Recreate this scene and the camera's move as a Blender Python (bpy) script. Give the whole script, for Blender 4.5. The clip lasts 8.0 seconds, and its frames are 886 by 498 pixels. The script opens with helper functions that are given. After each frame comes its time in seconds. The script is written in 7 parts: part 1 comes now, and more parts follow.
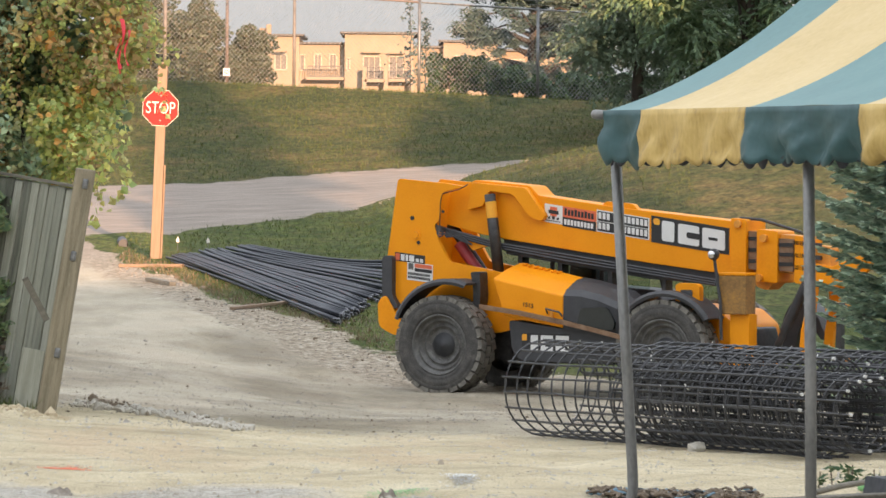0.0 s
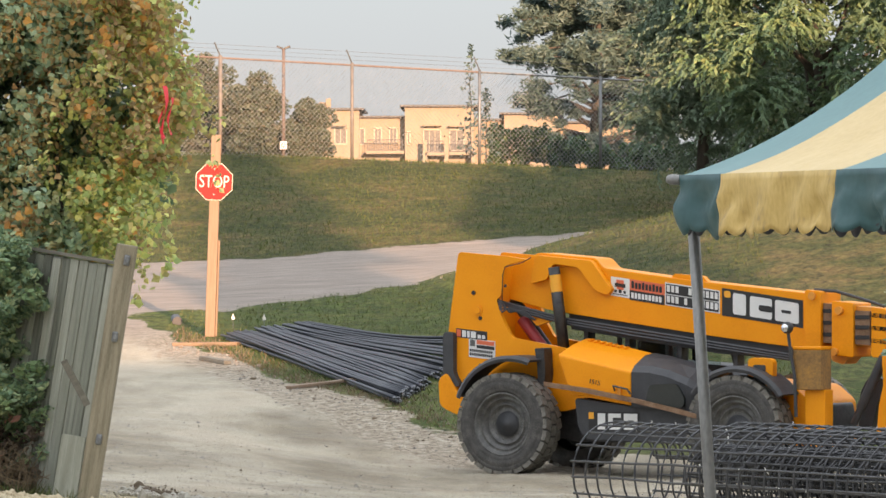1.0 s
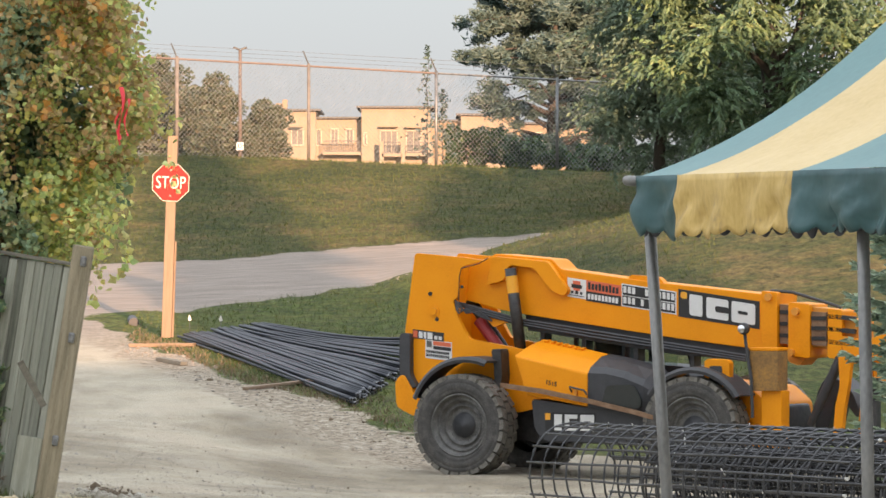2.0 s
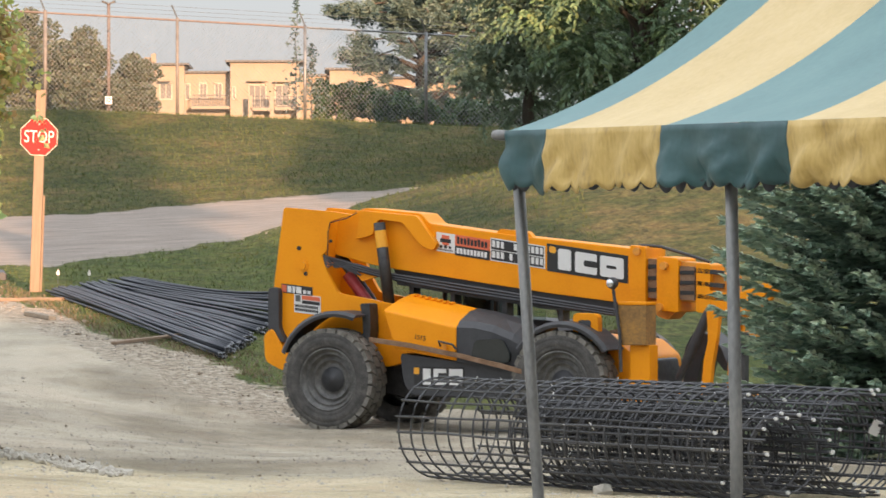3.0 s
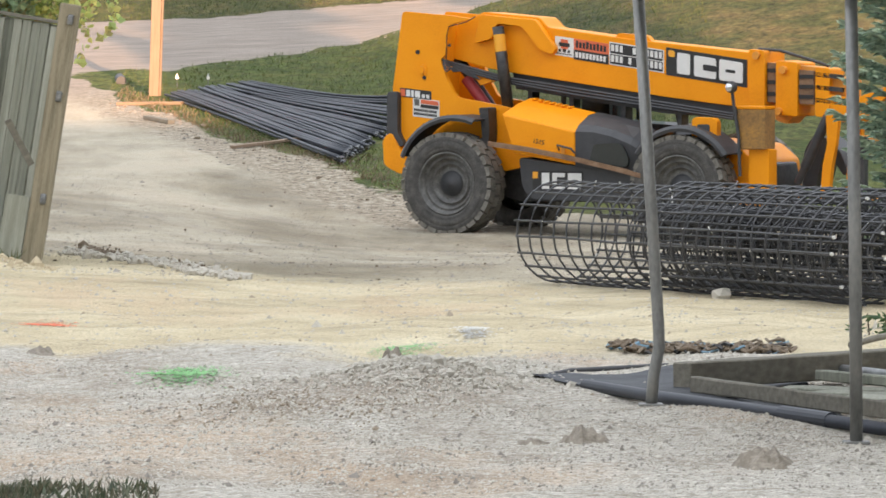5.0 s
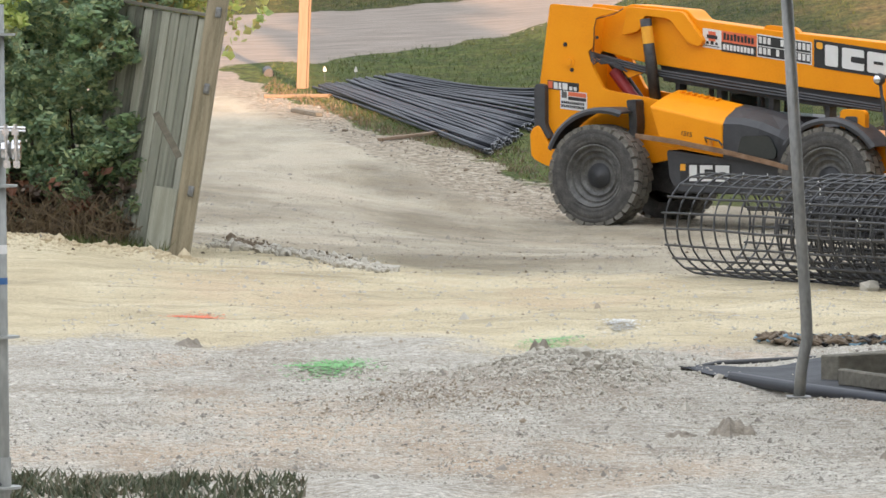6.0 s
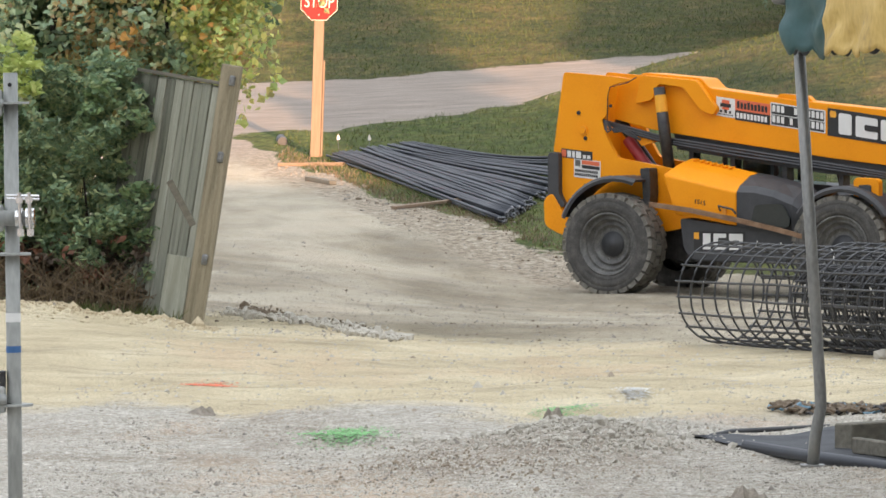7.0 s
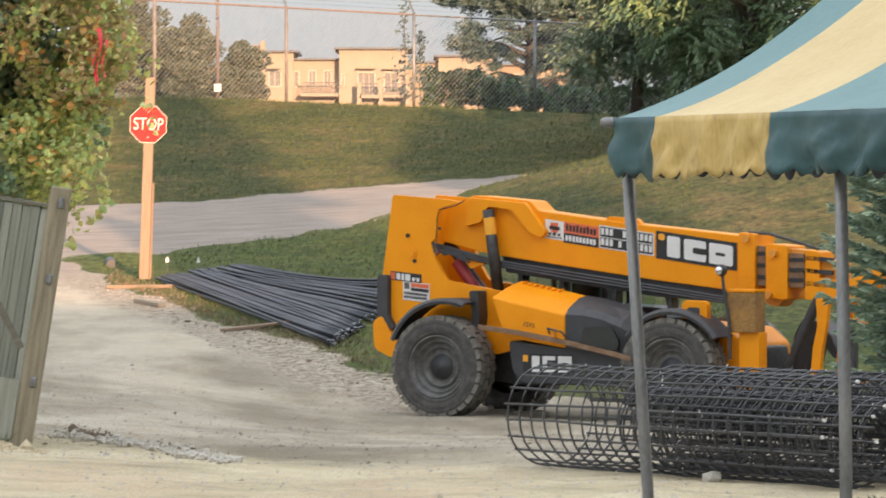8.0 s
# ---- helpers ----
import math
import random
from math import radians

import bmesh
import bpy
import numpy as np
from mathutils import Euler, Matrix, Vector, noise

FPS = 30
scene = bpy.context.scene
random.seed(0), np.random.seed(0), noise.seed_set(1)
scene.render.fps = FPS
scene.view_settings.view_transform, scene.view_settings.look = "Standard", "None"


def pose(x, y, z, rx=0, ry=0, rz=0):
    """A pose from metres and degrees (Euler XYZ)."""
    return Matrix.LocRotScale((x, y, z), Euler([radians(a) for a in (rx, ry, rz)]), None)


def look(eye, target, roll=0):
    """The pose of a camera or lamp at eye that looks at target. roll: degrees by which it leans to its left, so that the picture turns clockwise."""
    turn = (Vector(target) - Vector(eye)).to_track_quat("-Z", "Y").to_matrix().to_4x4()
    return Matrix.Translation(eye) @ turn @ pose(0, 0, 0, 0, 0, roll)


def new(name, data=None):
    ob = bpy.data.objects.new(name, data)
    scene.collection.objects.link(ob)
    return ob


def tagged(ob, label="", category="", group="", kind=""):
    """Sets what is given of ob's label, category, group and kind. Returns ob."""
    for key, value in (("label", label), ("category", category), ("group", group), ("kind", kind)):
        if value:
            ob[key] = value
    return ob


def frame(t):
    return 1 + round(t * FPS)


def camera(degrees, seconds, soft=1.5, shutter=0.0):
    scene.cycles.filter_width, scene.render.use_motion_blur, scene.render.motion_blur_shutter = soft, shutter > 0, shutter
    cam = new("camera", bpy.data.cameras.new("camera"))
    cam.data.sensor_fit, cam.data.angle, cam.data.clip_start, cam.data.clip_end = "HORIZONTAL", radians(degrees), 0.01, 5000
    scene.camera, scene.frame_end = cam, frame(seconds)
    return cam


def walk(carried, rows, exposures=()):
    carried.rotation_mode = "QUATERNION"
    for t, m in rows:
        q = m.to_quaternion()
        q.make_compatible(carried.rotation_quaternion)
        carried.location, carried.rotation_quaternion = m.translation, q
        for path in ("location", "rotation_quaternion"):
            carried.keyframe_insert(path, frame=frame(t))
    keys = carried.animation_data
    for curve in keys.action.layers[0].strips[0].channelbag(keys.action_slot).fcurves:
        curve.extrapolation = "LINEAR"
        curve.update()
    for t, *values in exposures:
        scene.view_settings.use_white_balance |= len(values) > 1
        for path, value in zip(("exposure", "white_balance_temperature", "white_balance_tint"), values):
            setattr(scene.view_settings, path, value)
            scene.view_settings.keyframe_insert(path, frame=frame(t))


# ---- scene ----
cam = camera(9.436, 8.0, soft=1.5, shutter=0.2)
# seconds, place, tilt, roll, heading
ROWS = [
    (0.0, 0.000, -2.600, 2.700, 89.378, -0.517, -0.051),
    (0.1, 0.000, -1.300, 2.700, 89.412, -0.258, -0.002),
    (0.2, 0.000, 0.000, 2.700, 89.445, 0.001, 0.048),
    (0.3, 0.000, 0.000, 2.700, 89.487, 0.001, 0.084),
    (0.4, 0.000, 0.000, 2.700, 89.553, 0.002, 0.187),
    (0.5, 0.000, 0.000, 2.700, 89.644, 0.003, 0.271),
    (1.0, 0.000, 0.000, 2.700, 90.162, 0.002, 0.611),
    (1.2, 0.000, 0.000, 2.700, 90.216, 0.001, 0.614),
    (2.3, 0.000, 0.000, 2.700, 90.105, -0.001, -0.193),
    (2.5, 0.000, 0.000, 2.700, 89.993, -0.002, -0.451),
    (3.0, 0.000, 0.000, 2.700, 89.686, -0.012, -1.252),
    (3.5, 0.000, 0.000, 2.700, 89.210, -0.028, -1.842),
    (4.0, 0.000, 0.000, 2.700, 88.695, -0.037, -1.688),
    (4.3, 0.000, 0.000, 2.700, 88.354, -0.034, -1.288),
    (4.5, 0.000, 0.000, 2.700, 88.020, -0.026, -0.848),
    (4.7, 0.000, 0.000, 2.700, 87.775, -0.015, -0.439),
    (5.0, 0.000, 0.000, 2.700, 87.595, 0.001, 0.015),
    (5.2, 0.000, 0.000, 2.700, 87.477, 0.014, 0.373),
    (6.3, 0.000, 0.000, 2.700, 87.572, 0.066, 1.798),
    (6.5, 0.000, 0.000, 2.700, 87.719, 0.064, 1.834),
    (7.0, 0.000, 0.000, 2.700, 88.243, 0.048, 1.733),
    (7.5, 0.000, 0.000, 2.700, 88.812, 0.022, 1.068),
    (8.0, 0.000, 0.000, 2.700, 89.550, -0.001, -0.090),
]
walk(cam, [(t, pose(x, y, z, rx, ry, rz)) for t, x, y, z, rx, ry, rz in ROWS],
     exposures=((0.0, 1.44), (2.5, 1.46), (3.5, 1.48), (4.2, 1.55), (5.0, 1.61), (6.5, 1.53), (7.2, 1.49), (8.0, 1.44)))

# ---------------- world, sun, exposure ----------------
SUN_ELEV, SUN_FROM = 8.0, 13.0     # the sun stands low behind the viewer, to the right
world = bpy.data.worlds.new("World")
scene.world = world
world.use_nodes = True
wn = world.node_tree
for n in list(wn.nodes):
    wn.nodes.remove(n)
w_out = wn.nodes.new("ShaderNodeOutputWorld")
w_bg = wn.nodes.new("ShaderNodeBackground")
w_sky = wn.nodes.new("ShaderNodeTexSky")
w_sky.sky_type, w_sky.sun_disc = "NISHITA", False
w_sky.sun_elevation = radians(SUN_ELEV)
w_sky.sun_rotation = radians(180 - SUN_FROM)
w_sky.air_density, w_sky.dust_density, w_sky.ozone_density = 1.0, 1.0, 1.0
w_bg.inputs["Strength"].default_value = 0.062
w_haze = wn.nodes.new("ShaderNodeMixRGB")      # thin even haze over the clear sky
w_haze.inputs[0].default_value = 0.8
# overcast veil: brighter overhead than at the horizon
w_tc = wn.nodes.new("ShaderNodeTexCoord")
w_sep = wn.nodes.new("ShaderNodeSeparateXYZ")
w_ramp = wn.nodes.new("ShaderNodeValToRGB")
w_ramp.color_ramp.elements[0].position, w_ramp.color_ramp.elements[0].color = 0.0, (0.225, 0.242, 0.285, 1)
w_ramp.color_ramp.elements[1].position, w_ramp.color_ramp.elements[1].color = 0.75, (0.94, 0.975, 1.04, 1)
w_gain = wn.nodes.new("ShaderNodeMixRGB")
w_gain.blend_type = "MULTIPLY"
w_gain.inputs[0].default_value = 1.0
w_gain.inputs[2].default_value = (14.0, 14.0, 14.0, 1.0)
wn.links.new(w_tc.outputs["Generated"], w_sep.inputs[0])
wn.links.new(w_sep.outputs["Z"], w_ramp.inputs[0])
wn.links.new(w_ramp.outputs[0], w_gain.inputs[1])
wn.links.new(w_gain.outputs[0], w_haze.inputs[2])
wn.links.new(w_sky.outputs[0], w_haze.inputs[1])
wn.links.new(w_haze.outputs[0], w_bg.inputs["Color"])
wn.links.new(w_bg.outputs[0], w_out.inputs["Surface"])
sun_data = bpy.data.lights.new("sun", "SUN")
sun_data.energy, sun_data.angle, sun_data.color = 5.0, radians(0.5), (1.0, 0.62, 0.39)
sun = new("sun", sun_data)
SUN_DIR = Vector((-math.sin(radians(SUN_FROM)) * math.cos(radians(SUN_ELEV)), math.cos(radians(SUN_FROM)) * math.cos(radians(SUN_ELEV)), -math.sin(radians(SUN_ELEV))))
sun.matrix_world = look((20, -30, 30), Vector((20, -30, 30)) + SUN_DIR)

# ---------------- materials ----------------
def rgb(c):
    return (c[0], c[1], c[2], 1.0)


def material(name, colors, scale=6.0, rough=0.6, metal=0.0, bump=0.2, fine=60.0, vary=0.0, island=False, spec=0.5, stretch=(1, 1, 1), coat=0.0, detail=6.0):
    """A surface with two scales of mottling; vary: shift by object or by island."""
    m = bpy.data.materials.new(name)
    m.use_nodes = True
    nt = m.node_tree
    b = nt.nodes["Principled BSDF"]
    tc = nt.nodes.new("ShaderNodeTexCoord")
    mp = nt.nodes.new("ShaderNodeMapping")
    mp.inputs["Scale"].default_value = stretch
    nt.links.new(tc.outputs["Object"], mp.inputs["Vector"])
    n1 = nt.nodes.new("ShaderNodeTexNoise")
    n1.inputs["Scale"].default_value, n1.inputs["Detail"].default_value = scale, detail
    n2 = nt.nodes.new("ShaderNodeTexNoise")
    n2.inputs["Scale"].default_value, n2.inputs["Detail"].default_value = fine, 4.0
    nt.links.new(mp.outputs[0], n1.inputs["Vector"])
    nt.links.new(mp.outputs[0], n2.inputs["Vector"])
    mixf = nt.nodes.new("ShaderNodeMath")
    mixf.operation = "MULTIPLY_ADD"
    mixf.inputs[1].default_value = 0.4
    nt.links.new(n2.outputs["Fac"], mixf.inputs[0])
    sc = nt.nodes.new("ShaderNodeMath")
    sc.operation = "MULTIPLY"
    sc.inputs[1].default_value = 0.6
    nt.links.new(n1.outputs["Fac"], sc.inputs[0])
    nt.links.new(sc.outputs[0], mixf.inputs[2])
    fac = mixf.outputs[0]
    if vary:
        if island:
            geo = nt.nodes.new("ShaderNodeNewGeometry")
            rnd = geo.outputs["Random Per Island"]
        else:
            oi = nt.nodes.new("ShaderNodeObjectInfo")
            rnd = oi.outputs["Random"]
        ma = nt.nodes.new("ShaderNodeMath")
        ma.operation = "MULTIPLY_ADD"
        ma.inputs[1].default_value = vary
        nt.links.new(rnd, ma.inputs[0])
        off = nt.nodes.new("ShaderNodeMath")
        off.operation = "SUBTRACT"
        off.inputs[1].default_value = vary / 2
        nt.links.new(fac, off.inputs[0])
        nt.links.new(off.outputs[0], ma.inputs[2])
        fac = ma.outputs[0]
    ramp = nt.nodes.new("ShaderNodeValToRGB")
    lo, hi = (0.3, 0.7) if not vary else (0.5 - 0.2 - vary / 2.5, 0.5 + 0.2 + vary / 2.5)
    while len(ramp.color_ramp.elements) < len(colors):
        ramp.color_ramp.elements.new(0.5)
    for i, c in enumerate(colors):
        ramp.color_ramp.elements[i].position = max(0, min(1, lo + (hi - lo) * i / max(1, len(colors) - 1)))
        ramp.color_ramp.elements[i].color = rgb(c)
    nt.links.new(fac, ramp.inputs[0])
    nt.links.new(ramp.outputs[0], b.inputs["Base Color"])
    b.inputs["Roughness"].default_value = rough
    b.inputs["Metallic"].default_value = metal
    b.inputs["Specular IOR Level"].default_value = spec
    b.inputs["Coat Weight"].default_value = coat
    if bump:
        bp = nt.nodes.new("ShaderNodeBump")
        bp.inputs["Strength"].default_value = bump
        bp.inputs["Distance"].default_value = 0.01
        nt.links.new(n2.outputs["Fac"], bp.inputs["Height"])
        nt.links.new(bp.outputs[0], b.inputs["Normal"])
    return m


def leaf_material(name, colors, rough=0.55, trans=0.25):
    """Leaves: each leaf its own colour out of a range, some light passing through."""
    m = bpy.data.materials.new(name)
    m.use_nodes = True
    nt = m.node_tree
    b = nt.nodes["Principled BSDF"]
    geo = nt.nodes.new("ShaderNodeNewGeometry")
    ramp = nt.nodes.new("ShaderNodeValToRGB")
    while len(ramp.color_ramp.elements) < len(colors):
        ramp.color_ramp.elements.new(0.5)
    for i, c in enumerate(colors):
        ramp.color_ramp.elements[i].position = i / max(1, len(colors) - 1)
        ramp.color_ramp.elements[i].color = rgb(c)
    nt.links.new(geo.outputs["Random Per Island"], ramp.inputs[0])
    nt.links.new(ramp.outputs[0], b.inputs["Base Color"])
    b.inputs["Roughness"].default_value = rough
    tr = nt.nodes.new("ShaderNodeBsdfTranslucent")
    nt.links.new(ramp.outputs[0], tr.inputs["Color"])
    mx = nt.nodes.new("ShaderNodeMixShader")
    mx.inputs[0].default_value = trans
    nt.links.new(b.outputs[0], mx.inputs[1])
    nt.links.new(tr.outputs[0], mx.inputs[2])
    nt.links.new(mx.outputs[0], nt.nodes["Material Output"].inputs["Surface"])
    return m


ORANGE = material("orange_paint", [(0.740, 0.251, 0.004), (0.820, 0.294, 0.005), (0.850, 0.321, 0.007)], 2.5, 0.45, bump=0.03, fine=40, spec=0.22)
ORANGE_DIRTY = material("dusty_orange_paint", [(0.42, 0.22, 0.06), (0.68, 0.27, 0.03), (0.78, 0.31, 0.02)], 5, 0.6, bump=0.08, fine=50)
BLACK_PLASTIC = material("black_plastic", [(0.027, 0.028, 0.032), (0.053, 0.054, 0.057)], 8, 0.55, bump=0.06)
DARK_STEEL = material("dark_steel", [(0.030, 0.030, 0.033), (0.090, 0.087, 0.083)], 12, 0.5, 0.6, 0.1)
RUBBER = material("dusty_rubber", [(0.034, 0.033, 0.031), (0.064, 0.061, 0.057), (0.128, 0.122, 0.108)], 9, 0.85, bump=0.15)
RUBBER_WORN = material("worn_tread_rubber", [(0.07, 0.068, 0.06), (0.15, 0.14, 0.12), (0.22, 0.21, 0.18)], 11, 0.9, bump=0.2)
RIM_GREY = material("dusty_rim_steel", [(0.056, 0.056, 0.055), (0.118, 0.116, 0.110), (0.211, 0.208, 0.192)], 10, 0.5, 0.3, 0.1)
CHROME = material("bright_metal", [(0.6, 0.6, 0.6), (0.75, 0.75, 0.75)], 20, 0.2, 1.0, 0.02)
GLASS_DARK = material("dark_cab_glass", [(0.02, 0.025, 0.025), (0.035, 0.04, 0.04)], 4, 0.08, 0.0, 0.0)
CAB_GLASS = material("clear_cab_glass", [(0.62, 0.70, 0.66), (0.66, 0.74, 0.70)], 4, 0.03, 0.0, 0.0)
CAB_GLASS.node_tree.nodes["Principled BSDF"].inputs["Transmission Weight"].default_value = 1.0
CAB_GLASS.node_tree.nodes["Principled BSDF"].inputs["IOR"].default_value = 1.15
RED_PAINT = material("dull_red_paint", [(0.22, 0.015, 0.02), (0.35, 0.03, 0.03)], 8, 0.5)
DECAL_BLACK = material("black_decal", [(0.014, 0.014, 0.014), (0.022, 0.022, 0.022)], 8, 0.5, bump=0.0)
DECAL_WHITE = material("white_decal", [(0.630, 0.630, 0.612), (0.720, 0.720, 0.702)], 8, 0.5, bump=0.0)
DECAL_RED = material("red_orange_decal", [(0.62, 0.12, 0.05), (0.70, 0.16, 0.07)], 8, 0.5, bump=0.0)
DECAL_YELLOW = material("amber_decal", [(0.75, 0.33, 0.02), (0.85, 0.40, 0.03)], 8, 0.5, bump=0.0)
WOOD_GREY = material("weathered_grey_wood", [(0.035, 0.036, 0.028), (0.15, 0.155, 0.12), (0.27, 0.275, 0.22), (0.44, 0.44, 0.37)], 3, 0.85, bump=0.5, fine=34, vary=0.55, stretch=(12, 12, 0.5))
WOOD_POST = material("weathered_brown_post", [(0.11, 0.095, 0.06), (0.25, 0.215, 0.145), (0.36, 0.31, 0.22)], 3, 0.85, bump=0.45, fine=40, stretch=(9, 9, 0.6))
WOOD_NEW = material("raw_pine_wood", [(0.165, 0.112, 0.071), (0.217, 0.151, 0.100), (0.251, 0.183, 0.126)], 3, 0.75, bump=0.2, fine=40, vary=0.1, stretch=(8, 8, 0.7))
WOOD_DARK = material("damp_dark_timber", [(0.065, 0.058, 0.046), (0.156, 0.143, 0.111), (0.260, 0.240, 0.195)], 3, 0.85, bump=0.35, fine=40, vary=0.2, stretch=(1, 9, 9))
GALV = material("galvanised_steel", [(0.12, 0.125, 0.125), (0.20, 0.205, 0.205), (0.31, 0.315, 0.315)], 14, 0.5, 0.6, 0.08, fine=80, stretch=(1, 1, 0.35))
SCAFFOLD = material("dull_zinc_scaffold_tube", [(0.20, 0.21, 0.20), (0.30, 0.31, 0.295), (0.42, 0.43, 0.41)], 12, 0.55, 0.25, 0.1, fine=70, stretch=(1, 1, 0.3))
TENT_POLE = material("dull_tent_pole_steel", [(0.141, 0.141, 0.135), (0.227, 0.227, 0.216), (0.302, 0.292, 0.270)], 9, 0.5, 0.6, 0.05, stretch=(1, 1, 0.4))
SIGN_RED = material("sun_faded_red_sign", [(0.55, 0.012, 0.012), (0.62, 0.016, 0.015)], 6, 0.5, bump=0.0, spec=0.15)
SIGN_WHITE = material("white_sign_print", [(0.52, 0.44, 0.36), (0.66, 0.60, 0.53)], 9, 0.5, bump=0.0)
# Roof copies of the tent vinyl, paler: skylight on the roof put into the colour.
ROOF_GREEN = material("skylit_teal_roof_vinyl", [(0.051, 0.153, 0.150), (0.068, 0.184, 0.178), (0.090, 0.211, 0.198)], 2, 0.45, bump=0.06, fine=25)
ROOF_YELLOW = material("skylit_yellow_roof_vinyl", [(0.478, 0.340, 0.120), (0.552, 0.405, 0.166), (0.607, 0.460, 0.212)], 2, 0.5, bump=0.06, fine=25)
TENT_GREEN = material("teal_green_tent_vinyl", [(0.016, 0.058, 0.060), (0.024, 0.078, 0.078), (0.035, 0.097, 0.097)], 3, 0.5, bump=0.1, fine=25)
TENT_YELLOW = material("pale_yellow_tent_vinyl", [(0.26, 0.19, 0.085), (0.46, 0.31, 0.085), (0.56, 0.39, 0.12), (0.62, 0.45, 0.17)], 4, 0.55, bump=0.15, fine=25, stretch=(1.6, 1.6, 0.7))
MESH_BLACK = material("black_coated_rod", [(0.034, 0.035, 0.038), (0.081, 0.082, 0.086)], 9, 0.42, 0.2, 0.05)
PIPE_BLACK = material("black_pipe", [(0.014, 0.016, 0.023), (0.024, 0.028, 0.038), (0.043, 0.049, 0.061)], 5, 0.5, 0.2, 0.04, vary=0.35)
KNOT_WHITE = material("pale_tie_wire", [(0.45, 0.45, 0.43), (0.65, 0.65, 0.62)], 9, 0.5)
STONE = material("pale_limestone", [(0.37, 0.345, 0.29), (0.52, 0.49, 0.425), (0.68, 0.65, 0.58)], 14, 0.9, bump=0.5, vary=0.3)
GRAVEL_GREY = material("grey_road_gravel", [(0.20, 0.18, 0.155), (0.28, 0.255, 0.22), (0.36, 0.33, 0.29)], 14, 0.9, bump=0.5, vary=0.3)
LIP_SOIL = material("pale_crumbly_soil", [(0.38, 0.31, 0.20), (0.52, 0.44, 0.30), (0.66, 0.58, 0.43)], 14, 0.95, bump=0.5, vary=0.4)
LUMP_SOIL = material("damp_grey_brown_soil", [(0.13, 0.11, 0.085), (0.22, 0.19, 0.15), (0.34, 0.30, 0.245)], 16, 0.95, bump=0.6, fine=50)
HEAP_SOIL = material("dry_brown_soil", [(0.20, 0.155, 0.11), (0.30, 0.245, 0.18), (0.42, 0.36, 0.28)], 14, 0.95, bump=0.5, vary=0.4)
STONE_DARK = material("brown_soil_clod", [(0.10, 0.075, 0.05), (0.17, 0.13, 0.09), (0.25, 0.20, 0.15)], 14, 0.95, bump=0.5, vary=0.3)
STUCCO = material("cream_stucco", [(0.265, 0.212, 0.153), (0.305, 0.245, 0.178)], 1.2, 0.9, bump=0.1)
STUCCO_DARK = material("tan_stucco", [(0.248, 0.187, 0.124), (0.290, 0.221, 0.152)], 1.2, 0.9, bump=0.1)
TRIM_CREAM = material("cream_window_trim", [(0.36, 0.31, 0.24), (0.42, 0.36, 0.28)], 2, 0.7, bump=0.0)
WINDOW_GLASS = material("far_window_glass", [(0.13, 0.125, 0.12), (0.19, 0.18, 0.165)], 2, 0.12, bump=0.0)
BARK = material("bark", [(0.04, 0.034, 0.028), (0.09, 0.076, 0.062)], 8, 0.9, bump=0.6, stretch=(1, 1, 0.2))
RIBBON_RED = material("red_ribbon", [(0.65, 0.03, 0.05), (0.8, 0.06, 0.07)], 6, 0.5, bump=0.0)
LEAF_VINE_BROWN = leaf_material("browning_vine_leaves", [(0.390, 0.286, 0.130), (0.546, 0.390, 0.169), (0.468, 0.260, 0.117), (0.650, 0.520, 0.234), (0.312, 0.221, 0.117), (0.598, 0.468, 0.182)], trans=0.35)
LEAF_VINE = leaf_material("autumn_vine_leaves", [(0.755, 0.629, 0.252), (0.567, 0.535, 0.205), (0.267, 0.362, 0.134), (0.394, 0.487, 0.157), (0.519, 0.597, 0.189), (0.661, 0.692, 0.220), (0.786, 0.707, 0.220), (0.315, 0.409, 0.157), (0.597, 0.472, 0.220), (0.440, 0.567, 0.189), (0.850, 0.786, 0.267)], trans=0.38)
LEAF_SHRUB = leaf_material("green_shrub_leaves", [(0.02, 0.055, 0.018), (0.03, 0.075, 0.024), (0.04, 0.09, 0.03), (0.055, 0.10, 0.03), (0.09, 0.14, 0.035), (0.03, 0.06, 0.02)])
LEAF_HEDGE = leaf_material("dense_hedge_leaves", [(0.123, 0.204, 0.122), (0.167, 0.259, 0.143), (0.210, 0.303, 0.157), (0.272, 0.346, 0.179), (0.370, 0.420, 0.200), (0.136, 0.216, 0.129)])
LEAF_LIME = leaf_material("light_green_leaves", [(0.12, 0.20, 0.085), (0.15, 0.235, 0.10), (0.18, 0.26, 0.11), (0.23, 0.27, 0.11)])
LEAF_PALE = leaf_material("pale_green_leaves", [(0.36, 0.45, 0.12), (0.46, 0.54, 0.16), (0.55, 0.60, 0.22)], trans=0.35)
LITTER = leaf_material("brown_leaf_litter", [(0.075, 0.055, 0.038), (0.11, 0.08, 0.055), (0.15, 0.11, 0.075)], trans=0.1)
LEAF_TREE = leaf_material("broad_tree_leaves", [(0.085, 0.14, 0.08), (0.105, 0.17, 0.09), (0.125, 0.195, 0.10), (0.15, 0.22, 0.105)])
LEAF_PINE = leaf_material("pine_needles", [(0.060, 0.098, 0.085), (0.080, 0.122, 0.102), (0.105, 0.145, 0.118)], trans=0.14)
LEAF_SPRUCE = leaf_material("blue_spruce_needles", [(0.182, 0.276, 0.209), (0.267, 0.377, 0.287), (0.389, 0.515, 0.394), (0.224, 0.316, 0.237)], trans=0.08)
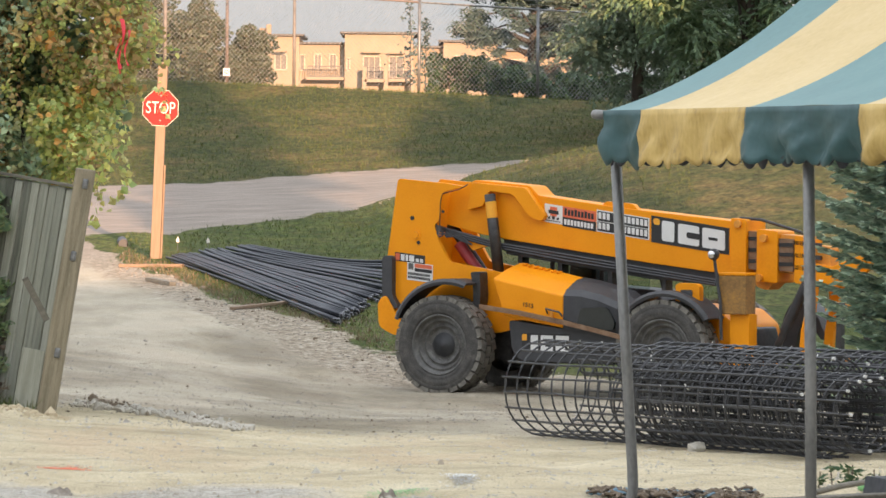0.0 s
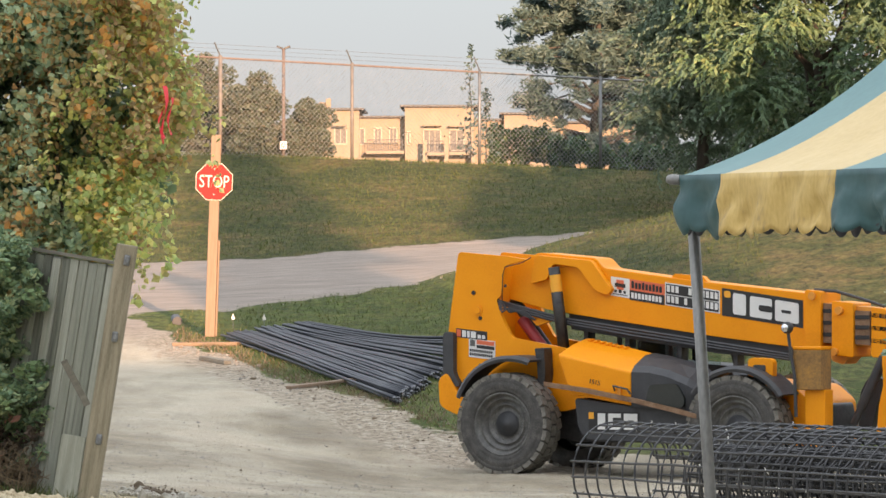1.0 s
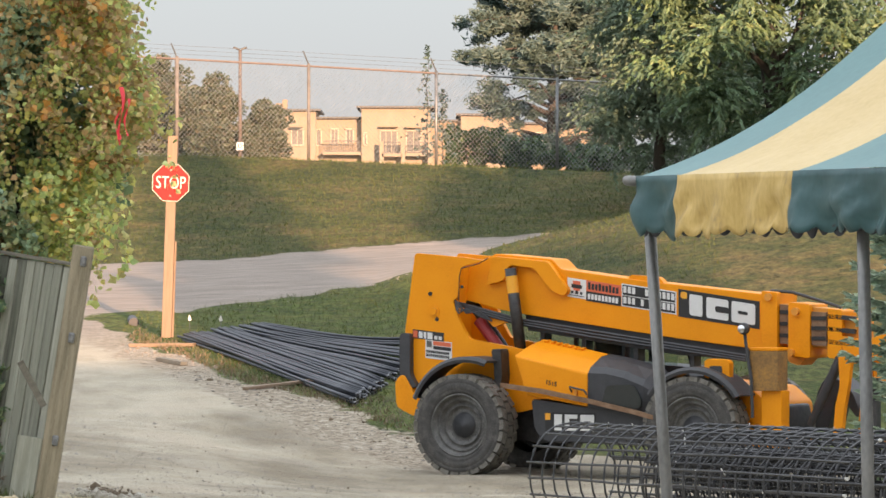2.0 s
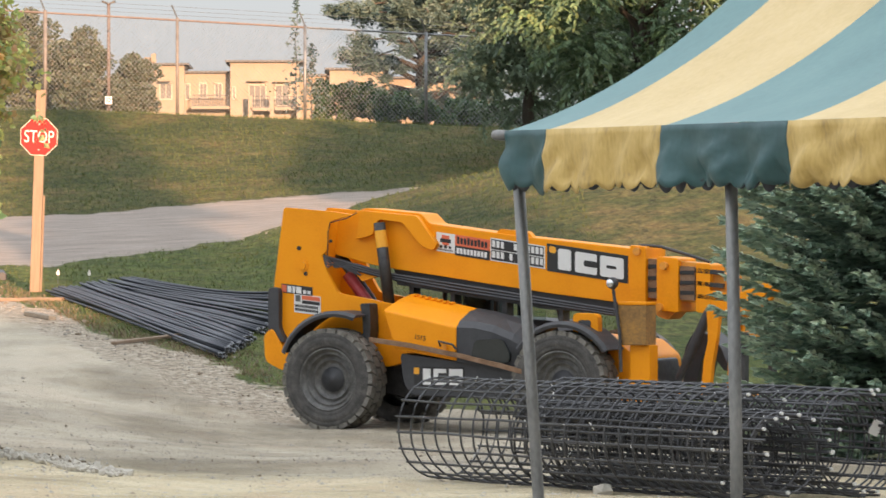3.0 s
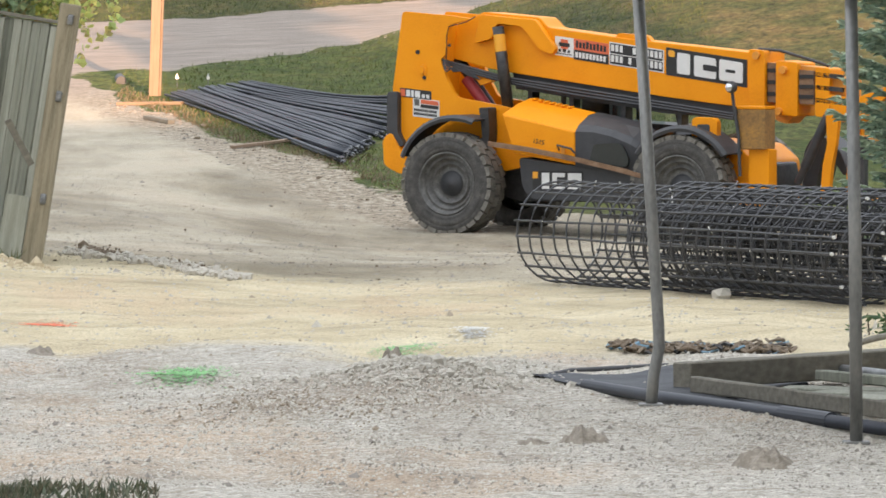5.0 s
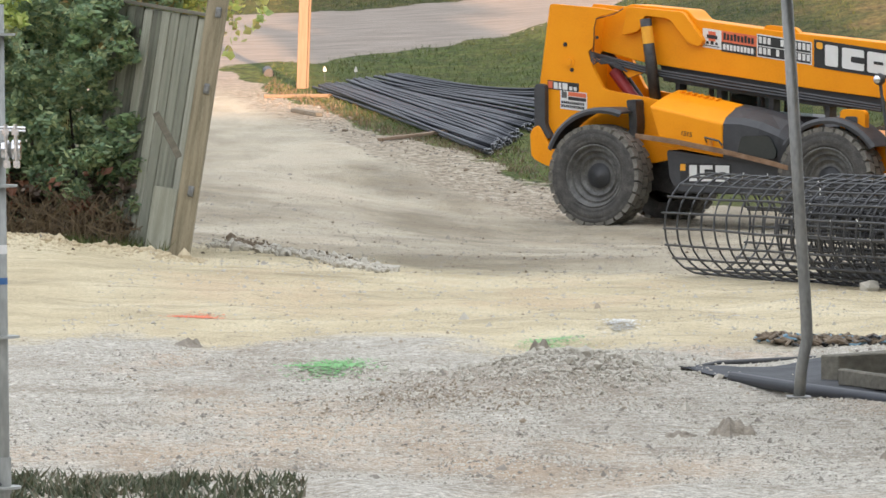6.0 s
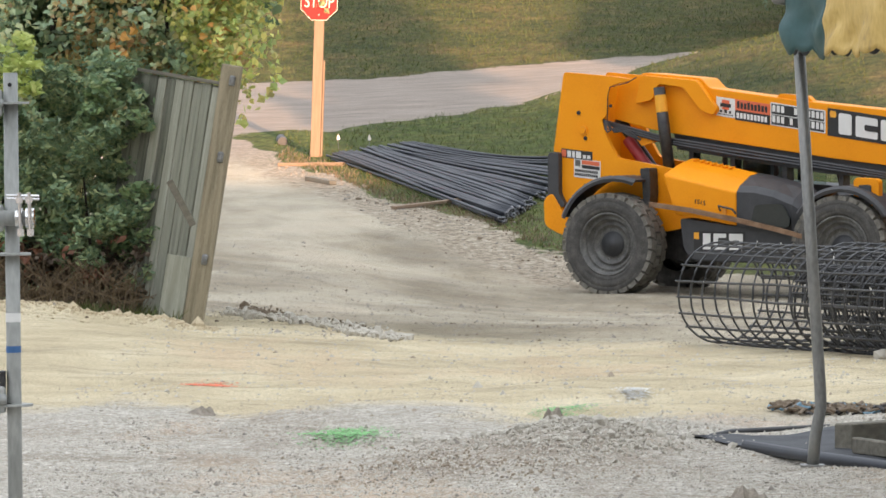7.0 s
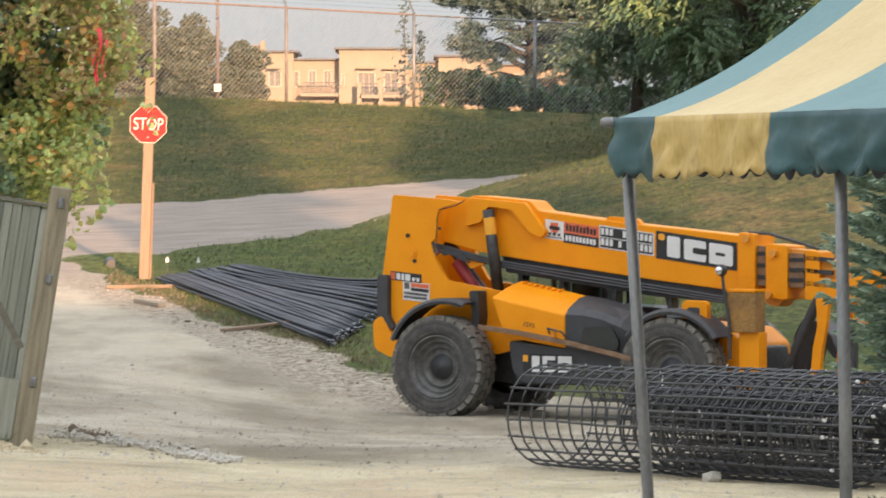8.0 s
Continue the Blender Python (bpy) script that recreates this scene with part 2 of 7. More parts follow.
# Paler copy of the needles for branch tips, skylight put into the colour.
SPRUCE_TIP = leaf_material("skylit_spruce_tips", [(0.289, 0.369, 0.275), (0.434, 0.523, 0.389), (0.625, 0.714, 0.539), (0.241, 0.324, 0.237)], trans=0.08)
LEAF_FAR = leaf_material("far_tree_leaves", [(0.070, 0.092, 0.060), (0.085, 0.108, 0.066), (0.100, 0.115, 0.070), (0.125, 0.110, 0.070)])
LEAF_MAPLE = leaf_material("maple_leaves", [(0.133, 0.187, 0.129), (0.164, 0.226, 0.148), (0.195, 0.261, 0.168), (0.117, 0.164, 0.113)], trans=0.38)
LEAF_VINE_DARK = leaf_material("blue_green_vine_leaves", [(0.302, 0.416, 0.295), (0.379, 0.506, 0.340), (0.454, 0.590, 0.379), (0.575, 0.665, 0.393), (0.665, 0.605, 0.333), (0.348, 0.454, 0.302)], trans=0.38)
LEAF_ORANGE = leaf_material("orange_vine_leaves", [(0.62, 0.30, 0.06), (0.70, 0.38, 0.10), (0.50, 0.22, 0.06), (0.55, 0.40, 0.10)])
POST_DULL = material("dull_weathered_post", [(0.120, 0.108, 0.096), (0.176, 0.160, 0.144), (0.232, 0.212, 0.192)], 6, 0.7, 0.2, 0.05)
PIPE_LIP = material("scuffed_pipe_lip", [(0.30, 0.31, 0.33), (0.5, 0.51, 0.53)], 5, 0.5, 0.2, 0.04)
SOCKET_DARK = material("dark_pipe_bore", [(0.008, 0.008, 0.01), (0.016, 0.016, 0.018)], 5, 0.8)
GRASS = leaf_material("grass_blades", [(0.048, 0.080, 0.016), (0.072, 0.104, 0.024), (0.104, 0.120, 0.032), (0.136, 0.128, 0.048)], trans=0.3)
DARK_WEED = leaf_material("dark_low_weeds", [(0.041, 0.056, 0.030), (0.066, 0.085, 0.041), (0.104, 0.104, 0.056), (0.131, 0.104, 0.066)], trans=0.1)
DRY_GRASS = leaf_material("dry_stems", [(0.136, 0.093, 0.051), (0.187, 0.136, 0.076), (0.085, 0.060, 0.038)], trans=0.1)
LEAF_RUSSET = leaf_material("russet_leaves", [(0.22, 0.09, 0.05), (0.28, 0.13, 0.08), (0.16, 0.08, 0.05)])
PAINT_GREEN = material("green_marking_paint", [(0.16, 0.38, 0.14), (0.22, 0.46, 0.18)], 25, 0.8, bump=0.3)
PAINT_RED = material("orange_red_marking_paint", [(0.62, 0.14, 0.06), (0.75, 0.2, 0.1)], 25, 0.8, bump=0.3)
PAINT_WHITE = material("white_marking_paint", [(0.6, 0.6, 0.58), (0.75, 0.75, 0.72)], 25, 0.8, bump=0.3)
FADED_BLUE = material("faded_blue_strap", [(0.096, 0.176, 0.240), (0.192, 0.320, 0.400)], 9, 0.7, bump=0.1)
BLUE_TAPE = material("blue_tape", [(0.03, 0.10, 0.25), (0.05, 0.14, 0.32)], 9, 0.5, bump=0.0)
CONCRETE_WALL = material("plain_shade_wall", [(0.35, 0.33, 0.30), (0.42, 0.40, 0.36)], 2, 0.9, bump=0.1)
PLASTIC_SHEET = material("dark_plastic_sheet", [(0.02, 0.022, 0.027), (0.034, 0.037, 0.044), (0.055, 0.058, 0.064)], 7, 0.75, bump=0.4, fine=18)
RUST = material("rusty_brown_steel", [(0.11, 0.06, 0.035), (0.22, 0.13, 0.075), (0.30, 0.20, 0.13)], 7, 0.85, 0.1, 0.2)


# ---------------- helpers for building ----------------
def smooth(a, b, v):
    s = max(0.0, min(1.0, (v - a) / (b - a)))
    return s * s * (3 - 2 * s)


def table(v, xs, zs):
    return float(np.interp(v, xs, zs))


def mesh_of(bm, name, mat, shade=False):
    me = bpy.data.meshes.new(name)
    bm.normal_update()
    bm.to_mesh(me)
    bm.free()
    for m in (mat if isinstance(mat, (list, tuple)) else [mat]):
        me.materials.append(m)
    if shade:
        for p in me.polygons:
            p.use_smooth = True
    return me


def thing(name, label, category, at=None, group="", kind=""):
    """An empty that holds the parts of a thing."""
    ob = new(name)
    if at is not None:
        ob.matrix_world = at
    return tagged(ob, label, category, group, kind)


def solid(name, bm, mat, label="", category="", group="", kind="", at=None, shade=False):
    """A thing that is one mesh."""
    ob = new(name, mesh_of(bm, name, mat, shade))
    if at is not None:
        ob.matrix_world = at
    return tagged(ob, label, category, group, kind)


def part(name, bm, mat, parent, label="", at=None, shade=False):
    ob = new(name, mesh_of(bm, name, mat, shade))
    ob.parent = parent
    if at is not None:
        ob.matrix_local = at
    return tagged(ob, label)


def box(bm, c, s, m=None, bevel=0.0):
    """A box with centre c and size s, edges rounded by bevel."""
    mat = Matrix.Translation(c) @ (m or Matrix()) @ Matrix.Diagonal((*s, 1))
    r = bmesh.ops.create_cube(bm, size=1.0, matrix=mat)
    if bevel:
        es = list({e for v in r["verts"] for e in v.link_edges})
        bmesh.ops.bevel(bm, geom=es, offset=bevel, segments=2, profile=0.5, affect="EDGES")
    return bm


def rod(bm, a, b, r, r2=None, n=10, cap=True):
    a, b = Vector(a), Vector(b)
    d = b - a
    mat = Matrix.Translation((a + b) / 2) @ d.to_track_quat("Z", "Y").to_matrix().to_4x4()
    bmesh.ops.create_cone(bm, cap_ends=cap, segments=n, radius1=r, radius2=r if r2 is None else r2, depth=d.length, matrix=mat)
    return bm


def tube(bm, pts, r, n=8, closed=False):
    """A round bar along a line of points; r a number or one for each point."""
    pts = [Vector(p) for p in pts]
    rings = []
    up = Vector((0, 0, 1))
    for i, p in enumerate(pts):
        if closed:
            d = (pts[(i + 1) % len(pts)] - pts[i - 1]).normalized()
        else:
            d = (pts[min(i + 1, len(pts) - 1)] - pts[max(i - 1, 0)]).normalized()
        s = d.cross(up if abs(d.z) < 0.95 else Vector((0, 1, 0))).normalized()
        u = s.cross(d)
        rr = r[i] if isinstance(r, (list, tuple)) else r
        rings.append([bm.verts.new(p + (s * math.cos(k * math.tau / n) + u * math.sin(k * math.tau / n)) * rr) for k in range(n)])
    m = len(rings)
    for i in range(m if closed else m - 1):
        a, b = rings[i], rings[(i + 1) % m]
        for k in range(n):
            bm.faces.new((a[k], a[(k + 1) % n], b[(k + 1) % n], b[k]))
    if not closed and n > 2:
        bm.faces.new(rings[0][::-1])
        bm.faces.new(rings[-1])
    return bm


def prism(bm, outline, y0, y1, bevel=0.0):
    """An outline of (x, z) drawn out along y from y0 to y1."""
    va = [bm.verts.new((x, y0, z)) for x, z in outline]
    vb = [bm.verts.new((x, y1, z)) for x, z in outline]
    n = len(outline)
    fs = [bm.faces.new(va), bm.faces.new(vb[::-1])]
    for i in range(n):
        fs.append(bm.faces.new((va[(i + 1) % n], va[i], vb[i], vb[(i + 1) % n])))
    bmesh.ops.recalc_face_normals(bm, faces=fs)
    if bevel:
        es = list({e for f in fs for e in f.edges})
        bmesh.ops.bevel(bm, geom=es, offset=bevel, segments=2, profile=0.5, affect="EDGES", clamp_overlap=True)
    return bm


def rock(bm, c, r, rng, flat=0.7):
    """An uneven lump."""
    o = bmesh.ops.create_icosphere(bm, subdivisions=1, radius=1.0)
    k = rng.random() * 50
    turn = Euler((rng.random() * 6, rng.random() * 6, rng.random() * 6)).to_matrix()
    for v in o["verts"]:
        q = v.co * (1 + 0.55 * noise.noise(v.co * 1.3 + Vector((k, k, k))))
        q = turn @ q
        v.co = Vector(c) + Vector((q.x * r, q.y * r, q.z * r * flat))


# ---------------- the lie of the land ----------------
DEEP = 2.5      # plan tables below are in units of 2.5 m away from the viewer


def bank_line(x):
    """Where the lawn begins behind the dirt lane."""
    return table(x, (-7.5, -5.6, -4.4, -3.2, -1.0, 1.0, 14), (40.0, 36.6, 34.6, 32.4, 30.0, 28.9, 27.4))


def road_near(x):
    return table(x, (-12, -5, -3, 0, 8), (38.0, 39.0, 39.9, 41.2, 43.4))


def road_far(x):
    return table(x, (-12, -6, 0, 8), (45.2, 45.4, 45.9, 46.6))


def ridge(x):
    return table(x, (-1.5, -0.7, 0.6, 0.96, 3.4, 6.5, 12), (0.0, 0.15, 0.88, 1.0, 1.62, 2.3, 2.6))


def lay(x, y):
    """Height of the ground."""
    y = y / DEEP
    z = table(y, (-30, 0, 11, 17.2, 19, 24, 26, 28.3, 29.3, 31, 36.8, 41, 45.5, 47.2, 51, 53, 60, 150, 200, 900), (0.2, 0.62, 0.62, 0.60, 0.52, 0.10, -0.05, 0.03, 0.22, 0.72, 1.46, 2.24, 2.80, 3.45, 5.28, 5.38, 5.55, 9.0, 10.0, 12))
    # lane on the left falls less and climbs evenly
    left = smooth(-0.2, -5.5, x)
    zl = table(y, (17.2, 19, 23, 28, 31, 36.8), (0.82, 0.72, 0.48, 0.52, 0.78, 1.46))
    if 17.2 < y < 36.8:
        z = z * (1 - left) + zl * left
    elif 12 < y <= 17.2:
        z += left * 0.22 * smooth(13.5, 17.2, y)
    # grassy mound behind the machine
    r = ridge(x)
    z += r * smooth(30.5, 40.0, y) * (1 - smooth(40.0, 43.5, y))
    # crest falls to the right
    z -= smooth(46, 51, y) * 0.04 * max(-10, min(10, x + 6)) * (1 - smooth(60, 80, y))
    # the road climbs to the right
    z += table(x, (-9, -5, -1, 1.5, 5), (-0.10, 0.02, 0.24, 0.36, 0.42)) * max(smooth(43.2, 45.2, y), smooth(38.3, 40.6, y) * smooth(0.3, -0.8, x)) * (1 - smooth(46.5, 50.5, y))
    # crumbly lip of soil in front of the shrub and gate
    z += 0.13 * math.exp(-((y * DEEP - 43.7) / 0.42) ** 2) * smooth(-3.3, -3.75, x) * (0.8 + 0.5 * noise.noise(Vector((x * 3.0, y * 5, 8))))
    # near yard unevenness
    z += 0.035 * noise.noise(Vector((x * 0.8, y * 0.9, 0))) * (1 - smooth(40, 48, y)) + 0.012 * noise.noise(Vector((x * 3.1, y * 6.1, 4)))
    near = 1 - smooth(15.0, 17.5, y)
    # low heaps of gravel and soil in the yard
    z += 0.05 * math.exp(-((x + 0.95) / 0.35) ** 2 - ((y * DEEP - 29.5) / 0.6) ** 2)
    z += 0.11 * math.exp(-((x + 0.05) / 0.42) ** 2 - ((y - 12.55) / 0.22) ** 2)
    z += near * 0.05 * noise.noise(Vector((x * 1.6, y * 3.0, 9)))
    return z


def lawn(x, y):
    """1 on grass, 0 on dirt."""
    y = y / DEEP
    w = 0.35 * noise.noise(Vector((x * 1.3, y * 2.0, 2)))
    g = smooth(-0.45, 0.45, y - bank_line(x) + w * 1.6) * (1 - smooth(-0.3, 0.3, y - road_near(x) + w))
    g = max(g, smooth(-0.12, 0.14, y - road_far(x) + 0.3 * w))
    if x > 4.5:
        g = max(g, smooth(4.5, 6.0, x) * smooth(17.5, 19, y))
    return g


def build_ground():
    xs = np.unique(np.concatenate([np.linspace(-700, -60, 9), np.linspace(-60, -9, 18), np.linspace(-9, 9, 121), np.linspace(9, 60, 18), np.linspace(60, 700, 9)]))
    ys = np.unique(np.concatenate([np.linspace(-60, 20, 17), np.linspace(20, 50, 200), np.linspace(50, 135, 240), np.linspace(135, 180, 14), np.linspace(180, 2200, 26)]))
    nx = len(xs)
    verts = [(float(x), float(y), lay(float(x), float(y))) for y in ys for x in xs]
    faces = [(j * nx + i, j * nx + i + 1, (j + 1) * nx + i + 1, (j + 1) * nx + i) for j in range(len(ys) - 1) for i in range(nx - 1)]
    me = bpy.data.meshes.new("ground")
    me.from_pydata(verts, [], faces)
    for p in me.polygons:
        p.use_smooth = True
    at = me.attributes.new("lawn", "FLOAT", "POINT")
    at.data.foreach_set("value", [lawn(x, y) for x, y, _ in verts])
    at = me.attributes.new("road", "FLOAT", "POINT")
    at.data.foreach_set("value", [smooth(36.0, 39.5, y / DEEP + 0.4 * (-5 - x if x < -5 else 0)) for x, y, _ in verts])
    # where the near lawn is greener than the slope and the mound
    at = me.attributes.new("near_green", "FLOAT", "POINT")
    at.data.foreach_set("value", [(1 - smooth(98, 108, y)) * smooth(70, 74, y) * max(smooth(1.8, 0.2, x), 1 - smooth(78, 86, y)) for x, y, _ in verts])
    at = me.attributes.new("verge", "FLOAT", "POINT")
    at.data.foreach_set("value", [math.exp(-((y - bank_line(x) * DEEP + 1.6) / 2.7) ** 2) * smooth(2.5, 0.5, x) * smooth(-7.5, -5.5, x) for x, y, _ in verts])
    at = me.attributes.new("heap", "FLOAT", "POINT")
    at.data.foreach_set("value", [min(1.0, math.exp(-((x + 0.95) / 0.5) ** 2 - ((y - 29.2) / 0.9) ** 2) + 0.8 * math.exp(-((x + 0.2) / 0.5) ** 2 - ((y - 30.4) / 0.7) ** 2) + 0.6 * math.exp(-((x + 2.3) / 0.5) ** 2 - ((y - 27.4) / 0.7) ** 2)) if 20 < y < 40 else 0.0 for x, y, _ in verts])
    at = me.attributes.new("lane", "FLOAT", "POINT")
    at.data.foreach_set("value", [smooth(-1.2, 1.6, y - table(x, (-8, -3.7, -2.2, -1.1, 0.7, 8), (53, 49.5, 45.5, 43.8, 43.2, 44.5)) + 1.2 * noise.noise(Vector((x * 2, y * 0.8, 6)))) for x, y, _ in verts])
    at = me.attributes.new("gravel", "FLOAT", "POINT")
    at.data.foreach_set("value", [max(1 - smooth(31.5, 36.5, y + 2.0 * noise.noise(Vector((x * 0.9, y * 0.3, 3)))), 0.42 * smooth(44, 50, y)) for x, y, _ in verts])
    me.materials.append(ground_material())
    return tagged(new("ground", me), "pale packed dirt and gravel yard rising to mown grass", "ground", kind="structure")


def ground_material():
    m = bpy.data.materials.new("yard_and_grass")
    m.use_nodes = True
    nt = m.node_tree
    L = nt.links.new
    b = nt.nodes["Principled BSDF"]
    tc = nt.nodes.new("ShaderNodeTexCoord")

    def nz(scale, detail=6.0, rough=0.6, stretch=None):
        n = nt.nodes.new("ShaderNodeTexNoise")
        n.inputs["Scale"].default_value, n.inputs["Detail"].default_value, n.inputs["Roughness"].default_value = scale, detail, rough
        if stretch:
            mp = nt.nodes.new("ShaderNodeMapping")
            mp.inputs["Scale"].default_value = stretch
            L(tc.outputs["Object"], mp.inputs["Vector"])
            L(mp.outputs[0], n.inputs["Vector"])
        else:
            L(tc.outputs["Object"], n.inputs["Vector"])
        return n.outputs["Fac"]

    def ramp(fac, stops):
        r = nt.nodes.new("ShaderNodeValToRGB")
        while len(r.color_ramp.elements) < len(stops):
            r.color_ramp.elements.new(0.5)
        for e, (p, c) in zip(r.color_ramp.elements, stops):
            e.position, e.color = p, rgb(c)
        L(fac, r.inputs[0])
        return r.outputs[0]

    def mix(f, a, c, how="MIX"):
        x = nt.nodes.new("ShaderNodeMixRGB")
        x.blend_type = how
        for s, v in ((0, f), (1, a), (2, c)):
            if isinstance(v, (int, float)):
                x.inputs[s].default_value = v
            elif isinstance(v, tuple):
                x.inputs[s].default_value = rgb(v)
            else:
                L(v, x.inputs[s])
        return x.outputs[0]

    def math1(op, a, c):
        x = nt.nodes.new("ShaderNodeMath")
        x.operation = op
        for s, v in ((0, a), (1, c)):
            if isinstance(v, (int, float)):
                x.inputs[s].default_value = v
            else:
                L(v, x.inputs[s])
        return x.outputs[0]

    def attr(name):
        a = nt.nodes.new("ShaderNodeAttribute")
        a.attribute_name = name
        return a.outputs["Fac"]

    # dirt: pale tan fines, grey gravel drifts, darker damp smears along the tracks
    dirt = ramp(nz(0.9), [(0.3, (0.46, 0.385, 0.25)), (0.5, (0.60, 0.515, 0.345)), (0.7, (0.70, 0.62, 0.44))])
    grey = ramp(nz(22, 5, 0.7), [(0.30, (0.24, 0.205, 0.16)), (0.46, (0.45, 0.42, 0.36)), (0.56, (0.565, 0.535, 0.47)), (0.70, (0.80, 0.77, 0.70))])
    gm = ramp(math1("ADD", math1("MULTIPLY", nz(1.3, 6, 0.7), 0.9), math1("SUBTRACT", attr("gravel"), 0.45)), [(0.30, (0, 0, 0)), (0.62, (1, 1, 1))])
    col = mix(gm, dirt, grey)
    smear = ramp(nz(1.1, 7, 0.65, (0.35, 1.6, 1)), [(0.34, (1, 1, 1)), (0.47, (0, 0, 0))])
    col = mix(math1("MULTIPLY", smear, 0.38), col, (0.24, 0.19, 0.13))
    soil = ramp(nz(0.8, 7, 0.7, (1, 0.5, 1)), [(0.50, (0, 0, 0)), (0.64, (1, 1, 1))])
    col = mix(math1("MULTIPLY", math1("MULTIPLY", soil, attr("gravel")), 0.6), col, (0.27, 0.215, 0.16))
    # rosy and ochre stains in broad soft patches
    stain = ramp(nz(0.55, 5, 0.6, (1, 0.45, 1)), [(0.54, (0, 0, 0)), (0.68, (1, 1, 1))])
    col = mix(math1("MULTIPLY", stain, 0.5), col, (0.56, 0.40, 0.26))
    hp = ramp(math1("ADD", attr("heap"), math1("MULTIPLY", math1("SUBTRACT", nz(4, 7, 0.7), 0.5), 1.4)), [(0.25, (0, 0, 0)), (0.8, (1, 1, 1))])
    col = mix(math1("MULTIPLY", hp, 0.85), col, ramp(nz(16, 6, 0.75), [(0.35, (0.17, 0.135, 0.10)), (0.65, (0.40, 0.335, 0.26))]))
    # wheel scuffs and scraped lines
    scuff = ramp(nz(6.0, 8, 0.8, (0.4, 1.3, 1)), [(0.36, (1, 1, 1)), (0.43, (0, 0, 0))])
    col = mix(math1("MULTIPLY", scuff, 0.6), col, (0.25, 0.20, 0.14))
    grain = ramp(nz(70, 4, 0.7), [(0.32, (0.5, 0.5, 0.5)), (0.5, (0.98, 0.98, 0.98)), (0.7, (1.3, 1.3, 1.3))])
    col = mix(1.0, col, grain, "MULTIPLY")
    # trodden lane past the lip: greyer, with broad dark wheel smears
    worn = ramp(nz(0.5, 6, 0.65, (0.8, 0.35, 1)), [(0.38, (0.19, 0.162, 0.12)), (0.5, (0.33, 0.29, 0.22)), (0.62, (0.47, 0.42, 0.33))])
    lane_col = mix(0.78, col, mix(1.0, worn, grain, "MULTIPLY"))
    col = mix(attr("lane"), col, lane_col)
    # brown gravelly verge below the grass
    vg = ramp(nz(9, 7, 0.75), [(0.36, (0.12, 0.092, 0.062)), (0.48, (0.27, 0.225, 0.165)), (0.60, (0.48, 0.425, 0.34))])
    vm = ramp(math1("ADD", attr("verge"), math1("MULTIPLY", math1("SUBTRACT", nz(1.4, 8, 0.75), 0.5), 2.0)), [(0.34, (0, 0, 0)), (0.60, (1, 1, 1))])
    col = mix(math1("MULTIPLY", vm, 0.85), col, vg)
    # metalled lane beyond
    rd = ramp(nz(2.0, 6, 0.65, (0.4, 1.5, 1)), [(0.3, (0.215, 0.182, 0.155)), (0.7, (0.345, 0.297, 0.255))])
    col = mix(attr("road"), col, rd)
    # grass
    g1 = ramp(nz(0.7, 7), [(0.3, (0.034, 0.046, 0.017)), (0.5, (0.056, 0.065, 0.024)), (0.68, (0.108, 0.085, 0.040))])
    lush = ramp(nz(0.8, 7), [(0.3, (0.036, 0.056, 0.015)), (0.5, (0.058, 0.082, 0.023)), (0.7, (0.090, 0.104, 0.034))])
    g1 = mix(attr("near_green"), g1, lush)
    tuft = ramp(nz(2.2, 8, 0.75, (0.6, 1.2, 1)), [(0.50, (0, 0, 0)), (0.68, (1, 1, 1))])
    g1 = mix(math1("MULTIPLY", tuft, 0.45), g1, (0.155, 0.115, 0.055))
    g2 = ramp(nz(7, 7, 0.8, (1, 0.5, 1)), [(0.34, (0.3, 0.32, 0.3)), (0.66, (1.9, 1.75, 1.5))])
    gr = mix(1.0, g1, g2, "MULTIPLY")
    edge = math1("ADD", attr("lawn"), math1("MULTIPLY", math1("SUBTRACT", nz(5, 6, 0.7), 0.5), 1.1))
    em = ramp(edge, [(0.42, (0, 0, 0)), (0.58, (1, 1, 1))])
    col = mix(em, col, gr)
    L(col, b.inputs["Base Color"])
    b.inputs["Roughness"].default_value = 0.95
    b.inputs["Specular IOR Level"].default_value = 0.2
    bp = nt.nodes.new("ShaderNodeBump")
    bp.inputs["Strength"].default_value, bp.inputs["Distance"].default_value = 0.9, 0.04
    L(math1("ADD", nz(26, 5, 0.7), math1("MULTIPLY", nz(6, 5, 0.7), 0.8)), bp.inputs["Height"])
    L(bp.outputs[0], b.inputs["Normal"])
    return m


ground = build_ground()


# ---------------- telehandler ----------------
def rounded(pts, r=0.04, n=3):
    """An outline with its corners rounded."""
    out = []
    m = len(pts)
    for i in range(m):
        p, a, b = Vector(pts[i]), Vector(pts[i - 1]), Vector(pts[(i + 1) % m])
        da, db = a - p, b - p
        k = min(r, da.length * 0.4, db.length * 0.4)
        q0, q1 = p + da.normalized() * k, p + db.normalized() * k
        for j in range(n + 1):
            s = j / n
            q = q0 * (1 - s) ** 2 + p * 2 * s * (1 - s) + q1 * s * s
            out.append((q.x, q.y))
    return out


def lathe(bm, profile, n=48, axis_y=0.0, cx=0.0, cz=0.0):
    """Turn a profile of (radius, y) round an axle along y."""
    rings = []
    for r, y in profile:
        rings.append([bm.verts.new((cx + r * math.cos(k * math.tau / n), axis_y + y, cz + r * math.sin(k * math.tau / n))) for k in range(n)])
    for a, b in zip(rings, rings[1:]):
        for k in range(n):
            bm.faces.new((a[k], b[k], b[(k + 1) % n], a[(k + 1) % n]))
    return bm


